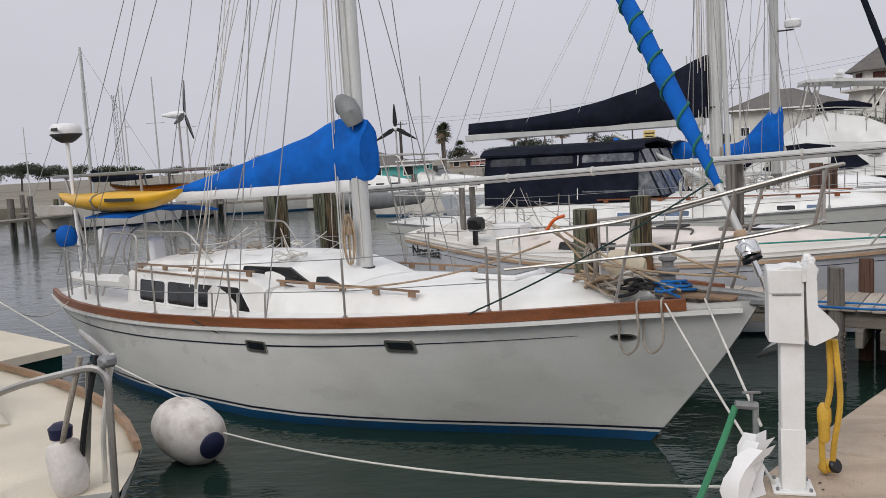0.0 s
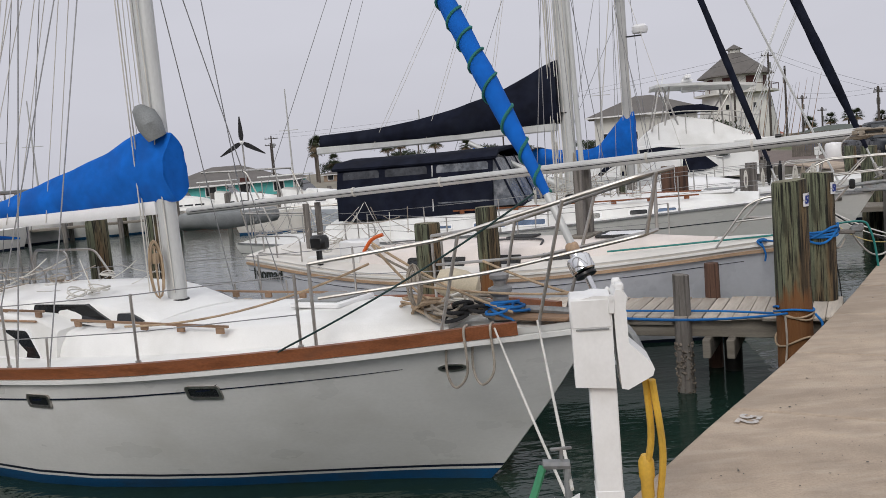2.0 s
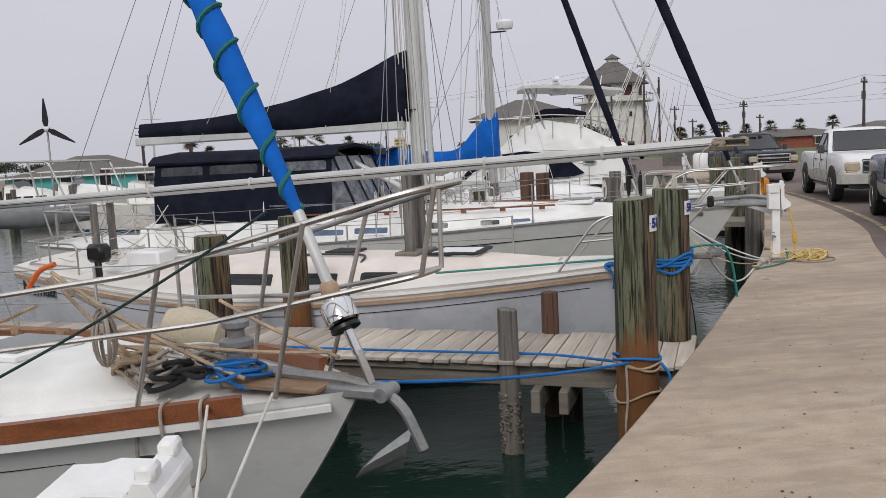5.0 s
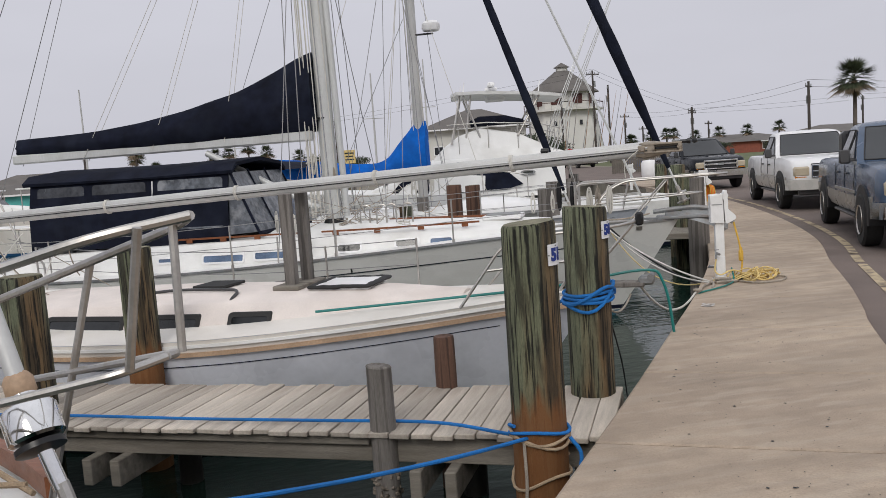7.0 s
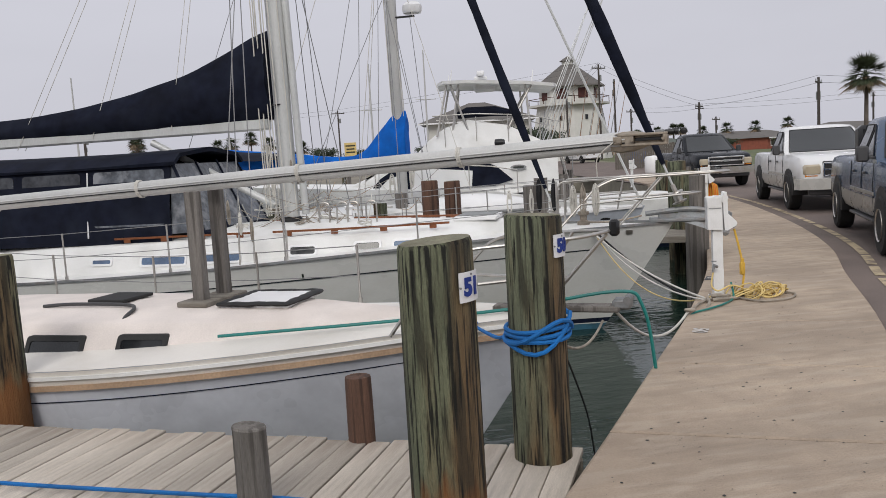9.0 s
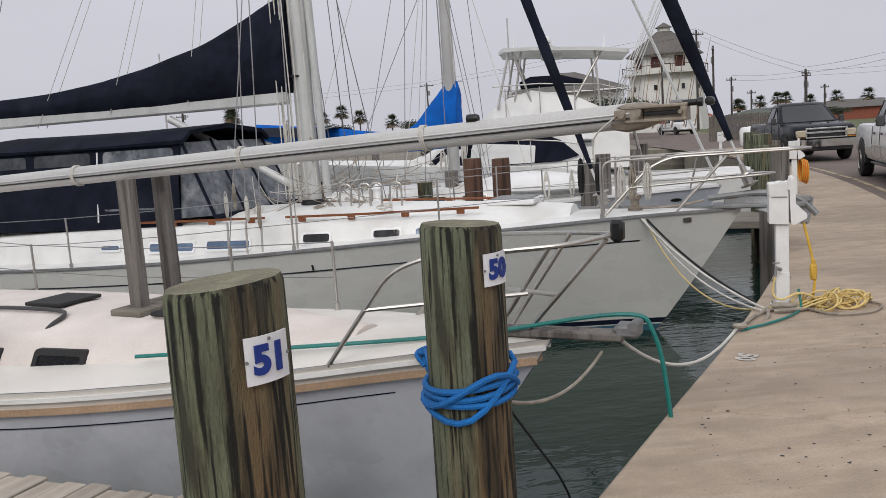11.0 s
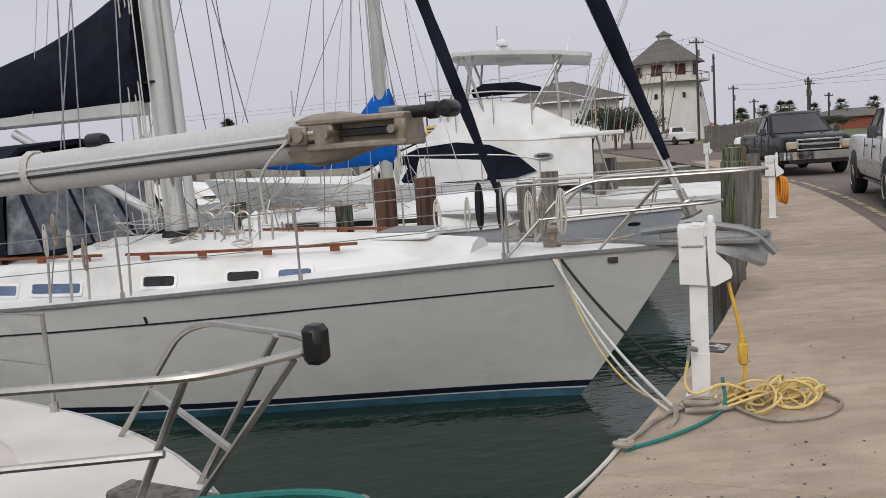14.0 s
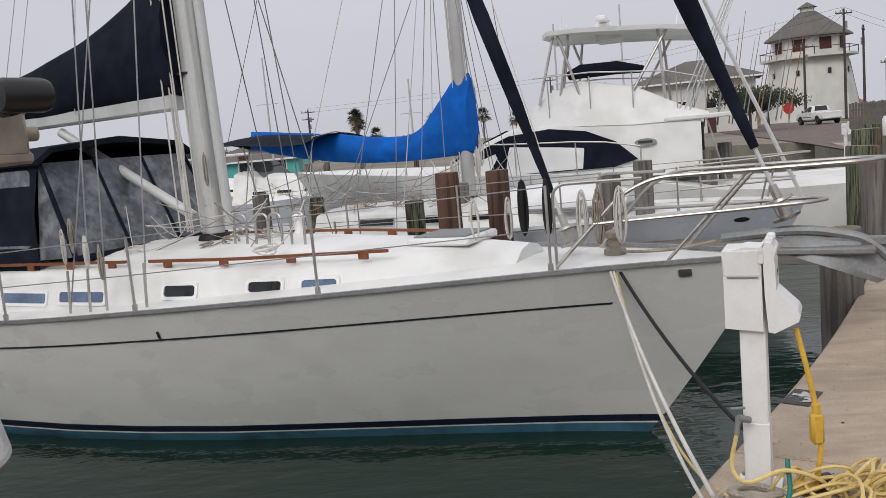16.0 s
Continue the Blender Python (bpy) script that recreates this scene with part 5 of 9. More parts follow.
for sg in (1, -1):
    part("vinyl_window", Geo().add([(6.25, 1.06 * sg, 0.74), (6.73, 1.13 * sg, 0.72), (6.73, 0.99 * sg, 1.72)], [(0, 1, 2)]), VINYL, enc)
    part("windscreen_edge", Geo().tube([(6.25, 1.06 * sg, 0.73), (6.71, 0.99 * sg, 1.74)], 0.025, 6), NAVYCANVAS, enc)
    part("windscreen_edge", Geo().tube([(6.24, 0.35 * sg, 0.73), (6.71, 0.33 * sg, 1.76)], 0.018, 6), NAVYCANVAS, enc)
part("windscreen_edge", Geo().tube([(6.22, -1.08, 0.72), (6.22, 1.08, 0.72)], 0.035, 6), NAVYCANVAS, enc)
stanchions(C, hC, (1.25, 3.0, 4.7, 6.3, 7.9, 9.5, 11.0, 12.6), 0.66, 0.07)
# bow platform, pulpit, plough anchor
part("bow_platform", Geo().box((-0.45, 0, 0.55), (1.0, 0.34, 0.05), 0.012), GALV, C)
for sg in (1, -1):
    pulpit(C, [[(1.25, 0.55 * sg, 0.52), (0.75, 0.42 * sg, 1.05), (0.5, 0.36 * sg, 1.16), (-0.9, 0.2 * sg, 1.18), (-1.02, 0, 1.18)]], 0.016)
    pulpit(C, [[(0.95, 0.5 * sg, 0.84), (0.2, 0.3 * sg, 0.87), (-0.55, 0.17 * sg, 0.91), (-0.64, 0, 0.91)]], 0.014)
    pulpit(C, [[(0.45, 0.3 * sg, 0.52), (-0.15, 0.24 * sg, 1.17)], [(1.25, 0.55 * sg, 0.5), (1.25, 0.55 * sg, 1.16), (0.6, 0.36 * sg, 1.16)]], 0.013)
anch = part("anchor", Geo().box((-0.55, 0, 0.60), (0.95, 0.05, 0.07), 0.02), GALV, C, "galvanised plough anchor on the bow roller")
for sg in (1, -1):
    part("fluke", Geo().loft([[Vector((x, 0, 0.66 - 0.05 * k)), Vector((x + 0.05, 0.17 * w * sg, 0.58 - 0.26 * k)), Vector((x + 0.1, 0.18 * w * sg, 0.555 - 0.26 * k))] for x, w, k in ((-0.35, 0.3, 0.0), (-0.6, 1.0, 0.25), (-0.85, 0.9, 0.6), (-1.05, 0.1, 1.0))]), GALV, anch)
part("anchor_shank", Geo().tube(bend([(0.1, 0, 0.64), (-0.5, 0, 0.70), (-0.9, 0, 0.62), (-1.08, 0, 0.42)], 0.2), 0.04, 8, flat=0.9), GALV, anch)
part("chain", Geo().tube(sag((0.9, 0.05, 0.56), (0.15, 0.0, 0.62), 0.03), 0.014, 6), CAST, C, "rusty anchor chain")
part("windlass", Geo().lathe([(0.09, 0), (0.09, 0.05), (0.05, 0.07), (0.05, 0.13), (0.08, 0.15), (0.08, 0.19), (0.03, 0.21)], 16, Matrix.Translation((0.95, 0.0, 0.52))), CAST, C)
part("hawse_plate", Geo().prism(*[[hC.at(s, z, o) for s, z in rrect(0.28, 0.37, 0.395, 0.455, 0.012)] for o in (0.012, 0.0)]), STEEL, C)
part("hull_mark", Geo().prism(*[[hC.at(s, z, o) for s, z in rrect(4.55, 4.575, 0.09, 0.16, 0.008)] for o in (0.004, 0.0)]), LEADTEXT, C)
for sg in (1, -1):
    for x, zt in ((4.75, 7.3), (5.2, 15.2), (5.4, 15.0), (5.65, 7.3)):
        b = hC.rail(x, sg, 0.25, 0.0)
        stay(C, b, (5.5, 0.06 * sg, zt), 0.005, name="shroud")
        part("turnbuckle", Geo().cyl(b, b + Vector((0, -0.03 * sg, 0.4)), 0.013, n=8), STEEL, C)
    stay(C, (13.1, 0.8 * sg, 0.3), (5.7, 0, 15.3), 0.005, name="backstay")
    for x, z in ((7.2, 2.25), (8.6, 2.2), (10.0, 2.1)):
        stay(C, (x, 0.09 * sg, z), (5.75, 0.06 * sg, 8.8), 0.0035, ROPEW, "lazy_jack")
stay(C, (11.3, 0, 2.1), (5.8, 0, 15.3), 0.004, name="topping_lift")
for dx, dy in ((-0.17, 0.08), (-0.2, -0.06), (0.17, 0.09), (0.2, 0.05), (0.19, -0.09), (0.08, 0.13), (-0.05, 0.13), (0.24, 0.02), (0.28, -0.05), (-0.24, 0.03), (0.02, 0.16), (0.22, 0.12)):
    stay(C, (5.42 + dx * 1.2, dy * 1.3, 0.85), (5.6 + dx * 0.4, dy, 15.2), 0.006, ROPEW, "halyard")


def coil(parent, c, r, h, mat, turns=5, name="rope_coil", seed=0, rr=0.008):
    """A hung hank of rope."""
    rnd = random.Random(seed)
    g = Geo()
    for i in range(turns):
        a = rnd.uniform(0, 3.1)
        ca, sa = math.cos(a), math.sin(a)
        k = rnd.uniform(0.8, 1.1)
        g.tube([(c[0] + r * k * math.cos(t) * ca, c[1] + r * k * math.cos(t) * sa, c[2] + h * k * math.sin(t) - h * (1 - k)) for t in np.linspace(0, 2 * math.pi, 17)[:-1]], rr, 6, closed=True)
    g.cyl((c[0], c[1], c[2] + h * 0.2), (c[0], c[1], c[2] + h * 0.55), r * 0.55, n=8)
    return part(name, g, mat, parent)


for i, (x, y, z) in enumerate(((5.25, 0.12, 1.5), (5.55, 0.14, 1.3), (5.2, -0.1, 1.25), (5.62, 0.06, 1.75))):
    coil(C, (x, y, z), 0.026, 0.17, ROPEW if i % 2 else ROPEG, 6, seed=i, rr=0.006)
for i, (x, zz, mt) in enumerate(((5.5, 1.0, ROPETAN), (5.35, 0.85, ROPEW), (5.62, 0.9, ROPEW), (5.2, 0.75, ROPETAN))):
    p = hC.rail(x, 1, 0.25, 0)
    coil(C, (p.x, p.y, zz), 0.022, 0.15, ROPEG if mt == ROPETAN else mt, 6, seed=20 + i, rr=0.006)
for i, x in enumerate((0.75, 0.92, 1.05)):
    coil(C, (x, 0.46, 0.88), 0.045, 0.2, (ROPEW, ROPEG, ROPEW)[i], 9, seed=30 + i, rr=0.006)
for i, x in enumerate((1.3, 1.5)):
    coil(C, (x, 0.55, 0.98), 0.03, 0.2, ROPEK, 3, seed=40 + i, rr=0.012)
for i, x in enumerate((1.6, 1.9)):
    coil(C, (x, 0.62, 0.93), 0.035, 0.17, ROPEW, 3, seed=44 + i, rr=0.008)
for x in (3.9, 4.35):
    g = Geo()
    for dy in (0.0, 0.28):
        g.tube(bend([(x + dy, 0.3, 0.7), (x + dy, 0.28, 1.02), (x + dy + 0.16, 0.28, 1.02), (x + dy + 0.16, 0.3, 0.7)], 0.08), 0.013, 8)
    part("mast_guard_rail", g, STEEL, C)
part("dorade_vent", Geo().lathe([(0.06, 0.66), (0.07, 0.72), (0.05, 0.76), (0.05, 0.86), (0.085, 0.9), (0.0, 0.97)], 14, Matrix.Translation((4.6, -0.5, 0))), PLASTICW, C)
# stern gear: arch, wind generator, name on the quarter of the smaller sloop
for sg in (1, -1):
    pulpit(C, [[(12.2, 0.9 * sg, 0.25), (12.9, 0.95 * sg, 1.9), (14.2, 0.95 * sg, 1.95)], [(13.0, 0.9 * sg, 0.25), (13.4, 0.95 * sg, 1.9)], [(11.2, 1.3 * sg, 0.85), (13.1, 1.0 * sg, 0.9), (13.2, 0, 0.9)]], 0.02, "stern_arch")
pulpit(C, [[(12.9, 0.95, 1.9), (12.9, -0.95, 1.9)], [(13.6, 0.95, 1.93), (13.6, -0.95, 1.93)], [(14.2, 0.95, 1.95), (14.2, -0.95, 1.95)]], 0.018, "stern_arch")


def wind_generator(parent, x, y, z, pole_z, a0=20, yaw=0, r=0.52):
    g = Geo().cyl((x, y, pole_z), (x, y, z - 0.05), 0.02, n=8)
    w = part("wind_generator_pole", g, STEEL, parent)
    part("generator_body", Geo().lathe([(0.0, -0.12), (0.05, -0.1), (0.07, 0.0), (0.06, 0.1), (0.02, 0.28), (0.0, 0.3)], 12, Matrix.Translation((x, y, z)) @ pose(0, 0, 0, 0, 90, yaw)), PLASTICW, w)
    for k in range(3):
        g = Geo().loft([[Vector((-0.1 + 0.01 * math.sin(q), 0.0 + c_ * wd, q)) for c_ in (-1, 1)] + [Vector((-0.115, c_ * wd, q)) for c_ in (1, -1)] for q, wd in ((0.05, 0.035), (0.15, 0.06), (r * 0.6, 0.045), (r, 0.012))], wrap=True, caps=True)
        part("blade", g, BLACKP, w, m=Matrix.Translation((x, y, z)) @ pose(0, 0, 0, 0, 0, yaw) @ pose(0, 0, 0, a0 + 120 * k, 0, 0))


wind_generator(C, 13.35, 0.35, 2.6, 0.3, 0, -60, 0.62)
wind_generator(A, 10.3, -1.35, 2.76, 0.1, 12, 40, 0.6)
# white dinghy behind the small sloop, outboard on her rail
nm = lettering("Nomad", 0.27, LEADTEXT, B, Matrix(), 0.003, "boat_name", 0.004)
pa, pb = hB.at(8.3, 0.12), hB.at(9.2, 0.12)
ax = (pa - pb).normalized()
nm.matrix_basis = Matrix.Translation((pa + pb) / 2 + Vector((0, 0.02, -0.01))) @ Matrix(((ax.x, 0, ax.y, 0), (ax.y, 0, -ax.x, 0), (0, 1, 0, 0), (0, 0, 0, 1)))
part("cockpit_coaming", Geo().loft([[Vector((x, y, z)) for y, z in ((w, 0.08), (w - 0.03, 0.34), (w - 0.2, 0.36), (w - 0.22, 0.1))] for x, w in ((7.0, 0.9), (8.2, 0.88), (9.0, 0.78))], wrap=True, caps=True), GELDECK, B)
part("cockpit_coaming", Geo().loft([[Vector((x, -y, z)) for y, z in ((w, 0.08), (w - 0.03, 0.34), (w - 0.2, 0.36), (w - 0.22, 0.1))] for x, w in ((7.0, 0.9), (8.2, 0.88), (9.0, 0.78))], wrap=True, caps=True), GELDECK, B)
part("locker_box", Geo().box((7.2, 0.55, 0.38), (0.55, 0.4, 0.42), 0.03), PLASTICW, B)
for sg in (1, -1):
    pulpit(B, [[(8.0, 1.05 * sg, 0.1), (8.0, 1.05 * sg, 0.72), (9.15, 0.85 * sg, 0.74), (9.25, 0, 0.74)], [(8.6, 0.95 * sg, 0.1), (8.6, 0.95 * sg, 0.73)], [(9.2, 0.6 * sg, 0.1), (9.2, 0.6 * sg, 0.74)], [(8.0, 1.05 * sg, 0.42), (9.15, 0.85 * sg, 0.44), (9.22, 0, 0.44)]], 0.013, "stern_rail")
ob_m = part("outboard_motor", Geo().box((7.55, 1.12, 0.62), (0.3, 0.2, 0.24), 0.06), BLACKP, B, "black outboard motor clamped to the rail")
part("motor_leg", Geo().box((7.55, 1.15, 0.34), (0.09, 0.07, 0.4), 0.02), BLACKP, ob_m)

# --- grey-hulled sloop with blue sail cover ---
D = thing("sailboat", "grey-hulled sailboat with bright blue sail cover and mast radar", "sailboat", pose(12.0, 20.0, 0, 0, 0, 155))
hD = Hull(11.2, ([0, 0.1, 0.3, 0.5, 0.75, 1], [0.34, 0.32, 0.24, 0.17, 0.12, 0.16]),
          ([0, 0.04, 0.12, 0.25, 0.4, 0.6, 0.8, 1], [0.02, 0.3, 0.8, 1.35, 1.65, 1.75, 1.6, 1.1]),
          ([0, 0.05, 0.12, 0.25, 0.4, 0.6, 0.8, 1], [0.01, 0.14, 0.4, 0.95, 1.4, 1.55, 1.35, 0.8]),
          ([-1.6, -0.97, -0.5, 0.0, 0.34], [1.3, 0.75, 0.4, 0.12, -0.06]), 0.5)
hull_parts(D, hD, DHULL, [(0.08, NAVYPAINT, "bottom")], 0.04)
for sd in (1, -1):
    part("rubbing_strake", Geo().sweep([hD.rail(s, sd, 0, 0) for s in np.linspace(0, 11.1, 30)], [(-0.02, -0.03), (0.02, -0.03), (0.02, 0.02), (-0.02, 0.02)]), PLASTICW, D)
    part("hawse_eye", Geo().prism(*[[hD.at(0.75 + 0.1 * math.cos(t), 0.12 + 0.035 * math.sin(t), o, sd) for t in np.linspace(0, 2 * math.pi, 13)[:-1]] for o in (0.006, -0.01)]), RUBBER, D)
cabD, sideD = trunk(D, "cabin", GELDECK, [2.4, 2.8, 3.6, 4.6, 6, 7.5, 7.6], curve([2.4, 3.6, 5, 7.6], [0.5, 0.85, 1.05, 1.1]), lambda x: hD.sheer_at(x) - 0.05, curve([2.4, 3, 4.5, 7.6], [0.36, 0.45, 0.52, 0.5]), 0.3, 0.06, 0.08)
for q in (rrect(4.2, 4.7, 0.3, 0.42, 0.03), rrect(5.0, 5.7, 0.29, 0.42, 0.03), rrect(6.0, 6.7, 0.28, 0.42, 0.03)):
    for sg in (1, -1):
        window_on(cabD, lambda s, z, o, sg=sg: sideD(s, z, o, sg), q, STEEL, GLASSDARK, 0.02, 0.012)
mD = mast(D, 5.10, 0.55, 13.0, 0.11, 0.085, ALUGREY, 0.002, ((6.3, 1.1),))
rd = part("radar_bracket", Geo().box((4.82, 0.0, 4.62), (0.42, 0.1, 0.03), 0.005), BLACKP, mD)
part("radar_dome", Geo().lathe([(0.0, 4.68), (0.19, 4.68), (0.215, 4.74), (0.21, 4.84), (0.15, 4.9), (0.0, 4.91)], 20, Matrix.Translation((4.65, 0, 0))), PLASTICW, mD)
boomD = part("boom", Geo().cyl((5.15, 0, 1.45), (9.7, 0, 1.72), 0.06, n=12), ALU, D)
sail_cover(boomD, 4.93, 9.6, 1.33, 1.72, 2.63, 2.05, BLUECANVAS, 0.42, 0.24, 7, 0.2, "bright blue canvas sail cover", top_fn=curve([0, 0.05, 0.12, 0.2, 0.26, 0.34, 0.57, 0.8, 1], [2.64, 2.6, 2.3, 1.86, 1.74, 1.73, 1.86, 1.98, 2.08]))
g = Geo().loft([[Vector((x, y, 1.78 + 0.16 * math.cos(y * 1.4) + 0.05 * math.sin(x * 2.2))) for y in np.linspace(-1.15, 1.15, 9)] for x in np.linspace(7.6, 10.6, 8)])
bim = part("bimini", g, NAVYCANVAS, D, "navy canvas bimini over the cockpit")
for x in (7.7, 9.1, 10.5):
    part("bimini_bow", Geo().tube([(x, y, 1.76 + 0.16 * math.cos(y * 1.4) if abs(y) < 1.14 else 0.2) for y in (-1.16, -1.14, -0.7, 0, 0.7, 1.14, 1.16)], 0.012, 6), STEEL, bim)
stanchions(D, hD, (1.5, 3.0, 4.6, 6.2, 7.8, 9.4), 0.62, 0.06)
for sg in (1, -1):
    pulpit(D, [[(1.5, 0.75 * sg, 0.92), (0.6, 0.4 * sg, 0.95), (0.0, 0.2 * sg, 0.98), (-0.12, 0, 0.98)], [(0.5, 0.38 * sg, 0.32), (0.35, 0.33 * sg, 0.95)], [(1.5, 0.75 * sg, 0.6), (0.1, 0.22 * sg, 0.64)]], 0.014)
    for x, zt in ((4.7, 12.8), (5.2, 6.3), (5.6, 12.8)):
        stay(D, hD.rail(x, sg, 0.15, 0), (5.3, 0.05 * sg, zt), 0.005, name="shroud")
stay(D, (11.0, 0, 0.2), (5.4, 0, 12.9), 0.005, name="backstay")
stay(D, (0.0, 0, 0.36), (5.2, 0, 12.8), 0.02, ALU, name="forestay")
for dx, dy in ((-0.15, 0.06), (-0.14, -0.06), (0.15, 0.07), (0.17, 0.0)):
    stay(D, (5.05 + dx, dy, 0.7), (5.35, dy, 12.6), 0.006, ROPEW, "halyard")
dinghy = thing("upturned_dinghy", "white dinghy stowed upside down on a foredeck", "dinghy", pose(12.0, 20.0, 0, 0, 0, 155))
rows = []
for x in np.linspace(2.3, 4.75, 12):
    t = (x - 2.3) / 2.45
    w = 0.62 * math.sin(math.pi * min(1, 0.12 + t * 0.95)) ** 0.5
    hgt = 0.34 * math.sin(math.pi * min(1, 0.1 + t * 0.8)) ** 0.6
    rows.append([Vector((x, 0.25 + w * c_, 0.42 + hgt * h_)) for c_, h_ in ((1, 0), (1.03, 0.12), (0.85, 0.7), (0.4, 0.98), (0, 1.05), (-0.4, 0.98), (-0.85, 0.7), (-1.03, 0.12), (-1, 0))])
part("dinghy_hull", Geo().loft(rows, caps=True), PLASTICW, dinghy, smooth=60)
part("gunwale", Geo().tube([r_[0] for r_ in rows] + [r_[-1] for r_ in rows[::-1]], 0.025, 6, closed=True), GREYP, dinghy)

for i, (x, y, z) in enumerate(((4.2, 0.9, 5.5), (5.9, 0.9, 6.5), (6.8, 1.0, 8.0), (3.4, 0.5, 7.0), (7.5, 0.4, 5.0), (8.5, 0.3, 9.0), (4.6, -0.8, 6.0), (6.3, -0.9, 6.5))):
    stay(D, (x, y, 0.5), (5.3, 0.02, z), 0.005, ROPEW if i % 2 else WIRE, "running_line")
for i, (x, y, z) in enumerate(((4.85, 0.15, 1.2), (5.3, 0.14, 1.0), (4.9, -0.1, 1.35))):
    coil(D, (x, y, z), 0.06, 0.24, ROPEW, 6, seed=70 + i)



def tangle(parent, n, xr, yr, zr, mats, seed, low):
    """Loose running lines, draped between fittings and coiled on deck."""
    rnd = random.Random(seed)
    for mt in mats:
        g = Geo()
        for i in range(n):
            a = Vector((rnd.uniform(*xr), rnd.uniform(*yr), rnd.uniform(*zr)))
            b = Vector((min(xr[1], max(xr[0], a.x + rnd.uniform(-1.3, 1.3))), rnd.uniform(*yr), rnd.choice((low, rnd.uniform(*zr)))))
            g.tube(sag(a, b, rnd.uniform(0.0, 0.12), 6), rnd.uniform(0.004, 0.008), 5)
            if i % 3 == 0:
                c, r_, tl = Vector((b.x, b.y, low + 0.02)), rnd.uniform(0.06, 0.13), rnd.uniform(-25, 25)
                for k in range(3):
                    m_ = Matrix.Translation(c + Vector((0, 0, 0.014 * k))) @ pose(0, 0, 0, tl, rnd.uniform(-20, 20), rnd.uniform(0, 180))
                    g.tube([m_ @ Vector((r_ * math.cos(t), r_ * 0.75 * math.sin(t), 0)) for t in np.linspace(0, 2 * math.pi, 13)[:-1]], 0.007, 5, closed=True)
        ob = part("rope_tangle", g, mt, parent, "tangle of loose running line on deck")
        ob["kind"] = "stuff"


tangle(D, 16, (4.3, 9.6), (-0.8, 1.1), (0.6, 1.35), (ROPEW, ROPETAN, ROPEG), 5, 0.58)
tangle(C, 12, (3.9, 6.1), (-0.5, 0.9), (0.75, 1.25), (ROPEW, ROPEG), 6, 0.72)
tangle(C, 10, (10.4, 13.0), (-1.0, 1.1), (0.4, 1.4), (ROPEW, WIRE), 7, 0.35)
tangle(A, 9, (5.3, 8.2), (-0.7, 0.75), (0.66, 1.0), (ROPEW, ROPEG), 8, 0.66)
tangle(B, 9, (6.6, 9.0), (-0.8, 0.9), (0.45, 1.2), (ROPEW, ROPEG), 9, 0.42)

# inflatable hung under the cutter's stern arch
inf = thing("inflatable_dinghy", "grey inflatable dinghy hung from stern davits", "dinghy", pose(9.5, 14.7, 0, 0, 0, 154) @ pose(14.3, 0.1, 0.75, 0, 0, 90))
part("inflatable_tube", Geo().tube(bend([(-1.3, -0.55, 0), (0.9, -0.55, 0), (1.5, 0, 0.12), (0.9, 0.55, 0), (-1.3, 0.55, 0)], 0.5), 0.2, 12), DINGHY, inf)
part("inflatable_floor", Geo().box((-0.15, 0, -0.08), (2.2, 0.8, 0.05), 0.02), GREYP, inf)
part("transom", Geo().box((-1.15, 0, 0.02), (0.04, 0.8, 0.34), 0.01), PLASTICW, inf)

# --- sport fishing boat ---
Ef = thing("motor_yacht", "white sport fishing yacht with flybridge, hardtop and outriggers", "motor yacht", pose(3.18, 27.7, 0, 0, 0, 345))
hE = Hull(12.3, ([0, 0.2, 0.45, 0.62, 0.72, 1], [1.15, 1.0, 0.8, 0.65, 0.35, 0.25]),
          ([0, 0.06, 0.18, 0.35, 0.6, 1], [0.03, 0.6, 1.4, 2.0, 2.15, 2.0]), ([0, 0.06, 0.18, 0.35, 0.6, 1], [0.01, 0.2, 0.8, 1.6, 1.9, 1.85]),
          ([-1.6, -0.97, 0.0, 1.15], [2.2, 1.6, 0.8, 0.0]), 0.1)
hull_parts(Ef, hE, GELDECK, [(0.1, NAVYPAINT, "bottom")], 0.02)
hs, sideE = trunk(Ef, "deckhouse", GELDECK, [3.9, 4.3, 4.9, 5.6, 6.6, 7.8, 8.9, 9.2], curve([3.9, 5, 7, 9.2], [1.1, 1.55, 1.65, 1.6]), lambda x: hE.sheer_at(min(x, 7.4)) - 0.1,
                  curve([3.9, 4.3, 4.9, 5.6, 6.5, 9.2], [0.95, 1.1, 1.4, 1.66, 1.72, 1.62]), 0.1, 0.12, 0.06)
q = [(x, z) for x, z in ((4.45, 0.86), (4.7, 1.12), (5.1, 1.36), (5.6, 1.55), (6.4, 1.62), (7.1, 1.52), (7.65, 1.28), (8.05, 0.92), (7.6, 0.80), (5.4, 0.78))]
for sg in (1, -1):
    part("window_cover", Geo().prism([sideE(s, z, 0.06, sg) for s, z in q], [sideE(s, z, 0.0, sg) for s, z in q]), NAVYCANVAS, hs, "navy mesh cover over the side windows")
    el = [sideE(8.2 + 0.2 * math.cos(t), 1.22 + 0.065 * math.sin(t), 0.075, sg) for t in np.linspace(0, 2 * math.pi, 21)[:-1]]
    el2 = [sideE(8.2 + 0.2 * math.cos(t), 1.22 + 0.065 * math.sin(t), 0.004, sg) for t in np.linspace(0, 2 * math.pi, 21)[:-1]]
    part("name_plate", Geo().prism(el, el2), GALV, hs)
    part("name_plate_bar", Geo().prism(*[[sideE(s, z, o, sg) for s, z in rrect(8.07, 8.33, 1.2, 1.245, 0.01)] for o in (0.085, 0.05)]), LEADTEXT, hs)
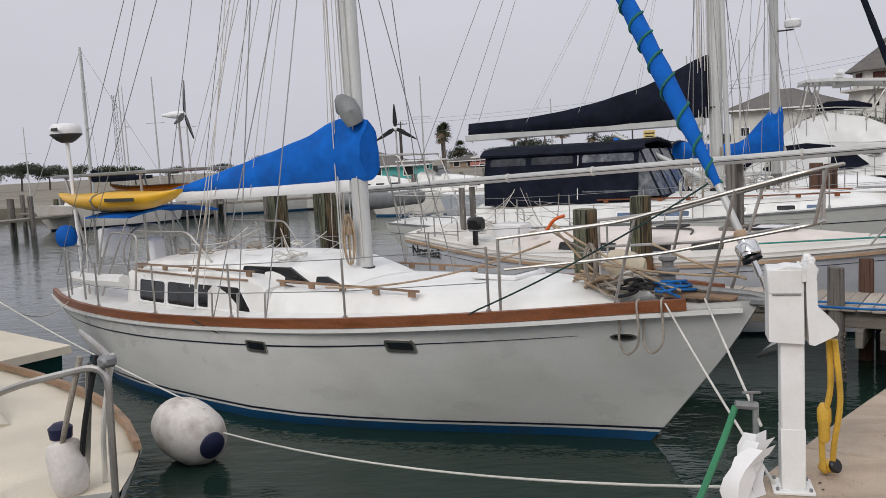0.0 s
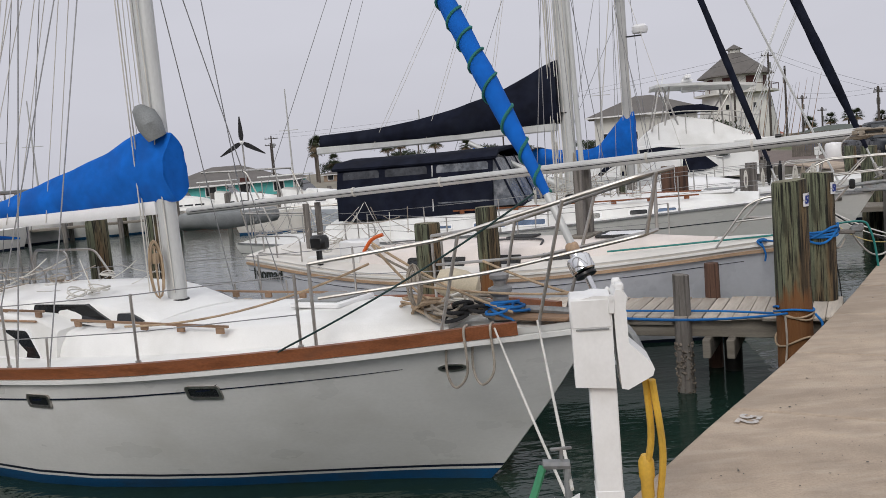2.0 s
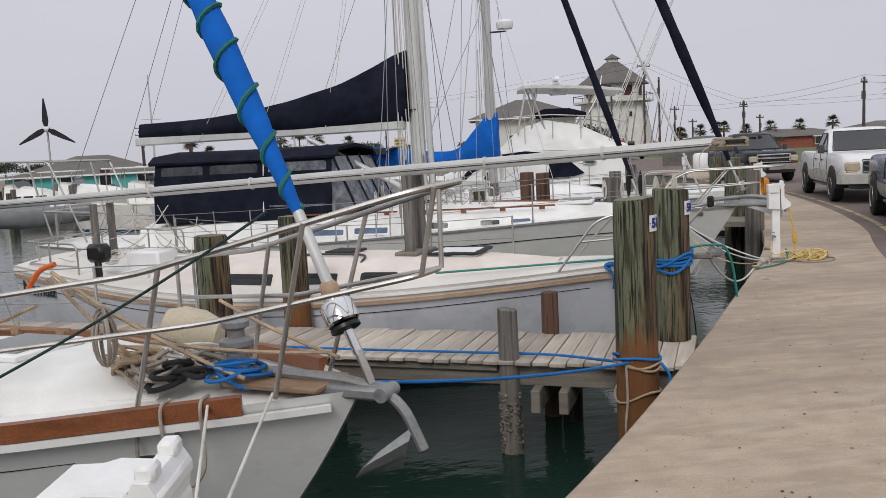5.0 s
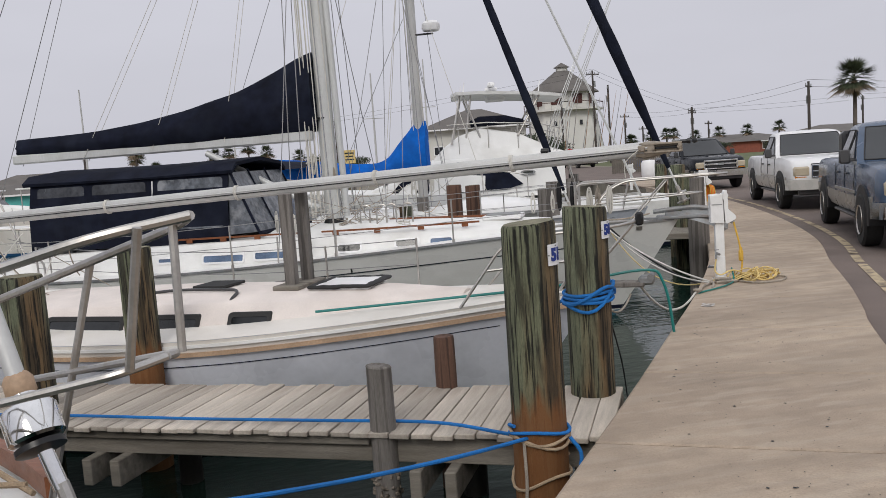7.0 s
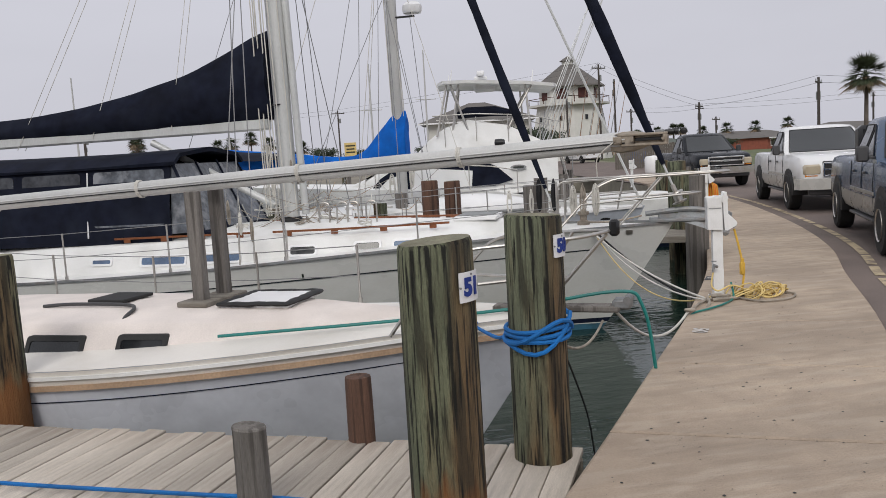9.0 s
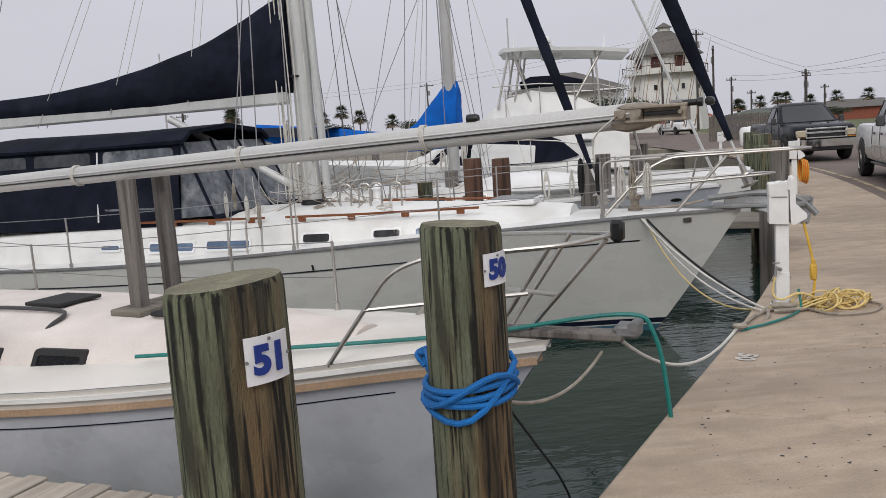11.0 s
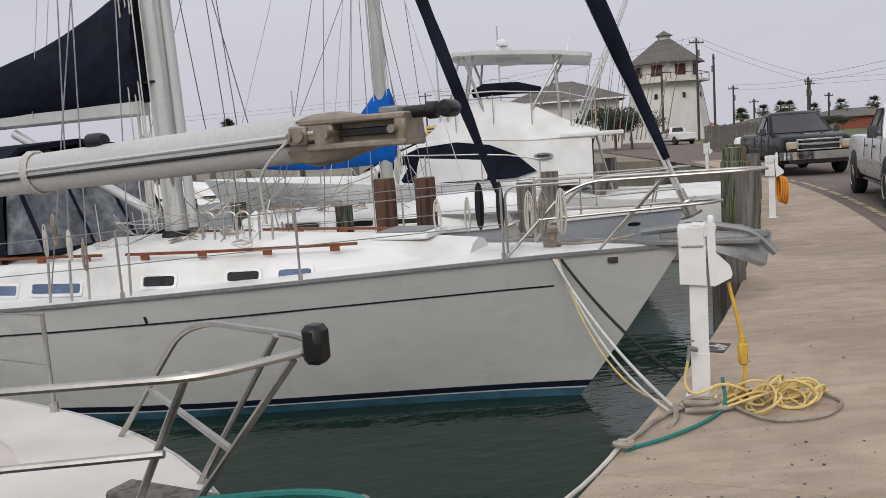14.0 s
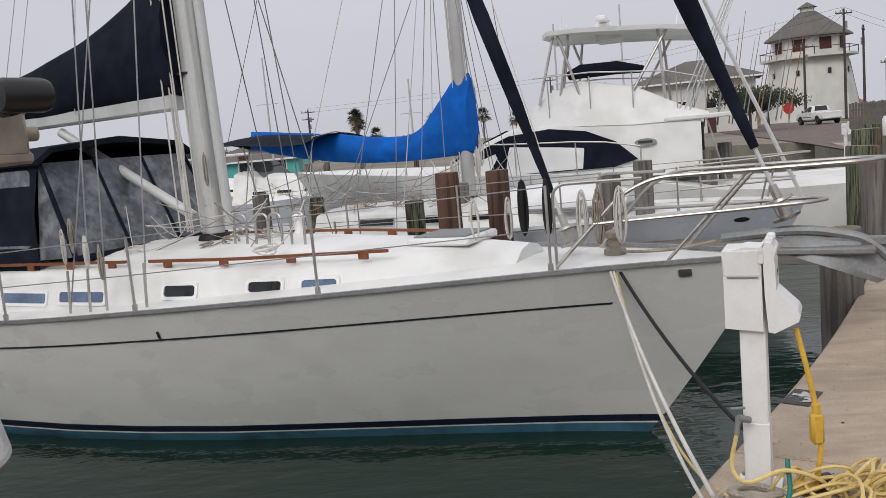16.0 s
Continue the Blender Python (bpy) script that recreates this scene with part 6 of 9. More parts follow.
part("windscreen_cover", Geo().loft([[Vector((x, y, z)) for y in (-1.2, 0, 1.2)] for x, z in ((4.25, 1.12), (4.85, 1.42), (5.45, 1.66))]), NAVYCANVAS, hs)
fb, sideF = trunk(Ef, "flybridge", GELDECK, [5.7, 6.0, 6.4, 7.0, 8.0, 8.9, 9.35], curve([5.7, 6.4, 8, 9.35], [1.35, 1.5, 1.55, 1.5]), lambda x: 1.62 if x < 8 else 1.56, curve([5.7, 6.2, 6.5, 8.0, 8.5, 9.35], [1.75, 2.2, 2.36, 2.30, 2.0, 1.68]), 0.45, 0.06, 0.0)
part("flybridge_overhang", Geo().box((9.2, 0, 1.60), (1.3, 3.1, 0.09), 0.04), GELDECK, Ef)
part("cockpit_door", Geo().box((9.22, -0.5, 1.0), (0.05, 0.8, 1.0), 0.01), GLASSDARK, Ef)
g = Geo()
for sg in (1, -1):
    for a, b in (((6.6, 1.2, 2.2), (6.8, 1.0, 3.4)), ((7.0, 1.25, 2.2), (6.6, 1.05, 3.4)), ((8.6, 1.3, 1.75), (8.5, 1.05, 3.35)), ((8.0, 1.25, 2.2), (8.7, 1.05, 3.35)), ((6.2, 1.3, 2.1), (6.5, 1.0, 3.4))):
        g.cyl((a[0], a[1] * sg, a[2]), (b[0], b[1] * sg, b[2]), 0.028, n=8)
    g.tube([(6.1, 1.3 * sg, 2.62), (7.2, 1.4 * sg, 2.62), (8.6, 1.4 * sg, 2.5), (9.3, 1.4 * sg, 2.3)], 0.016, 6)
    for x in (6.4, 7.2, 8.0, 8.8, 9.3):
        g.cyl((x, 1.4 * sg, 1.7), (x, 1.4 * sg, 2.55), 0.012, n=6)
part("tower_frame", g, STEEL, Ef)
part("hardtop", Geo().loft([[Vector((x, w * 1.3 * t, z - 0.05 * t * t)) for t in (-1, -0.7, 0, 0.7, 1)] + [Vector((x, w * 1.28 * t, z - 0.1 - 0.03 * t * t)) for t in (1, 0.7, 0, -0.7, -1)] for x, w, z in ((6.25, 0.6, 3.52), (6.4, 0.9, 3.55), (7.0, 1.0, 3.53), (8.5, 1.0, 3.42), (9.2, 0.95, 3.33), (9.3, 0.8, 3.32))], wrap=True, caps=True), GELDECK, Ef)
part("hardtop_box", Geo().box((7.5, 0, 3.36), (0.55, 0.7, 0.2), 0.04), GELDECK, Ef)
part("radar_array", Geo().box((7.4, 0, 3.6), (0.35, 0.35, 0.1), 0.04).box((7.4, 0, 3.71), (0.2, 1.1, 0.1), 0.03), PLASTICW, Ef)
for x, y in ((6.5, 0.6), (6.6, -0.7), (8.8, 0.5)):
    part("antenna", Geo().tube([(x, y, 3.5), (x + 0.05, y, 3.8)], [0.02, 0.012], 6), PLASTICW, Ef)
part("rolled_cover", Geo().tube([(6.75, -0.9, 2.62), (7.0, -0.95, 2.68), (7.7, -0.95, 2.68), (8.2, -0.9, 2.60)], [0.09, 0.14, 0.13, 0.07], 10), NAVYCANVAS, Ef)
for sg in (1, -1):
    for k in range(3):
        part("outrigger", Geo().tube([(9.0 - 0.1 * k, 1.4 * sg, 1.7), (11.2 + 0.5 * k, 1.9 * sg + 0.3 * k, 7.0 + k)], [0.014, 0.006], 6), ALU, Ef)
    for k in range(8):
        part("fishing_rod", Geo().tube([(9.0 + 0.25 * k, 1.2 * sg - 0.3 * sg * (k % 3), 1.4), (9.25 + 0.27 * k, 1.25 * sg - 0.3 * sg * (k % 3), 3.1 + 0.1 * (k % 4))], [0.014, 0.004], 5), TEAKOLD if k % 2 else WIRE, Ef)
part("cockpit_ladder", Geo().cyl((9.6, -1.2, 0.4), (9.3, -1.2, 1.6), 0.018, n=6).cyl((9.6, -0.8, 0.4), (9.3, -0.8, 1.6), 0.018, n=6), STEEL, Ef)
for s_ in np.linspace(1, 8, 7):
    p = hE.rail(s_, -1, 0.1, 0)
    part("bow_rail_post", Geo().cyl(p, p + Vector((0, 0, 0.6)), 0.013, n=6), STEEL, Ef)
part("bow_rail", Geo().tube([hE.rail(s_, -1, 0.1, 0.6) for s_ in np.linspace(0.2, 8, 14)], 0.015, 6), STEEL, Ef)


def yacht(m, L, hull_mat, label, mast_h=0, canvas=None, house=True, seed=0):
    """A plain distant yacht: hull, cabin, windows, mast and cover."""
    rnd = random.Random(seed)
    Y = thing("yacht", label, "yacht", m, "yachts in the far berths")
    h = Hull(L, ([0, 0.3, 0.7, 1], [0.5, 0.28, 0.12, 0.18]), ([0, 0.05, 0.2, 0.5, 0.8, 1], [0.02, 0.3, 1.0, 1.55, 1.45, 1.0]),
             ([0, 0.05, 0.2, 0.5, 0.8, 1], [0.01, 0.15, 0.7, 1.35, 1.2, 0.75]), ([-1.6, -0.97, 0.0, 0.5], [1.4, 0.9, 0.25, -0.05]), 0.3)
    hull_parts(Y, h, hull_mat, [(0.1, rnd.choice([NAVYPAINT, BLUEPAINT, REDROOF]), "bottom")], 0.03)
    c, sd = trunk(Y, "cabin", GELDECK, [L * 0.22, L * 0.26, L * 0.4, L * 0.62, L * 0.7], curve([L * 0.2, L * 0.4, L * 0.7], [0.5, 0.95, 0.95]), lambda x: h.sheer_at(x) - 0.05, curve([L * 0.2, L * 0.3, L * 0.7], [0.42, 0.62, 0.66 if not house else 1.1]), 0.25, 0.06, 0.08)
    for a in (0.36, 0.47, 0.58):
        for sg in (1, -1):
            window_on(c, lambda s, z, o, sg=sg: sd(s, z, o, sg), rrect(L * a - 0.3, L * a + 0.3, 0.36, 0.52, 0.03), PLASTICW, GLASSDARK, 0.03, 0.012)
    if mast_h:
        mast(Y, L * 0.4, 0.6, mast_h, 0.09, 0.07, ALU, 0.01, ((mast_h * 0.5, 0.9),))
        bm_ = part("boom", Geo().cyl((L * 0.42, 0, 1.6), (L * 0.82, 0, 1.65), 0.05, n=8), ALU, Y)
        sail_cover(bm_, L * 0.4, L * 0.82, 1.55, 1.6, 2.3, 1.8, canvas or NAVYCANVAS, 0.3, 0.15, seed, 0.05)
        for sg in (1, -1):
            stay(Y, h.rail(L * 0.42, sg, 0.1, 0), (L * 0.41, 0, mast_h - 0.2), 0.006, name="shroud")
        stay(Y, (0.05, 0, 0.5), (L * 0.41, 0, mast_h - 0.2), 0.012, name="forestay")
        stay(Y, (L - 0.1, 0, 0.2), (L * 0.41, 0, mast_h - 0.1), 0.006, name="backstay")
    else:
        part("windscreen", Geo().loft([[Vector((x, y, z)) for y in (-0.85, 0, 0.85)] for x, z in ((L * 0.56, 0.95), (L * 0.62, 1.45))]), GLASSDARK, Y)
        part("hardtop", Geo().box((L * 0.7, 0, 1.75), (L * 0.24, 1.9, 0.07), 0.03), GELDECK, Y)
        for sg in (1, -1):
            for x in (0.6, 0.8):
                part("hardtop_post", Geo().cyl((L * x, 0.9 * sg, 0.3), (L * x, 0.85 * sg, 1.73), 0.025, n=6), STEEL, Y)
    return Y


FAR = [((1.5, 39), 164, 9, GELB, 0, None, "cream motor boat in a far berth"), ((-19, 52.5), 100, 6, GEL, 0, None, "white motor boat moored at the far pier"),
       ((-25, 47.5), 20, 6.5, GEL, 0, None, "white motor boat moored at the far pier"), ((-26, 41), 40, 8, GELB, 9, NAVYCANVAS, "small sailboat moored at the far pier"),
       ((-9, 51), 170, 6, GEL, 0, None, "white motor boat moored at the far shore"), ((5.5, 34.0), 160, 9, DHULL, 0, None, "grey motor boat in a far berth"), ((-4.5, 50), 175, 8, GELB, 0, None, "cream motor boat at the far shore"),
       ((-21, 50), 10, 8.5, GEL, 0, None, "white motor boat moored at the far shore")]
for i, ((x, y), a, L, hm, mh, cv, lb) in enumerate(FAR):
    yacht(pose(x, y, 0, 0, 0, a), L, hm, lb, mh, cv, house=mh == 0, seed=i)

# --- bow of the neighbouring cream boat, and the dark green boat behind it ---
Lb = thing("sailboat", "cream-decked boat bow with stainless pulpit beside the dock", "sailboat", pose(-1.30, 2.48, 0, 0, 0, 150))
hL = Hull(8.5, ([0, 0.15, 0.4, 1], [0.30, 0.26, 0.18, 0.12]), ([0, 0.04, 0.12, 0.3, 0.6, 1], [0.03, 0.36, 0.72, 1.15, 1.35, 1.0]), ([0, 0.05, 0.15, 0.3, 0.6, 1], [0.01, 0.12, 0.4, 0.8, 1.15, 0.8]),
          ([-1.6, -0.97, 0.0, 0.3], [1.3, 0.8, 0.2, 0.02]), 0.3)
hull_parts(Lb, hL, GEL, [(0.08, NAVYPAINT, "bottom")], 0.02, CREAMDECK)
for sd in (1, -1):
    part("toe_rail", Geo().sweep([hL.rail(s, sd, 0.03, 0.02) for s in np.linspace(0.45, 8.3, 20)], [(-0.018, -0.02), (0.018, -0.02), (0.018, 0.03), (-0.018, 0.03)]), TEAKOLD, Lb)
cl, _s = trunk(Lb, "cabin", CREAMDECK, [1.6, 2.0, 3.0, 5.0, 5.5], curve([1.6, 3, 5.5], [0.35, 0.7, 0.85]), lambda x: hL.sheer_at(x) - 0.05, curve([1.6, 2.2, 5.5], [0.3, 0.45, 0.5]), 0.3, 0.06, 0.05)
pulpit(Lb, [[(0.02, 0.02, 0.1), (0.0, 0.0, 0.90), (0.35, 0.2, 0.82), (0.52, 0.27, 0.76), (0.48, 0.42, 0.73), (0.95, 0.62, 0.72), (1.5, 0.82, 0.72)]], 0.017)
pulpit(Lb, [[(0.0, 0.0, 0.90), (0.4, -0.25, 0.84), (1.0, -0.55, 0.78), (1.6, -0.8, 0.76)], [(0.5, 0.4, 0.2), (0.5, 0.42, 0.73)], [(1.5, 0.82, 0.15), (1.5, 0.82, 0.72)], [(0.55, -0.3, 0.22), (0.4, -0.25, 0.84)], [(0.25, 0.02, 0.28), (0.12, 0.02, 0.86)]], 0.016)
part("bow_fitting", Geo().box((0.0, 0, 0.91), (0.07, 0.07, 0.05), 0.015), GALV, Lb)
for i in range(3):
    part("rope", Geo().tube(spline([(0.03 + 0.05 * i, 0.05 * i - 0.05, 0.93), (0.08 + 0.06 * i, 0.06 * i, 0.6), (0.2 + 0.08 * i, 0.08 * i - 0.05, 0.28)]), 0.013, 8), (ROPEW, ROPEK, ROPEG)[i], Lb)
fb2 = thing("fender", "dirty white cylindrical fender on a cream foredeck", "fender", pose(-1.30, 2.48, 0, 0, 0, 150))
part("fender_body", Geo().lathe([(0.02, -0.015), (0.07, 0.02), (0.085, 0.07), (0.085, 0.2), (0.07, 0.25), (0.02, 0.28)], 16, Matrix.Translation((0.22, 0.10, 0.27)) @ pose(0, 0, 0, 0, 12, 0)), FOAM, fb2)
part("fender_cap", Geo().lathe([(0.05, 0.0), (0.055, 0.05), (0.03, 0.07)], 12, Matrix.Translation((0.28, 0.10, 0.54))), FENDBLUE, fb2)
Gb = thing("motor_boat", "dark green hulled motor boat with cream deck", "motor boat", pose(-4.22, 5.33, 0, 0, 0, 150))
g = Geo().loft([[Vector((x, y, z)) for y, z in ((w, 0.12), (w * 0.96, -0.4), (w * 0.85, -0.97), (0.0, -1.2), (-w * 0.85, -0.97), (-w * 0.96, -0.4), (-w, 0.12))] for x, w in ((0.12, 1.0), (1.5, 1.1), (4.5, 1.15), (6.5, 0.7), (7.3, 0.05))], caps=True)
part("hull_side", g, GREENHULL, Gb, smooth=60)
part("deck", Geo().loft([[Vector((x, y * w, 0.19)) for y in (1.03, -1.03)] + [Vector((x, y * w, 0.115)) for y in (-1.03, 1.03)] for x, w in ((0.0, 1.0), (1.5, 1.1), (4.5, 1.15), (6.5, 0.7), (7.35, 0.05))], wrap=True, caps=True), CREAMDECK, Gb)
part("deck_box", Geo().box((1.2, 0.2, 0.25), (0.5, 0.5, 0.14), 0.03), TEAKOLD, Gb)
part("cabin", Geo().box((3.4, 0, 0.55), (2.2, 1.5, 0.75), 0.12), GELB, Gb)

# ---- things on the dock ----
TO_LAND = math.degrees(math.atan2(-0.6, 0.8))


def pedestal(x, y, turn, label, size=1.0):
    """A white shore-power pedestal: post, base plate, box head and a hooded front cover hung a little open."""
    P = thing("power_pedestal", label, "power pedestal", pose(x, y, 0, 0, 0, turn) @ Matrix.Diagonal((0.74 * size, 0.78 * size, size, 1.0)), "power pedestals along the dock")
    part("post", Geo().box((0, 0, 0.365), (0.135, 0.14, 0.73), 0.008), PEDW, P)
    part("post_sleeve", Geo().box((0, 0, 0.16), (0.141, 0.146, 0.28), 0.005), PEDW, P)
    part("base_plate", Geo().box((0, 0, 0.008), (0.24, 0.22, 0.016), 0.005), PEDW, P)
    for sx in (-1, 1):
        for sy in (-1, 1):
            part("bolt", Geo().cyl((sx * 0.095, sy * 0.088, 0.012), (sx * 0.095, sy * 0.088, 0.03), 0.01, n=6), GALV, P)
    head = part("head", Geo().prism(*[[Vector((a, yy, b)) for a, b in ((-0.135, 0.705), (0.062, 0.695), (0.062, 1.035), (-0.02, 1.04), (-0.135, 1.02))] for yy in (0.104, -0.104)]), PEDW, P, smooth=0)
    part("head_cap", Geo().box((-0.038, 0, 0.975), (0.204, 0.216, 0.118), 0.01), PEDW, head)
    for sg in (1, -1):
        part("side_slot", Geo().box((-0.035, 0.109 * sg, 0.918), (0.16, 0.006, 0.006), 0.001), GREYP, head)
        part("hasp", Geo().box((0.062, 0.111 * sg, 1.0), (0.03, 0.014, 0.055), 0.006).cyl((0.062, 0.10 * sg, 1.03), (0.062, 0.125 * sg, 1.03), 0.012, n=10), PEDW, head)
    prof = [(0.088, 0.695), (0.076, 0.85), (0.07, 1.03), (0.085, 1.058), (0.118, 1.055), (0.138, 1.03), (0.128, 0.985), (0.132, 0.975), (0.134, 0.862), (0.238, 0.785), (0.250, 0.762), (0.240, 0.738), (0.12, 0.69)]
    part("cover", Geo().prism([Vector((a, 0.112, b)) for a, b in prof], [Vector((a, -0.112, b)) for a, b in prof]), PEDW, P, smooth=0)
    part("cover_ledge", Geo().box((0.126, 0, 1.022), (0.03, 0.226, 0.03), 0.012), PEDW, P)
    for sg in (1, -1):
        part("cover_lug", Geo().box((0.105, 0.07 * sg, 1.064), (0.045, 0.05, 0.03), 0.008), PEDW, P)
    part("sticker", Geo().box((0.1345, 0.0, 0.925), (0.004, 0.05, 0.036), 0.001), PALEBOTTLE, head)
    part("sticker_bar", Geo().box((0.137, 0.0, 0.932), (0.003, 0.042, 0.012), 0.0005).box((0.137, 0, 0.915), (0.003, 0.02, 0.005), 0.0005), LEADTEXT, head)
    return P


pedestal(1.884, 3.11, TO_LAND + 27, "white shore power pedestal with yellow cable and green hose", 1.09)
pedestal(8.68, 11.75, TO_LAND + 14, "white shore power pedestal with coiled yellow cord")
pedestal(13.64, 20.27, TO_LAND + 8, "white shore power pedestal with orange cord")
pedestal(18.4, 33.5, TO_LAND + 8, "white shore power pedestal far along the dock")


def rope(pts, r, mat, label, category="rope", name="rope", smooth_line=True):
    return solid(name, Geo().tube(spline(pts) if smooth_line else pts, r, 7), mat, label, category)


# yellow cable on the first pedestal, with plug
rope([(2.06, 3.10, 0.76), (2.08, 3.14, 0.5), (2.06, 3.2, 0.28), (2.07, 3.22, 0.08), (2.09, 3.25, 0.03)], 0.015, YCORD, "yellow shore power cable hanging from the pedestal", "power cable", "power_cable")
rope([(2.08, 3.08, 0.76), (2.12, 3.12, 0.45), (2.12, 3.2, 0.2), (2.13, 3.26, 0.05)], 0.015, YCORD, "yellow shore power cable hanging from the pedestal", "power cable", "power_cable")
plug = thing("cable_plug", "yellow power plug lying on the concrete", "plug", pose(2.12, 3.27, 0.05, 70, 0, 30))
part("plug_body", Geo().lathe([(0.02, -0.06), (0.035, -0.04), (0.035, 0.03), (0.028, 0.05)], 14), YCORD, plug)
part("plug_ring", Geo().lathe([(0.036, 0.028), (0.038, 0.045), (0.03, 0.052)], 14), BLACKP, plug)
conn = thing("cable_connector", "yellow in-line cable connector hanging below the pedestal", "connector", pose(2.065, 3.185, 0.32))
part("connector_body", Geo().lathe([(0.018, -0.11), (0.028, -0.09), (0.028, -0.02), (0.034, 0.0), (0.034, 0.06), (0.02, 0.09)], 12), YCORD, conn)
# tap, green hose and torn plastic at the first pedestal
tap = thing("water_tap", "brass water tap beside the pedestal", "tap", pose(1.70, 3.14, 0.0))
part("tap_pipe", Geo().cyl((0.02, 0, -0.1), (0.02, 0, 0.42), 0.016, n=8), GREYP, tap)
part("tap_body", Geo().cyl((0.03, 0, 0.42), (-0.08, 0, 0.43), 0.022, n=8), GALV, tap)
part("tap_handle", Geo().box((0, 0, 0.49), (0.09, 0.015, 0.012), 0.004).cyl((0, 0, 0.44), (0, 0, 0.49), 0.008, n=6), GALV, tap)
rope([(1.62, 3.14, 0.42), (1.55, 3.06, 0.30), (1.38, 2.86, 0.06), (1.15, 2.6, -0.22), (0.95, 2.38, -0.55), (0.85, 2.2, -0.95)], 0.017, HOSEG, "green garden hose running from the tap to the water", "hose", "garden_hose")
g = Geo()
rnd = random.Random(6)
for i in range(3):
    ps = spline([(1.70, 3.08 - 0.05 * i, 0.30 - 0.02 * i), (1.66 - 0.04 * i, 3.04 - 0.05 * i, 0.12), (1.68 - 0.05 * i, 3.02 - 0.05 * i, -0.06), (1.66 - 0.05 * i, 3.0 - 0.05 * i, -0.22)], 3)
    g.loft([[p + Vector((-0.06 + rnd.uniform(-0.02, 0.02), 0.02, 0)), p + Vector((0, -0.02 + rnd.uniform(-0.01, 0.01), 0)), p + Vector((0.06 + rnd.uniform(-0.03, 0.03), 0.02, 0.01))] for p in ps])
solid("torn_plastic_sheet", g, PLASTICW, "torn white plastic sheeting stuck at the dock edge", "plastic sheet")

# marks on the slabs
for txt, x, y, bg in (("52", 3.10, 4.63, False), ("50", 7.71, 10.46, False), ("49", 9.26, 12.82, True)):
    mk = thing("slip_number", "stencilled white slip number %s on the concrete" % txt, "stencilled number", pose(x, y, 0.004, 0, 0, -127), "slip numbers on the dock")
    if bg:
        part("stencil_field", Geo().box((0, 0, 0.0), (0.26, 0.15, 0.002)), GREYTRIM, mk)
    lettering(txt, 0.17, MARKW, mk, pose(0, 0, 0.003), 0.0008, "stencil_figures", 0.006)

# number signs on the pilings
for txt, px_, py_, ang, zc in (("51", 4.84, 7.63, -47, 1.06), ("50", 5.61, 8.58, -47, 1.08)):
    sg_ = thing("number_sign", "white sign with blue number %s nailed to a piling" % txt, "number sign", pose(px_, py_, zc, 0, 0, ang), "number signs on pilings")
    g = Geo()
    ro, n = 0.172, 8
    half = math.radians(23)
    rows = [[Vector((r_ * math.cos(a), r_ * math.sin(a), z)) for z in (-0.062, 0.062)] for r_ in (ro,) for a in np.linspace(-half, half, n)]
    back = [[Vector(((ro - 0.006) * math.cos(a), (ro - 0.006) * math.sin(a), z)) for z in (-0.062, 0.062)] for a in np.linspace(-half, half, n)]
    g.loft([[a_[0], a_[1], b_[1], b_[0]] for a_, b_ in zip(rows, back)], wrap=True, caps=True)
    part("sign_plate", g, SIGNW, sg_)
    for k, ch in enumerate(txt):
        a = math.radians(-8.5 + 17 * k)
        lettering(ch, 0.10, SIGNBLUE, sg_, Matrix.Translation((math.cos(a) * (ro + 0.003), math.sin(a) * (ro + 0.003), -0.002)) @ pose(0, 0, 0, 90, 0, 90 + math.degrees(a)), 0.002, "figure", 0.005)
    for a, z in ((-22, -0.0), (22, 0.0), (0, 0.052)):
        a = math.radians(a)
        part("nail", Geo().cyl((ro * math.cos(a) * 0.99, ro * math.sin(a) * 0.99, z), ((ro + 0.004) * math.cos(a), (ro + 0.004) * math.sin(a), z), 0.005, n=6), GALV, sg_)


def lashing(x, y, r, z0, turns, pitch, rr, mat, label, wob=0.02, seed=0):
    rnd = random.Random(seed)
    pts = []
    n = int(turns * 22)
    ph = [rnd.uniform(0, 6) for _ in range(3)]
    for i in range(n):
        a = i / 22 * 2 * math.pi
        pts.append((x + (r + rr) * math.cos(a), y + (r + rr) * math.sin(a), z0 + pitch * i / 22 + wob * math.sin(a + ph[0]) + wob * 0.6 * math.sin(2.3 * a + ph[1])))
    return solid("rope_lashing", Geo().tube(pts, rr, 7), mat, label, "rope")


lashing(5.61, 8.58, 0.166, 0.55, 3.2, 0.030, 0.013, ROPEB, "bright blue rope wound round a piling", 0.008, 1)
lashing(5.61, 8.58, 0.172, 0.58, 1.0, 0.0, 0.013, ROPEB, "bright blue rope crossed over its own turns", 0.075, 4)
lashing(5.61, 8.58, 0.178, 0.58, 1.0, 0.0, 0.013, ROPEB, "bright blue rope crossed over its own turns", 0.060, 9)
bmx = pose(6.7, 9.65, 0, 0, 0, 147)
rope([(5.50, 8.73, 0.57), (5.52, 9.1, 0.46), *[bmx @ Vector(q) for q in ((1.12, 0.40, 0.40), (1.10, 0.45, 0.36), (1.06, 0.45, 0.24), (1.07, 0.44, 0.14))]], 0.012, ROPEB, "blue rope tied to a bow cleat with its end hanging")
rope([bmx @ Vector(q) for q in ((1.16, 0.40, 0.385), (1.10, 0.46, 0.40), (1.05, 0.40, 0.395), (1.10, 0.36, 0.41), (1.15, 0.44, 0.39), (1.09, 0.47, 0.33))], 0.014, ROPEB, "knot of blue rope on a bow")
lashing(4.84, 7.63, 0.170, -0.06, 2.3, 0.02, 0.010, ROPETAN, "tan rope wound round a piling", 0.03, 2)
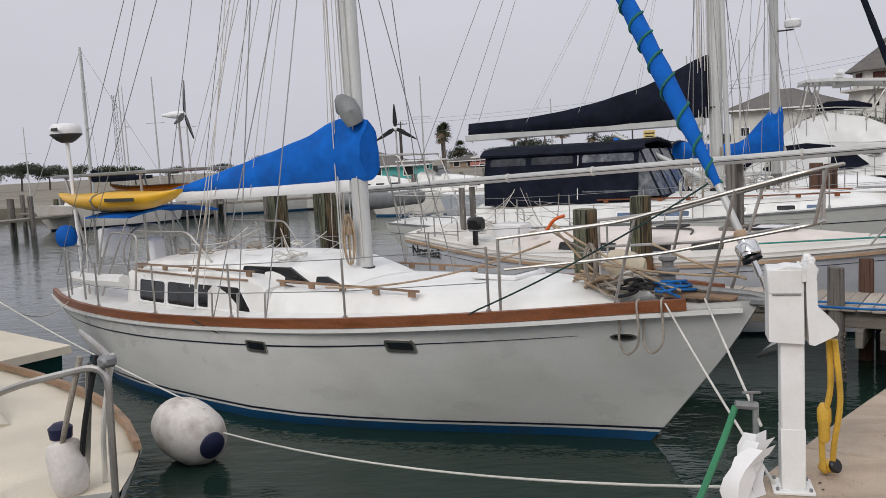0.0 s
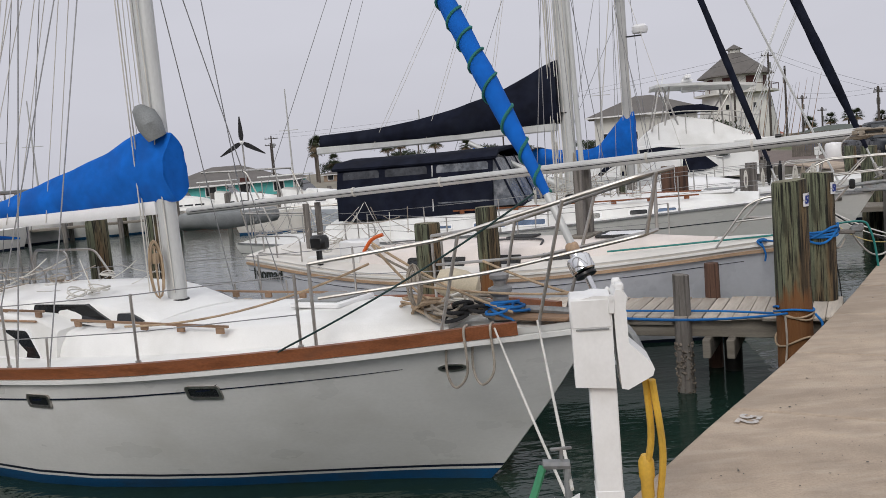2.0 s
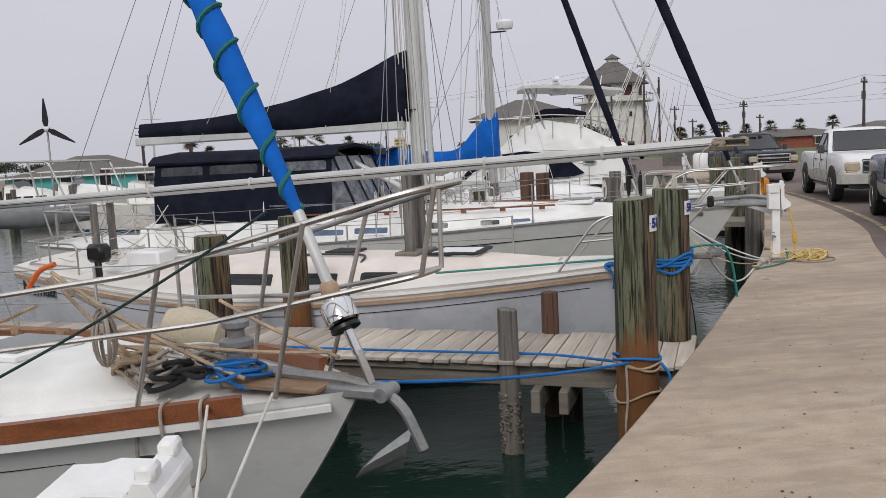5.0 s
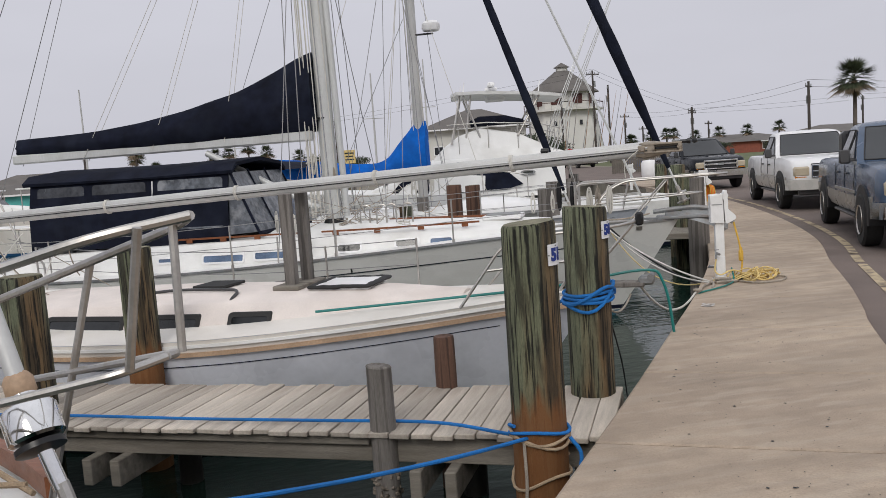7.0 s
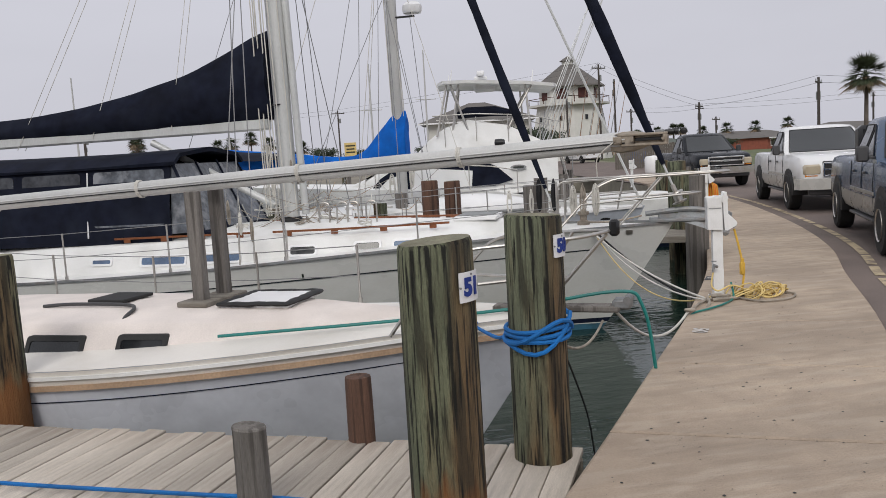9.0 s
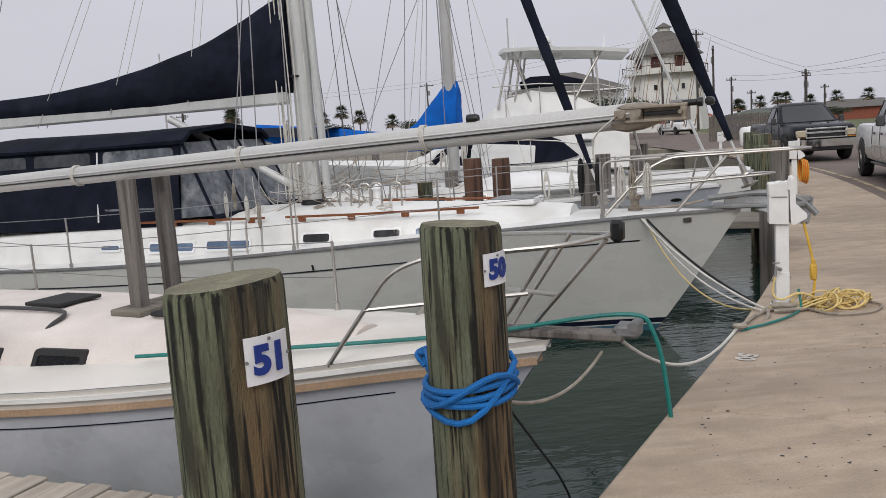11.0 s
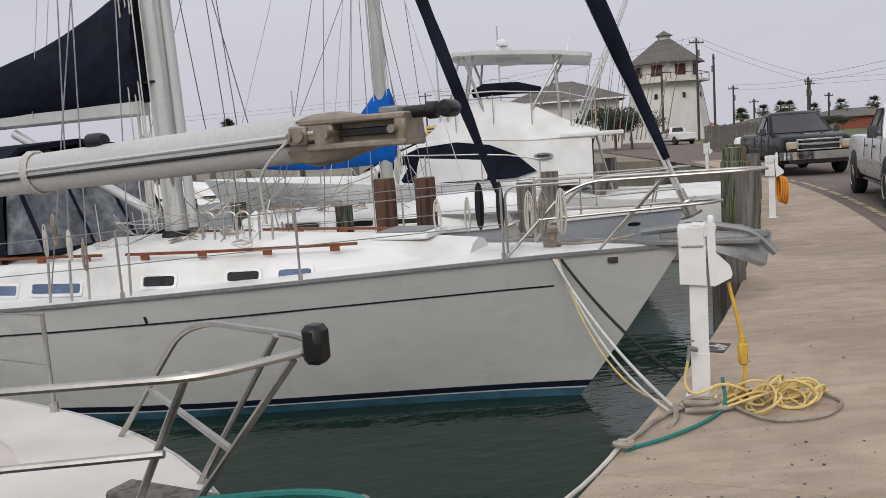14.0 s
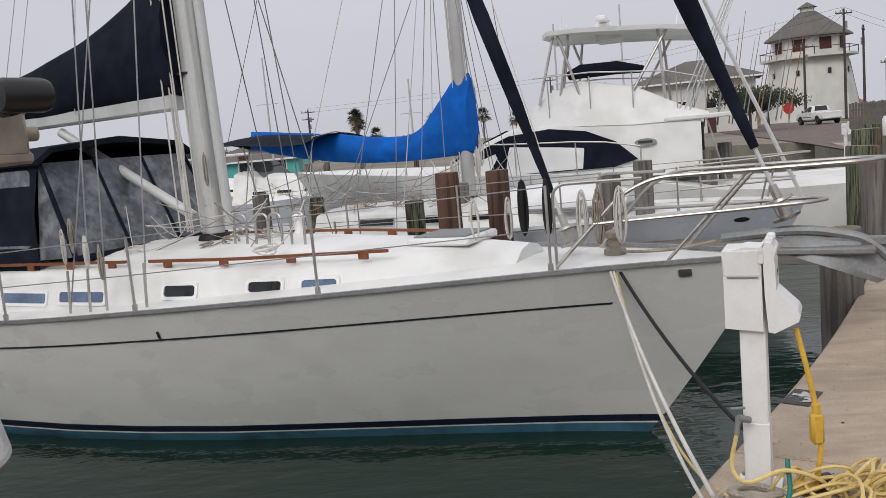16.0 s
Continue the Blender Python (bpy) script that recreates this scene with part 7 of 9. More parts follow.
lashing(4.84, 7.63, 0.170, -0.24, 1.4, -0.06, 0.010, ROPETAN, "tan rope wound round a piling", 0.05, 3)
lashing(4.84, 7.63, 0.172, -0.03, 1.6, 0.03, 0.011, ROPEB, "blue rope wound round a piling", 0.02, 5)
rope([(4.70, 7.52, -0.02), (4.69, 7.48, -0.3), (4.67, 7.48, -0.55), (4.71, 7.48, -0.8)], 0.010, ROPEG, "weathered rope end hanging from a piling")
rope([(4.98, 7.49, -0.04), (5.03, 7.45, -0.15), (4.96, 7.42, -0.35), (4.88, 7.42, -0.6)], 0.012, ROPEB, "blue rope end hanging from a piling")
am = pose(2.48, 6.02, 0, 0, 0, 146)
cmx = pose(9.5, 14.7, 0, 0, 0, 154)
fpm = FP
a_bow = am @ Vector((0.15, -0.12, 0.42))
rope(sag((4.72, 7.52, -0.02), a_bow, 0.05), 0.012, ROPEB, "blue mooring rope from the piling to a bow", smooth_line=False)
rope([(4.68, 7.72, -0.05), *[fpm @ Vector((x, 0.46 + 0.02 * math.sin(x * 3), -0.10)) for x in (1.2, 2.0, 3.0, 4.0, 5.2)]], 0.012, ROPEB, "blue rope lying along the finger pier edge")
for k, (a, b, d, mt, r) in enumerate(((am @ Vector((0.62, 0.42, 0.46)), (1.80, 3.12, 0.02), 0.02, ROPEW, 0.008), (am @ Vector((0.30, 0.30, 0.46)), (1.72, 3.05, 0.35), 0.0, ROPEW, 0.008),
                                      (cmx @ Vector((0.85, 0.5, 0.5)), (8.45, 11.62, 0.03), 0.1, ROPEW, 0.011), (cmx @ Vector((0.82, 0.5, 0.5)), (8.40, 11.55, 0.03), 0.18, ROPEW, 0.009), (cmx @ Vector((0.8, 0.5, 0.48)), (8.5, 11.6, 0.04), 0.35, YCORD2, 0.008),
                                      (cmx @ Vector((0.78, 0.48, 0.48)), (9.05, 12.45, -0.25), 0.12, ROPEK, 0.013), (bmx @ Vector((0.12, 0.0, 0.42)), (8.0, 11.15, 0.03), 0.22, ROPEW, 0.012), ((5.76, 8.62, 0.5), bmx @ Vector((0.2, 0.05, 0.35)), 0.1, ROPEG, 0.009),
                                      ((-2.2, 6.0, -0.62), (1.72, 3.08, 0.02), 0.12, ROPEW, 0.008), ((-2.45, 6.2, -0.45), (-5.8, 7.9, 0.55), 0.05, ROPEW, 0.008), (am @ Vector((9.0, 1.5, 0.05)), (-5.8, 7.95, 0.6), 0.3, ROPEW, 0.007))):
    rope(sag(a, b, d), r, mt, "slack mooring rope between a boat and the dock" if k < 7 else "thin mooring line over the water", smooth_line=False)
rope(sag(am @ Vector((5.6, 1.75, 0.12)), am @ Vector((2.0, 1.2, 0.4)), 0.42) + sag(am @ Vector((2.0, 1.2, 0.4)), am @ Vector((0.25, 0.3, 1.42)), 0.05)[1:], 0.008, ROPEGR, "dark green rope slung along a hull side", smooth_line=False)
rope([bmx @ Vector((3.0, 0.75, 0.34)), bmx @ Vector((1.8, 0.45, 0.40)), bmx @ Vector((0.9, 0.12, 0.44)), bmx @ Vector((0.1, 0.02, 0.56)), bmx @ Vector((-0.08, 0.0, 0.45)), bmx @ Vector((-0.16, 0.02, 0.0)), bmx @ Vector((-0.2, 0.05, -0.6)), bmx @ Vector((-0.2, 0.05, -1.1))], 0.013, HOSET, "dark green hose running over a bow roller into the water", "hose", "hose")
rope([(5.75, 8.60, 0.5), (5.9, 8.80, 0.25), (6.1, 9.1, -0.1), (6.2, 9.25, -0.4), (6.3, 9.35, -1.0)], 0.006, ROPEK, "dark weathered rope trailing from a piling into the water")
rope([(8.5, 11.55, 0.02), (8.6, 11.5, 0.03), (8.78, 11.55, 0.02), (8.62, 11.68, 0.04), (8.48, 11.62, 0.03), (8.40, 11.45, 0.02), (8.3, 11.35, -0.02)], 0.016, ROPEG, "knotted grey rope at the pedestal foot")
rope([(7.97, 11.12, 0.03), (8.12, 11.27, 0.022), (8.28, 11.44, 0.022), (8.42, 11.55, 0.022), (8.56, 11.62, 0.03)], 0.013, ROPEG, "grey mooring rope lying along the dock edge")
rope([(7.98, 11.16, 0.03), (7.95, 11.10, 0.05), (8.01, 11.08, 0.045), (8.05, 11.15, 0.035), (7.99, 11.18, 0.03)], 0.016, ROPEG, "knot in a grey mooring rope at the dock edge")
rope([(8.6, 11.72, 0.03), (8.52, 11.60, 0.05), (8.6, 11.52, 0.06), (8.7, 11.58, 0.04)], 0.018, ROPEG, "knotted grey rope at the pedestal foot")
rope([(8.76, 11.64, 0.16), (8.72, 11.54, 0.03), (8.52, 11.36, 0.015), (8.25, 11.2, 0.015), (8.02, 11.12, 0.0), (7.94, 11.08, -0.1), (7.92, 11.06, -0.5)], 0.010, HOSET, "teal hose crossing the dock edge", "hose", "hose")
rope([(8.76, 11.62, 0.02), (8.86, 11.30, 0.015), (9.15, 11.27, 0.015), (9.36, 11.45, 0.015), (9.34, 11.62, 0.015)], 0.010, ROPEG, "grey cord lying across the concrete")
# yellow cord: hanging part, splitter and loose coils
rope([(8.82, 11.66, 0.70), (8.86, 11.62, 0.45), (8.88, 11.6, 0.25), (8.87, 11.62, 0.08), (8.88, 11.65, 0.03)], 0.011, YCORD, "yellow power cord hanging from the pedestal", "power cable", "power_cable")
spl = thing("cord_splitter", "yellow cord splitter hanging from the pedestal", "connector", pose(8.865, 11.60, 0.30))
part("splitter_body", Geo().box((0, 0, 0), (0.05, 0.045, 0.13), 0.012).cyl((0, 0, 0.06), (0, 0, 0.1), 0.018, n=8), YCORD, spl)
cc = thing("coiled_cord", "loose coils of pale yellow cord on the concrete", "power cord", pose(9.0, 11.57, 0) @ Matrix.Scale(0.88, 4))
rnd = random.Random(3)
for k in range(15):
    cx, cy, r_ = rnd.uniform(-0.28, 0.34), rnd.uniform(-0.13, 0.13), rnd.uniform(0.07, 0.12)
    tx, ty = rnd.uniform(-50, 50), rnd.uniform(-60, 60)
    mloc = Matrix.Translation((cx, cy, 0.012 + r_ * 0.75 * abs(math.sin(math.radians(max(abs(tx), abs(ty))))))) @ pose(0, 0, 0, tx, ty, rnd.uniform(0, 180))
    pts = [mloc @ Vector((r_ * math.cos(t), r_ * math.sin(t), 0.02 * t / 6)) for t in np.linspace(0, 2 * math.pi * 1.15, 22)]
    part("cord_loop", Geo().tube(pts, 0.009, 6), YCORD2, cc)
for k in range(3):
    pts = spline([(-0.35, 0.05 * k - 0.05, 0.02), (-0.1, -0.1 + 0.07 * k, 0.10), (0.1, 0.08 - 0.05 * k, 0.03), (0.35, -0.06 + 0.04 * k, 0.07), (0.42, 0.08, 0.015)])
    part("cord_run", Geo().tube(pts, 0.009, 6), YCORD2, cc)
conn2 = thing("cord_connector", "yellow and black cord connector lying on the concrete", "connector", pose(8.86, 11.66, 0.035, 0, 90, 20))
part("connector_body", Geo().lathe([(0.018, -0.09), (0.03, -0.06), (0.03, 0.03), (0.02, 0.06)], 12), YCORD, conn2)
part("connector_ring", Geo().lathe([(0.034, 0.02), (0.034, 0.09), (0.02, 0.1)], 12), BLACKP, conn2)
tap2 = thing("water_tap", "grey water tap on the pedestal post", "tap", pose(8.62, 11.66, 0.33))
part("tap_body", Geo().cyl((0, 0, 0), (-0.05, -0.02, 0.02), 0.015, n=8).cyl((-0.05, -0.02, 0.02), (-0.06, -0.02, -0.05), 0.012, n=8), GALV, tap2)
part("tap_handle", Geo().box((-0.05, -0.02, 0.06), (0.06, 0.012, 0.01), 0.003), GALV, tap2)
rope([(8.56, 11.64, 0.28), (8.53, 11.62, 0.15), (8.58, 11.58, 0.10), (8.72, 11.58, 0.14), (8.85, 11.58, 0.1), (8.92, 11.6, 0.03)], 0.009, YCORD2, "pale yellow hose looped round the pedestal", "hose", "hose")
oc = thing("cord_hank", "hank of orange and yellow cord hung on a pedestal", "power cord", pose(13.78, 20.2, 0.5))
for k in range(7):
    part("cord_loop", Geo().tube([(0.02 * k - 0.06, 0.09 * math.cos(t), 0.22 * math.sin(t) - 0.01 * k) for t in np.linspace(0, 2 * math.pi, 17)[:-1]], 0.011, 6, closed=True), ORANGE if k % 2 else YCORD, oc)

# big round fender afloat
fd = thing("mooring_fender", "big chalky white float fender with dark blue end", "fender", look((-2.66, 6.30, -0.69), (-2.01, 5.84, -0.85)) @ Matrix.Scale(1.08, 4))
prof = [(0.02, -0.37), (0.09, -0.36), (0.19, -0.30), (0.25, -0.18), (0.27, 0.0), (0.265, 0.12), (0.22, 0.26), (0.14, 0.34), (0.06, 0.37)]
part("fender_body", Geo().lathe(prof, 26), FOAM, fd)
part("fender_cap", Geo().lathe([(0.015, -0.40), (0.07, -0.39), (0.115, -0.365), (0.118, -0.345)], 20), FENDBLUE, fd)

# --- gear on the teak-railed sloop ---
kay = thing("kayak", "yellow sit-on kayak lashed above the cockpit", "kayak", am)


def kayak_mesh(x0, x1, y, z, w=0.3, hgt=0.13):
    rows = []
    for i in range(15):
        t = i / 14
        k = math.sin(math.pi * min(0.985, max(0.015, t))) ** 0.55
        zc = z + 0.10 * (2 * t - 1) ** 4
        rows.append([Vector((x0 + (x1 - x0) * t, y + w * k * math.cos(a), zc + hgt * k * math.sin(a) * (1.0 if math.sin(a) < 0 else 0.6))) for a in np.linspace(0, 2 * math.pi, 15)[:-1]])
    return Geo().loft(rows, wrap=True, caps=True)


part("kayak_hull", kayak_mesh(7.5, 10.85, 0.55, 1.42, 0.33, 0.19), KAYAK, kay, smooth=70)
part("cargo_strap", Geo().tube([(9.3, 0.55 + 0.345 * math.cos(a), 1.415 + (0.2 if math.sin(a) < 0 else 0.125) * math.sin(a)) for a in np.linspace(0, 2 * math.pi, 13)[:-1]], 0.012, 6, closed=True), GREYP, kay)
part("name_bar", Geo().box((8.5, 0.885, 1.42), (0.8, 0.006, 0.05)), LEADTEXT, kay)
kay2 = thing("kayak", "orange-yellow sit-on kayak lashed above the cockpit", "kayak", am)
part("kayak_hull", kayak_mesh(7.4, 10.9, -0.35, 1.52), KAYAKO, kay2, smooth=70)
g = Geo().loft([[Vector((x, y, 1.06 + 0.20 * math.cos(y * 1.35) * 1.0 + 0.03 * math.sin(3 * x))) for y in np.linspace(-0.75, 0.75, 11)] + [Vector((x, y, 1.045 + 0.20 * math.cos(y * 1.35))) for y in np.linspace(0.75, -0.75, 11)] for x in np.linspace(8.5, 9.85, 9)], wrap=True, caps=True)
bimA = part("bimini", g, BLUECANVAS, A, "blue canvas bimini over the cockpit")
for x in (8.55, 9.2, 9.8):
    for sg in (1, -1):
        part("bimini_leg", Geo().tube([(9.2 + (x - 9.2) * 0.3, 1.0 * sg, 0.05), (x, 0.75 * sg, 1.16)], 0.013, 6), STEEL, bimA)
sp = part("solar_panel", Geo().box((9.9, -0.3, 1.80), (2.9, 1.5, 0.05), 0.01), GREYP, A, "grey solar panel on the stern arch")
for x in (8.7, 10.2, 11.0):
    for y in (0.4, -1.0):
        part("arch_tube", Geo().cyl((min(x, 10.3), y * 1.0, 0.05), (x, y, 1.78), 0.02, n=8), STEEL, A)
part("radar_pole", Geo().cyl((10.28, 0.62, 0.0), (10.4, 0.6, 2.42), 0.03, n=10), PLASTICW, A)
part("radar_dome", Geo().lathe([(0.1, 2.34), (0.16, 2.38), (0.235, 2.45), (0.24, 2.50), (0.235, 2.56), (0.19, 2.61), (0.0, 2.63)], 22, Matrix.Translation((10.41, 0.6, 0))), PLASTICW, A)
part("dome_base", Geo().lathe([(0.08, 2.32), (0.15, 2.36), (0.236, 2.44), (0.238, 2.455)], 22, Matrix.Translation((10.41, 0.6, 0))), GREYTRIM, A)
part("dome_mark", Geo().box((10.30, 0.832, 2.52), (0.2, 0.012, 0.045)), LEADTEXT, A)
part("motor_cover", Geo().lathe([(0.0, 0.74), (0.1, 0.75), (0.14, 0.80), (0.155, 0.88), (0.14, 0.98), (0.08, 1.05), (0.0, 1.07)], 22, Matrix.Translation((9.95, 0.98, 0))), BLUECANVAS, A, "blue cover over an outboard motor")
part("steering_wheel", Geo().tube([(9.3, 0.45 * math.cos(t), 0.55 + 0.45 * math.sin(t)) for t in np.linspace(0, 2 * math.pi, 25)[:-1]], 0.014, 6, closed=True), STEEL, A)
part("steering_pedestal", Geo().box((9.15, 0, 0.42), (0.22, 0.26, 0.75), 0.05), PLASTICW, A)
part("seat_cushion", Geo().box((9.7, 0.35, 0.75), (0.12, 0.5, 0.45), 0.05), PLASTICW, A)
part("cockpit_coaming", Geo().tube([(8.35, 1.0, 0.30), (9.2, 1.02, 0.28), (10.1, 0.85, 0.25), (10.35, 0, 0.25), (10.1, -0.85, 0.25), (8.35, -1.0, 0.3)], 0.09, 8), GELDECK, A)
for sg in (1, -1):
    pulpit(A, [[(8.9, 1.3 * sg, 0.05), (8.9, 1.3 * sg, 0.68), (10.2, 0.95 * sg, 0.7), (10.5, 0, 0.7)], [(9.6, 1.15 * sg, 0.05), (9.6, 1.15 * sg, 0.7)], [(10.2, 0.92 * sg, 0.05), (10.2, 0.92 * sg, 0.7)], [(7.9, 1.1 * sg, 0.2), (7.9, 1.0 * sg, 0.95), (8.6, 1.0 * sg, 0.98), (9.0, 1.05 * sg, 0.3)]], 0.014, "stern_rail")
    pulpit(A, [[(6.6, 0.75 * sg, 0.6), (7.0, 0.8 * sg, 0.98), (8.3, 0.82 * sg, 0.98), (8.5, 0.85 * sg, 0.4)]], 0.014, "dodger_frame")
# foredeck clutter
an = part("anchor", Geo().tube(bend([(0.75, 0.0, 0.50), (-0.05, 0, 0.47), (-0.3, 0, 0.38), (-0.42, 0.0, 0.12)], 0.12), 0.03, 8), GALV, A, "galvanised plough anchor on the bow")
for sg in (1, -1):
    part("fluke", Geo().loft([[Vector((-0.36 + 0.05 * k, 0, 0.24 - 0.16 * k)), Vector((-0.2 + 0.1 * k, 0.15 * w * sg, 0.12 - 0.12 * k)), Vector((-0.17 + 0.1 * k, 0.15 * w * sg, 0.10 - 0.12 * k))] for w, k in ((0.3, 0.0), (1.0, 0.5), (0.9, 1.0), (0.1, 1.5))]), GALV, an)
part("bow_roller", Geo().box((-0.02, 0, 0.42), (0.45, 0.16, 0.07), 0.02).cyl((-0.22, -0.08, 0.42), (-0.22, 0.08, 0.42), 0.04, n=12), GALV, A)
part("winch", Geo().lathe([(0.12, 0.40), (0.12, 0.46), (0.07, 0.5), (0.065, 0.58), (0.1, 0.62), (0.1, 0.65), (0.05, 0.67), (0.05, 0.71), (0.08, 0.73), (0.08, 0.76), (0.02, 0.78)], 18, Matrix.Translation((0.78, -0.05, 0))), GALV, A)
part("deck_plate", Geo().box((0.42, 0.0, 0.445), (0.62, 0.36, 0.03), 0.01), TEAKOLD, A)
bf = thing("boat_fender", "yellowed round fender hanging over a foredeck", "fender", am)
part("fender_body", Geo().lathe([(0.03, -0.2), (0.1, -0.17), (0.14, -0.05), (0.14, 0.08), (0.1, 0.18), (0.03, 0.2)], 16, Matrix.Translation((1.35, -0.35, 0.62)) @ pose(0, 0, 0, 0, 75, 20)), PALEBOTTLE, bf)
rnd = random.Random(12)
for k, (x, y, mt, rr, rad) in enumerate(((1.35, 0.15, ROPETAN, 0.014, 0.16), (1.15, 0.2, ROPEG, 0.013, 0.15), (0.95, 0.25, ROPEK, 0.016, 0.11), (1.1, -0.1, ROPEW, 0.012, 0.17), (0.62, 0.1, ROPEB, 0.012, 0.14), (1.5, 0.0, ROPETAN, 0.012, 0.15), (0.85, 0.05, ROPEG, 0.014, 0.13))):
    hk = thing("rope_heap", "tangled heap of %s on a foredeck" % {ROPETAN: "tan rope", ROPEG: "grey rope", ROPEK: "black hose", ROPEW: "white rope", ROPEB: "blue rope"}[mt], "rope", am)
    g = Geo()
    for j in range(6):
        mloc = Matrix.Translation((x + rnd.uniform(-0.08, 0.08), y + rnd.uniform(-0.07, 0.07), 0.48 + 0.015 * j)) @ pose(0, 0, 0, rnd.uniform(-28, 28), rnd.uniform(-28, 28), rnd.uniform(0, 180))
        g.tube([mloc @ Vector((rad * rnd.uniform(0.9, 1.1) * math.cos(t), rad * 0.7 * math.sin(t), 0)) for t in np.linspace(0, 2 * math.pi, 17)[:-1]], rr, 6, closed=True)
    part("rope_loop", g, mt, hk)
for k, (a, b, d, mt) in enumerate((((1.75, 0.35, 1.1), (0.55, 0.2, 0.5), 0.05, ROPETAN), ((1.7, 0.4, 1.08), (1.2, 0.2, 0.5), 0.04, ROPETAN), ((1.85, 0.3, 1.05), (0.75, -0.1, 0.5), 0.06, ROPEG), ((0.1, 0.0, 0.62), (1.3, 0.3, 0.72), 0.03, ROPETAN), ((0.05, 0.02, 0.6), (1.0, -0.2, 0.85), 0.02, ROPETAN), ((1.6, 0.6, 0.95), (4.3, 0.9, 0.42), 0.12, ROPETAN),)):
    part("deck_line", Geo().tube(sag(a, b, d), 0.011, 6), mt, A)
part("orange_grip", Geo().tube(bend([(1.62, 0.62, 1.05), (1.55, 0.6, 1.15), (1.45, 0.58, 1.18)], 0.05), 0.015, 8), ORANGE, A)
coil(A, (1.28, 0.45, 0.75), 0.06, 0.16, ROPEG, 6, seed=60)
coil(A, (4.62, 0.2, 0.86), 0.07, 0.3, ROPETAN, 6, seed=61)
for s_ in (0.55, 0.72):
    p = hA.rail(s_, 1, -0.03, 0.02)
    part("hanging_line", Geo().tube(spline([p + Vector((0.05, -0.1, 0.03)), p + Vector((0.02, 0.01, 0.0)), p + Vector((0, 0.03, -0.3)), p + Vector((0.1, 0.05, -0.42)), p + Vector((0.18, 0.03, -0.3)), p + Vector((0.17, 0.01, -0.02))]), 0.010, 6), ROPEG, A)


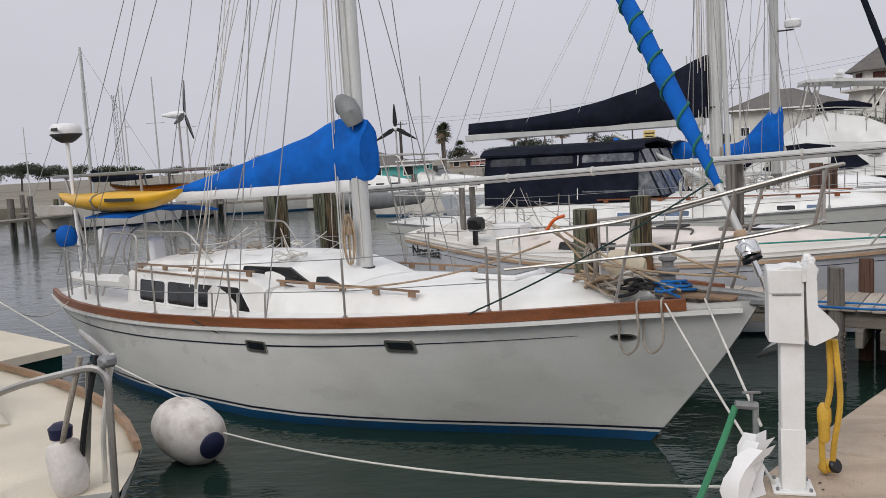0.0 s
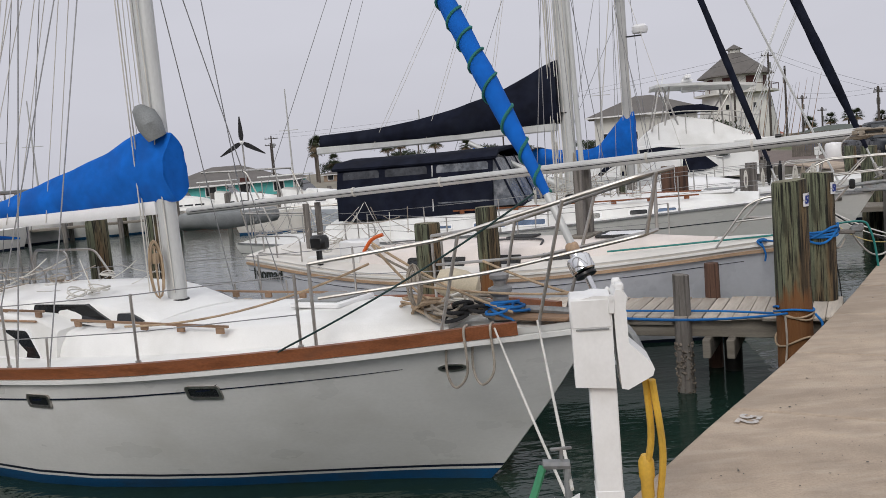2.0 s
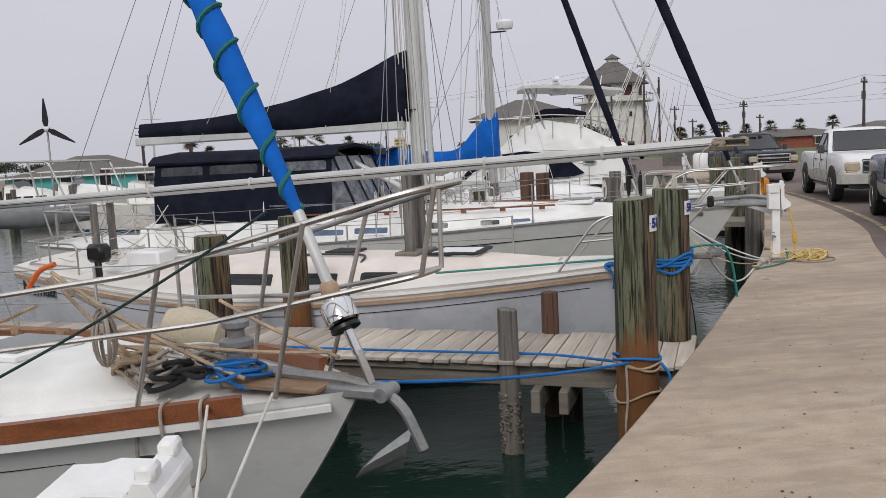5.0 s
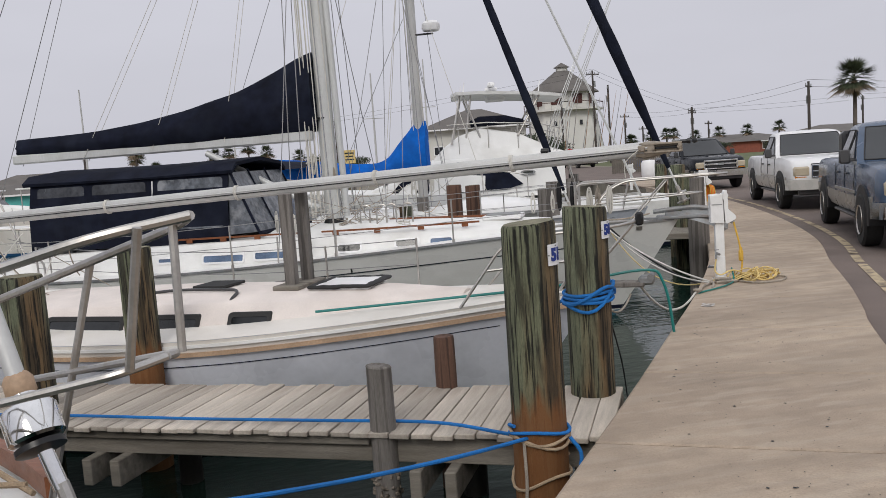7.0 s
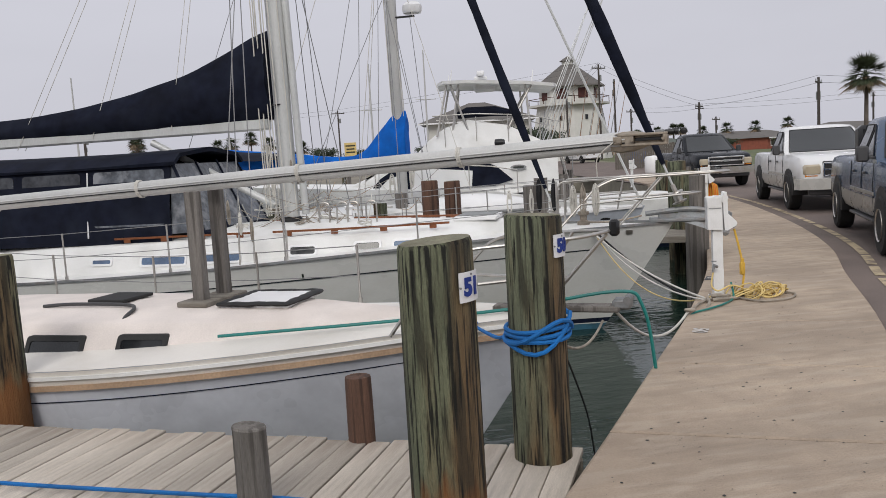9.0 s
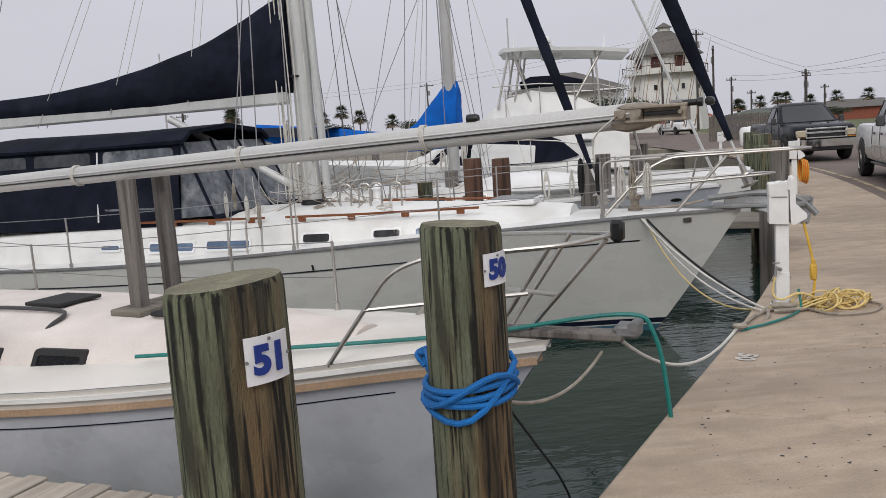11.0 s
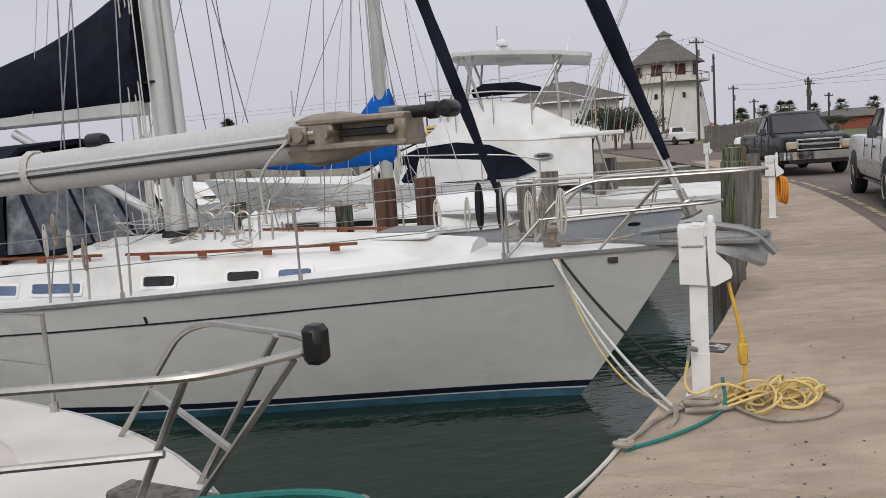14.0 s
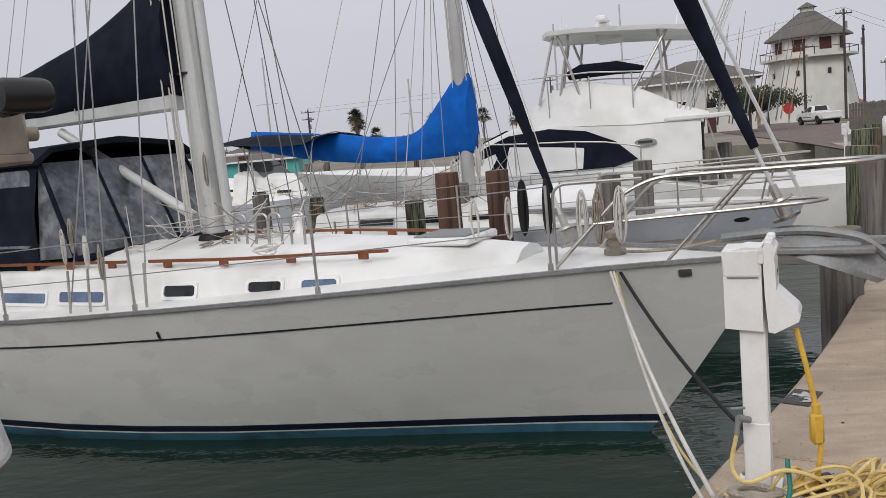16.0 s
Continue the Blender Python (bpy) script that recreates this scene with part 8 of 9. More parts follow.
# ---- trucks ----
def truck(name, label, m, paint, lower=None, tall=1.86, grille="bars", group="trucks parked along the road"):
    """A crew-cab pickup: x forward, y to its left, z from the ground."""
    T = thing(name, label, "pickup truck", m, group)
    st = [(-2.95, 0.90, 0.62, 1.16), (-2.85, 0.97, 0.50, 1.22), (-1.5, 0.99, 0.46, 1.23), (-0.62, 0.99, 0.44, 1.23), (0.3, 0.99, 0.44, 1.22), (1.15, 0.985, 0.44, 1.235), (1.9, 0.98, 0.46, 1.225), (2.45, 0.965, 0.5, 1.18), (2.72, 0.94, 0.52, 1.12), (2.84, 0.90, 0.55, 1.04), (2.88, 0.84, 0.6, 0.96)]

    def section(w, a, b):
        return [(w * 0.9, a), (w, a + 0.12), (w * 1.0, (a + b) / 2 + 0.05), (w * 0.985, b - 0.1), (w * 0.94, b - 0.015), (w * 0.86, b + 0.012)]

    rows = [[Vector((x, y, z)) for y, z in section(w, a, b)] + [Vector((x, -y, z)) for y, z in section(w, a, b)[::-1]] for x, w, a, b in st]
    part("body", Geo().loft(rows, wrap=True, caps=True), paint, T, smooth=38)
    if lower:
        for sg in (1, -1):
            part("lower_panel", Geo().loft([[Vector((x, sg * (w + 0.004) * 0.95, a)), Vector((x, sg * (w + 0.006), a + 0.12)), Vector((x, sg * (w + 0.006), a + 0.28))] for x, w, a, b in st[1:8]]), lower, T)
    # cab with a rounded roof, curved windscreen and leaning sides
    up_ = (tall - 1.94)
    lev = [1.19, 1.30, 1.50, 1.70, 1.84, 1.90, 1.935, 1.945]
    cw = curve(lev, [0.945, 0.93, 0.865, 0.80, 0.755, 0.70, 0.56, 0.40])
    cf = curve(lev, [1.36, 1.22, 0.93, 0.66, 0.48, 0.37, 0.18, 0.0])
    cr = curve(lev, [-0.70, -0.69, -0.65, -0.60, -0.56, -0.49, -0.32, -0.15])

    def front(z, t, out=0.0):
        return Vector((cf(z) - 0.17 * abs(t) ** 3 + out, cw(z) * t, z + up_ * max(0, z - 1.3) / 0.64))

    rows = []
    for z in lev:
        row = [front(z, t) for t in np.linspace(1, -1, 15)]
        row += [Vector((cr(z) + 0.09 * abs(t) ** 4, cw(z) * t, z + up_ * max(0, z - 1.3) / 0.64)) for t in np.linspace(-1, 1, 9)]
        rows.append(row)
    part("cab", Geo().loft(rows, wrap=True, caps=True), paint, T, smooth=50)
    zz = np.linspace(1.275, 1.835, 7)
    ws = part("windscreen", Geo().loft([[front(z, t, 0.008) for t in np.linspace(0.875, -0.875, 13)] for z in zz]), TRUCKGLASS, T)
    rim = [front(1.27, t, 0.010) for t in np.linspace(0.89, -0.89, 13)] + [front(z, -0.89, 0.010) for z in zz] + [front(1.842, t, 0.010) for t in np.linspace(-0.89, 0.89, 13)] + [front(z, 0.89, 0.010) for z in zz[::-1]]
    part("windscreen_seal", Geo().tube(rim, 0.011, 5, closed=True), RUBBER, ws)
    part("rear_window", Geo().loft([[Vector((cr(z) - 0.008, cw(z) * t, z)) for t in np.linspace(0.7, -0.7, 5)] for z in (1.35, 1.6, 1.8)]), TRUCKGLASS, T)
    for sg in (1, -1):
        def flank(x, z, out=0.007):
            return Vector((x, sg * (cw(z) + out), z + up_ * max(0, z - 1.3) / 0.64))

        for nm_, fa, fb in (("side_window", lambda z: cf(z) - 0.30, lambda z: 0.27), ("side_window", lambda z: 0.17, lambda z: cr(z) + 0.17)):
            zs = np.linspace(1.29, 1.80, 6)
            sw = part(nm_, Geo().loft([[flank(fa(z) + (fb(z) - fa(z)) * u, z) for u in (0, 0.5, 1)] for z in zs]), TRUCKGLASS, T)
            edge = [flank(fa(z), z, 0.009) for z in zs] + [flank(fb(z), z, 0.009) for z in zs[::-1]]
            part("window_seal", Geo().tube(edge, 0.010, 5, closed=True), RUBBER, sw)
    for sg in (1, -1):
        for x in (-0.62, 0.28, 1.16):
            part("door_seam", Geo().tube([(x, 0.975 * sg, 1.2), (x, 0.996 * sg, 0.9), (x, 0.985 * sg, 0.52)], 0.006, 5), RUBBER, T)
        for x in (-0.35, 0.5):
            part("door_handle", Geo().box((x, 0.995 * sg, 1.05), (0.16, 0.03, 0.035), 0.008), GREYTRIM, T)
        part("wing_mirror", Geo().box((0.98, 1.09 * sg, 1.33), (0.09, 0.16, 0.22), 0.03).box((0.98, 0.99 * sg, 1.27), (0.05, 0.15, 0.04), 0.01), GREYTRIM, T)
        part("side_trim", Geo().box((0.3, 0.995 * sg, 0.78), (1.9, 0.014, 0.05), 0.004), GREYTRIM if not lower else lower, T)
        part("head_lamp", Geo().box((2.80, 0.72 * sg, 0.90), (0.2, 0.36, 0.23), 0.04), LENS, T)
        part("turn_lamp", Geo().box((2.79, 0.74 * sg, 0.775), (0.18, 0.26, 0.05), 0.02), AMBER, T)
        part("running_board", Geo().box((0.3, 0.93 * sg, 0.40), (1.9, 0.16, 0.04), 0.012), GREYTRIM, T)
        part("tail_lamp", Geo().box((-2.9, 0.84 * sg, 1.0), (0.06, 0.13, 0.3), 0.02), REDP, T)
        for x in (1.80, -1.95):
            arch = [Vector((x + 0.52 * math.cos(t), 0.988 * sg, 0.40 + 0.52 * math.sin(t))) for t in np.linspace(-0.1, math.pi + 0.1, 17)]
            arch2 = [Vector((p.x, 1.004 * sg, p.z)) for p in arch]
            part("wheel_arch", Geo().prism([Vector((p.x, 0.55 * sg, p.z)) for p in arch], arch2), RUBBER, T, smooth=0)
            w = part("wheel", Geo().lathe([(0.20, -0.13), (0.36, -0.13), (0.395, -0.10), (0.40, 0.0), (0.395, 0.10), (0.36, 0.13), (0.20, 0.13)], 28, Matrix.Translation((x, 0.90 * sg, 0.40)) @ pose(0, 0, 0, 90, 0, 0)), TYRE, T)
            part("rim", Geo().lathe([(0.0, -0.06), (0.06, -0.07), (0.08, -0.04), (0.17, -0.05), (0.205, -0.11), (0.22, -0.12), (0.22, 0.12), (0.205, 0.11), (0.17, 0.05), (0.08, 0.04), (0.06, 0.07), (0.0, 0.06)], 24, Matrix.Translation((x, 0.925 * sg, 0.40)) @ pose(0, 0, 0, 90, 0, 0)), STEEL, w)
            for k in range(5):
                a = 2 * math.pi * k / 5
                part("spoke_gap", Geo().cyl((x + 0.12 * math.cos(a), 0.985 * sg, 0.40 + 0.12 * math.sin(a)), (x + 0.12 * math.cos(a), 0.992 * sg, 0.40 + 0.12 * math.sin(a)), 0.03, n=8), RUBBER, w)
    part("grille", Geo().box((2.84, 0, 0.91), (0.13, 1.04, 0.33), 0.03), RUBBER, T)
    if grille == "bars":
        part("grille_frame", Geo().box((2.90, 0, 1.03), (0.05, 1.02, 0.04), 0.01).box((2.90, 0, 0.77), (0.05, 1.02, 0.04), 0.01).box((2.90, 0.5, 0.9), (0.05, 0.04, 0.28), 0.01).box((2.90, -0.5, 0.9), (0.05, 0.04, 0.28), 0.01).box((2.9, 0, 0.9), (0.05, 0.05, 0.28), 0.01).box((2.9, 0, 0.9), (0.05, 1.0, 0.035), 0.01), CHROME, T)
    else:
        part("grille_frame", Geo().box((2.90, 0, 1.055), (0.06, 1.25, 0.05), 0.012).box((2.91, 0, 0.93), (0.05, 1.22, 0.06), 0.012).box((2.90, 0, 0.77), (0.06, 1.25, 0.05), 0.012).box((2.90, 0.6, 0.91), (0.06, 0.05, 0.3), 0.012).box((2.90, -0.6, 0.91), (0.06, 0.05, 0.3), 0.012), CHROME, T)
        part("badge", Geo().box((2.94, 0, 0.93), (0.02, 0.2, 0.08), 0.02), GREYP, T)
        part("bumper_intake", Geo().box((3.02, 0, 0.55), (0.02, 1.0, 0.09), 0.01), RUBBER, T)
        part("hood_scoop", Geo().box((1.95, 0, 1.20), (0.55, 0.62, 0.07), 0.03), paint, T)
        part("scoop_vent", Geo().box((2.235, 0, 1.21), (0.02, 0.46, 0.03), 0.004), CHROME, T)
    part("front_bumper", Geo().sweep([(2.70, 0.99, 0.61), (2.86, 0.93, 0.61), (2.97, 0.7, 0.61), (3.0, 0, 0.61), (2.97, -0.7, 0.61), (2.86, -0.93, 0.61), (2.70, -0.99, 0.61)], [(-0.07, -0.12), (0.02, -0.11), (0.05, -0.04), (0.05, 0.06), (0.02, 0.11), (-0.07, 0.11)]), CHROME if paint != TRUCKW else TRUCKS, T)
    part("bumper_slot", Geo().box((3.045, 0, 0.55), (0.012, 0.7, 0.06), 0.004), RUBBER, T)
    part("air_dam", Geo().box((2.85, 0, 0.44), (0.16, 1.6, 0.14), 0.03), GREYTRIM, T)
    part("number_plate", Geo().box((3.03, 0.0, 0.6), (0.01, 0.3, 0.14), 0.004), SIGNW, T)
    part("rear_bumper", Geo().box((-3.0, 0, 0.58), (0.16, 1.8, 0.16), 0.04), CHROME, T)
    part("bed_floor", Geo().box((-1.78, 0, 1.232), (2.1, 1.5, 0.016), 0.002), GREYTRIM, T)
    part("chassis", Geo().box((0, 0, 0.42), (5.2, 1.2, 0.16), 0.02), RUBBER, T)
    part("wiper", Geo().tube([(1.16, 0.55, 1.25), (1.0, 0.05, 1.38)], 0.01, 5).tube([(1.16, -0.15, 1.25), (1.0, -0.65, 1.38)], 0.01, 5), RUBBER, T)
    return T


def truck_at(wx, wy, az):
    """The pose of a truck whose dockside front wheel stands at a point."""
    c = Vector((wx, wy, 0)) - Euler((0, 0, radians(az))).to_matrix() @ Vector((1.80, -0.98, 0))
    return pose(c.x, c.y, -0.045, 0, 0, az)


truck("pickup_truck", "slate blue older pickup truck parked beside the dock", truck_at(12.17, 13.47, -120.6), TRUCKB, TRUCKG)
truck("pickup_truck", "white crew-cab pickup truck parked beside the dock", truck_at(15.84, 20.49, -114.9), TRUCKW, TRUCKS)
truck("pickup_truck", "charcoal pickup truck with wide chrome grille", truck_at(19.5, 31.2, -104), TRUCKK, None, 1.92, "wide")
truck("pickup_truck", "white pickup truck parked by the fence", pose(40.5, 91, -0.09, 0, 0, 92), TRUCKW, group="")
lump = solid("bed_box", Geo().box((0, 0, 0.25), (0.4, 0.5, 0.5), 0.06), BLACKP, "black box standing in a truck bed", "box", m=truck_at(12.17, 13.47, -120.6) @ pose(-0.95, -0.6, 1.24))


# ---- beyond the basin ----
def leafy(n, rx, ry, rz, size, seed, hole=0.3):
    """Many small leaf cards in uneven clumps."""
    rnd = random.Random(seed)
    g = Geo()
    clumps = [(rnd.uniform(-1, 1) * 0.62, rnd.uniform(-1, 1) * 0.62, rnd.uniform(-0.8, 1) * 0.6, rnd.uniform(0.3, 0.55)) for _ in range(22)]
    for i in range(n):
        cx, cy, cz, cr = clumps[i % len(clumps)]
        d = Vector((rnd.gauss(0, 1), rnd.gauss(0, 1), rnd.gauss(0, 1))).normalized() * cr * rnd.uniform(0.25, 1.05)
        p = Vector(((cx + d.x) * rx, (cy + d.y) * ry, (cz + d.z) * rz))
        s_ = size * rnd.uniform(0.6, 1.4)
        m = Matrix.Translation(p) @ Euler((rnd.uniform(0, 6), rnd.uniform(0, 6), rnd.uniform(0, 6))).to_matrix().to_4x4()
        g.add([m @ Vector(q) for q in ((-s_, 0, 0), (0, -s_ * 0.45, 0.1 * s_), (s_, 0, 0), (0, s_ * 0.45, 0.1 * s_))], [(0, 1, 2, 3)])
    return g


TREES = {}


def tree(x, y, h, r, seed, label="dark leafy tree on the far shore", n=2400, group="trees on the far shore"):
    key = (seed % 3, round(h / r, 0))
    if key not in TREES:
        tg = Geo().tube([(0, 0, 0), (0.02, 0.01, 0.35), (0, 0.02, 0.62)], [0.035, 0.028, 0.015], 8)
        for k in range(5):
            a = k * 1.3
            tg.tube([(0, 0.01, 0.35 + 0.04 * k), (0.12 * math.cos(a), 0.12 * math.sin(a), 0.6 + 0.03 * k)], [0.014, 0.006], 6)
        cg = leafy(n, r / h * 0.95, r / h * 0.95, 0.36, 0.034, seed)
        cg.v = [(a, b, c_ + 0.62) for a, b, c_ in cg.v]
        TREES[key] = (tg.mesh("trunk"), cg.mesh("crown", 0))
    t = thing("tree", label, "tree", pose(x, y, -0.09, 0, 0, seed * 47 % 360) @ Matrix.Scale(h, 4), group)
    part("trunk", TREES[key][0], BARK, t)
    part("crown", TREES[key][1], LEAF, t)


PALMS = {}


def palm(x, y, h, seed, crown=1.7, skirt=True, label="tall fan palm with a ragged crown", group="palms beyond the harbour"):
    k_ = (seed % 3, round(crown, 1), round(h, 0), skirt)
    if k_ not in PALMS:
        rnd = random.Random(seed)
        tg = Geo().tube([(0, 0, 0), (0.05, 0.02, h * 0.4), (0.02, 0.05, h * 0.8), (0, 0, h)], [0.22, 0.17, 0.15, 0.17], 10)
        g, gd = Geo(), Geo()
        for i in range(105):
            a, e = rnd.uniform(0, 6.283), rnd.uniform(-0.6, 1.35)
            L = crown * rnd.uniform(0.7, 1.05)
            tgt = gd if e < -0.25 else g
            d = Vector((math.cos(a) * math.cos(e), math.sin(a) * math.cos(e), math.sin(e)))
            side = Vector((-math.sin(a), math.cos(a), 0))
            c0 = Vector((0, 0, h))
            tip = c0 + d * L * 0.5
            for j in range(9):
                u = (j - 4) / 4
                q = tip + (d * (0.55 - 0.18 * u * u) + side * u * 0.42) * L - Vector((0, 0, L * 0.12 * (1 + abs(u))))
                w = side * 0.10 * L
                tgt.add([tip - w * 0.5, tip + w * 0.5, q], [(0, 1, 2)])
            tgt.add([c0 - side * 0.02, c0 + side * 0.02, tip], [(0, 1, 2)])
        if skirt:
            for i in range(60):
                a = rnd.uniform(0, 6.283)
                L = rnd.uniform(0.5, 1.1)
                r0 = 0.17
                c0 = Vector((r0 * math.cos(a), r0 * math.sin(a), h - rnd.uniform(0, 0.6)))
                gd.add([c0 + Vector((-math.sin(a) * 0.08, math.cos(a) * 0.08, 0)), c0 - Vector((-math.sin(a) * 0.08, math.cos(a) * 0.08, 0)), c0 + Vector((math.cos(a) * 0.4, math.sin(a) * 0.4, -L))], [(0, 1, 2)])
        PALMS[k_] = (tg.mesh("trunk"), g.mesh("fronds", 0), gd.mesh("dead_fronds", 0))
    t = thing("palm_tree", label, "palm tree", pose(x, y, -0.09, 0, 0, seed * 61 % 360), group)
    for nm, me, mt in zip(("trunk", "crown", "dead_skirt"), PALMS[k_], (BARK, PALMLEAF, PALMDEAD)):
        part(nm, me, mt, t)


def house(x, y, az, w, d, h, roof_h, wall, roof, label, hip=False, eave=0.5, wins=3, base=-0.09):
    """A house with walls, a pitched or hipped roof, windows and a door."""
    Hs = thing("house", label, "house", pose(x, y, base, 0, 0, az))
    part("wall", Geo().box((0, 0, h / 2), (w, d, h), 0), wall, Hs, smooth=0)
    W, Dp = w / 2 + eave, d / 2 + eave
    if hip:
        rx = max(0.3, W - Dp)
        g = Geo().add([(-W, -Dp, h), (W, -Dp, h), (W, Dp, h), (-W, Dp, h), (-rx, 0, h + roof_h), (rx, 0, h + roof_h)], [(0, 1, 5, 4), (2, 3, 4, 5), (1, 2, 5), (3, 0, 4), (0, 3, 2, 1)])
    else:
        g = Geo().add([(-W, -Dp, h - 0.1), (W, -Dp, h - 0.1), (W, Dp, h - 0.1), (-W, Dp, h - 0.1), (-W, 0, h + roof_h), (W, 0, h + roof_h)], [(0, 1, 5, 4), (2, 3, 4, 5), (0, 3, 2, 1), (0, 4, 3), (1, 2, 5)])
    part("roof", g, roof, Hs, smooth=0)
    part("fascia", Geo().box((0, -Dp + 0.02, h - 0.08), (2 * W, 0.06, 0.16), 0), PLASTICW, Hs, smooth=0)
    for sy in (-1, 1):
        for i in range(wins):
            xw = (i - (wins - 1) / 2) * w / wins
            wd = part("window", Geo().box((xw, sy * (d / 2 + 0.02), h * 0.55), (1.2, 0.06, 1.1), 0.01), PLASTICW, Hs)
            part("pane", Geo().box((xw, sy * (d / 2 + 0.05), h * 0.55), (1.0, 0.02, 0.9), 0), GLASSDARK, wd)
    part("door", Geo().box((w * 0.5 / wins, -d / 2 - 0.02, 1.0), (0.9, 0.06, 2.0), 0.01), SHUTTER, Hs)
    return Hs


house(-23, 169, 20, 7, 9, 1.2, 1.0, TEALWALL, SHINGLE, "turquoise gabled waterfront house", eave=0.3)
house(-36.5, 180, 8, 20, 14, 2.4, 2.6, TANWALL, SHINGLE, "wide tan house with grey hipped roof", hip=True, eave=0.8, wins=5)
house(-26, 176, 10, 9, 8, 1.4, 1.2, TEALWALL, SHINGLEG, "low turquoise house with grey roof", hip=True, wins=3)
house(-10.5, 166, 5, 8, 8, 1.4, 1.1, TANWALL, SHINGLE, "low tan house with grey roof", hip=True)
house(-6, 160, 5, 7, 6, 0.4, 0.6, REDROOF, REDROOF, "low red boat shed on the far shore", wins=2)
house(32, 103, -15, 12, 10, 5.6, 2.4, STUCCO, SHINGLE, "large building with green-grey hipped roof", hip=True, eave=1.0, wins=4)
house(-18, 92, 10, 14, 9, 1.5, 1.0, TEALWALL, SHINGLE, "long low house with grey roof on the far shore", hip=True, wins=4)
house(100, 121, 30, 26, 10, 2.2, 1.3, TANWALL, SHINGLE, "long low brown building across the road", hip=True, wins=6)
house(122, 128, 30, 18, 10, 2.6, 1.4, STUCCO, SHINGLE, "grey-roofed building across the road", hip=True, wins=4)
house(62, 150, 10, 16, 8, 1.8, 1.2, TANWALL, REDROOF, "low red-roofed building across the road", wins=4)
house(82, 118, 30, 12, 7, 1.7, 0.9, REDROOF, SHINGLE, "low brick-red building across the road", hip=True, wins=4)
house(92, 138, 25, 22, 8, 2.0, 1.1, TANWALL, SHINGLE, "long low tan building across the road", hip=True, wins=6)
house(70, 128, 20, 10, 6, 1.6, 0.9, STUCCO, SHINGLEG, "small white building across the road", hip=True, wins=3)
# lighthouse-like tower
Tw = thing("tower_building", "white octagonal tower with hipped roof, gallery and shutters", "tower", pose(52.6, 124, -0.09, 0, 0, 8))


def ngon(r, z, n=8, ph=22.5):
    return [Vector((r * math.cos(radians(ph + 360 * k / n)), r * math.sin(radians(ph + 360 * k / n)), z)) for k in range(n)]


part("tower_wall", Geo().loft([ngon(6.4, 0), ngon(5.0, 7.6), ngon(4.9, 8.2)], wrap=True, caps=True), STUCCO, Tw, smooth=0)
part("gallery", Geo().loft([ngon(6.2, 8.2), ngon(6.2, 8.5)], wrap=True, caps=True), STUCCO, Tw, smooth=0)
part("lantern_room", Geo().loft([ngon(4.5, 8.5), ngon(4.5, 11.0)], wrap=True, caps=True), STUCCO, Tw, smooth=0)
part("roof", Geo().loft([ngon(5.6, 10.9), ngon(5.5, 11.1), ngon(1.1, 14.4)], wrap=True, caps=True), SHINGLE, Tw, smooth=0)
part("cupola", Geo().loft([ngon(0.9, 14.3), ngon(0.9, 15.0)], wrap=True, caps=True), STUCCO, Tw, smooth=0)
part("cupola_roof", Geo().loft([ngon(1.3, 14.95), ngon(0.05, 15.7)], wrap=True, caps=True), SHINGLE, Tw, smooth=0)
for k in range(8):
    a = radians(45 * k)
    part("shutter", Geo().box((4.16 * math.cos(a), 4.16 * math.sin(a), 9.85), (0.12, 1.7, 1.5), 0.02, None) if False else Geo().box((0, 0, 0), (0.14, 1.6, 1.5), 0.02, pose(4.18 * math.cos(a), 4.18 * math.sin(a), 9.9, 0, 0, 45 * k)), SHUTTER, Tw)
    part("gallery_rail", Geo().tube([ngon(6.1, 9.4)[k], ngon(6.1, 9.4)[(k + 1) % 8]], 0.05, 6), SHUTTER, Tw)
    p = ngon(6.1, 8.5)[k]
    part("gallery_post", Geo().cyl(p, p + Vector((0, 0, 1.0)), 0.06, n=6), SHUTTER, Tw)
    part("small_window", Geo().box((0, 0, 0), (0.12, 0.45, 0.7), 0.02, pose(4.98 * math.cos(a), 4.98 * math.sin(a), 6.3, 0, 0, 45 * k)), GLASSDARK, Tw)
part("dark_side_panel", Geo().loft([[ngon(6.45, 0)[0], ngon(6.45, 0)[7]], [ngon(5.06, 7.6)[0], ngon(5.06, 7.6)[7]]]), SHINGLEG, Tw, smooth=0)
tree(31.3, 82.5, 4.4, 4.0, 1, "broad dark evergreen bush beside the tower")
tree(33.4, 84, 4.0, 3.2, 2, "broad dark evergreen bush beside the tower")
for i, (x, y, h, r) in enumerate(((-108, 168, 6.5, 5), (-104, 172, 6, 5), (-99, 173, 5.5, 5), (-93, 178, 5, 4.5), (-113, 164, 6, 5), (-88, 180, 4.8, 4.5), (-62, 192, 5.5, 5), (-57, 192, 5, 5), (-52, 194, 4.4, 4.4), (-118, 160, 6.5, 5), (2, 182, 5.6, 4.5), (-12.5, 170, 4.2, 3), (20, 185, 5.4, 4), (27, 180, 4.5, 3.5), (-124, 154, 6, 5), (-70, 186, 4, 4), (45, 190, 4.5, 4), (-80, 182, 4, 4), (-5, 176, 4, 3.5))):
    tree(x, y, h, r, i)
for i, (x, y, h) in enumerate(((66, 112, 1.6), (71, 110, 2.0), (78, 108, 1.7), (86, 106, 2.2), (93, 104, 3.4), (97, 102, 4.2), (101, 103, 3.6), (107, 104, 4.0), (62, 118, 1.5), (112, 101, 4.4), (75, 120, 2.0))):
    tree(x, y, h, h * 0.9, i, "dark shrub across the road", 2400, "shrubs across the road")
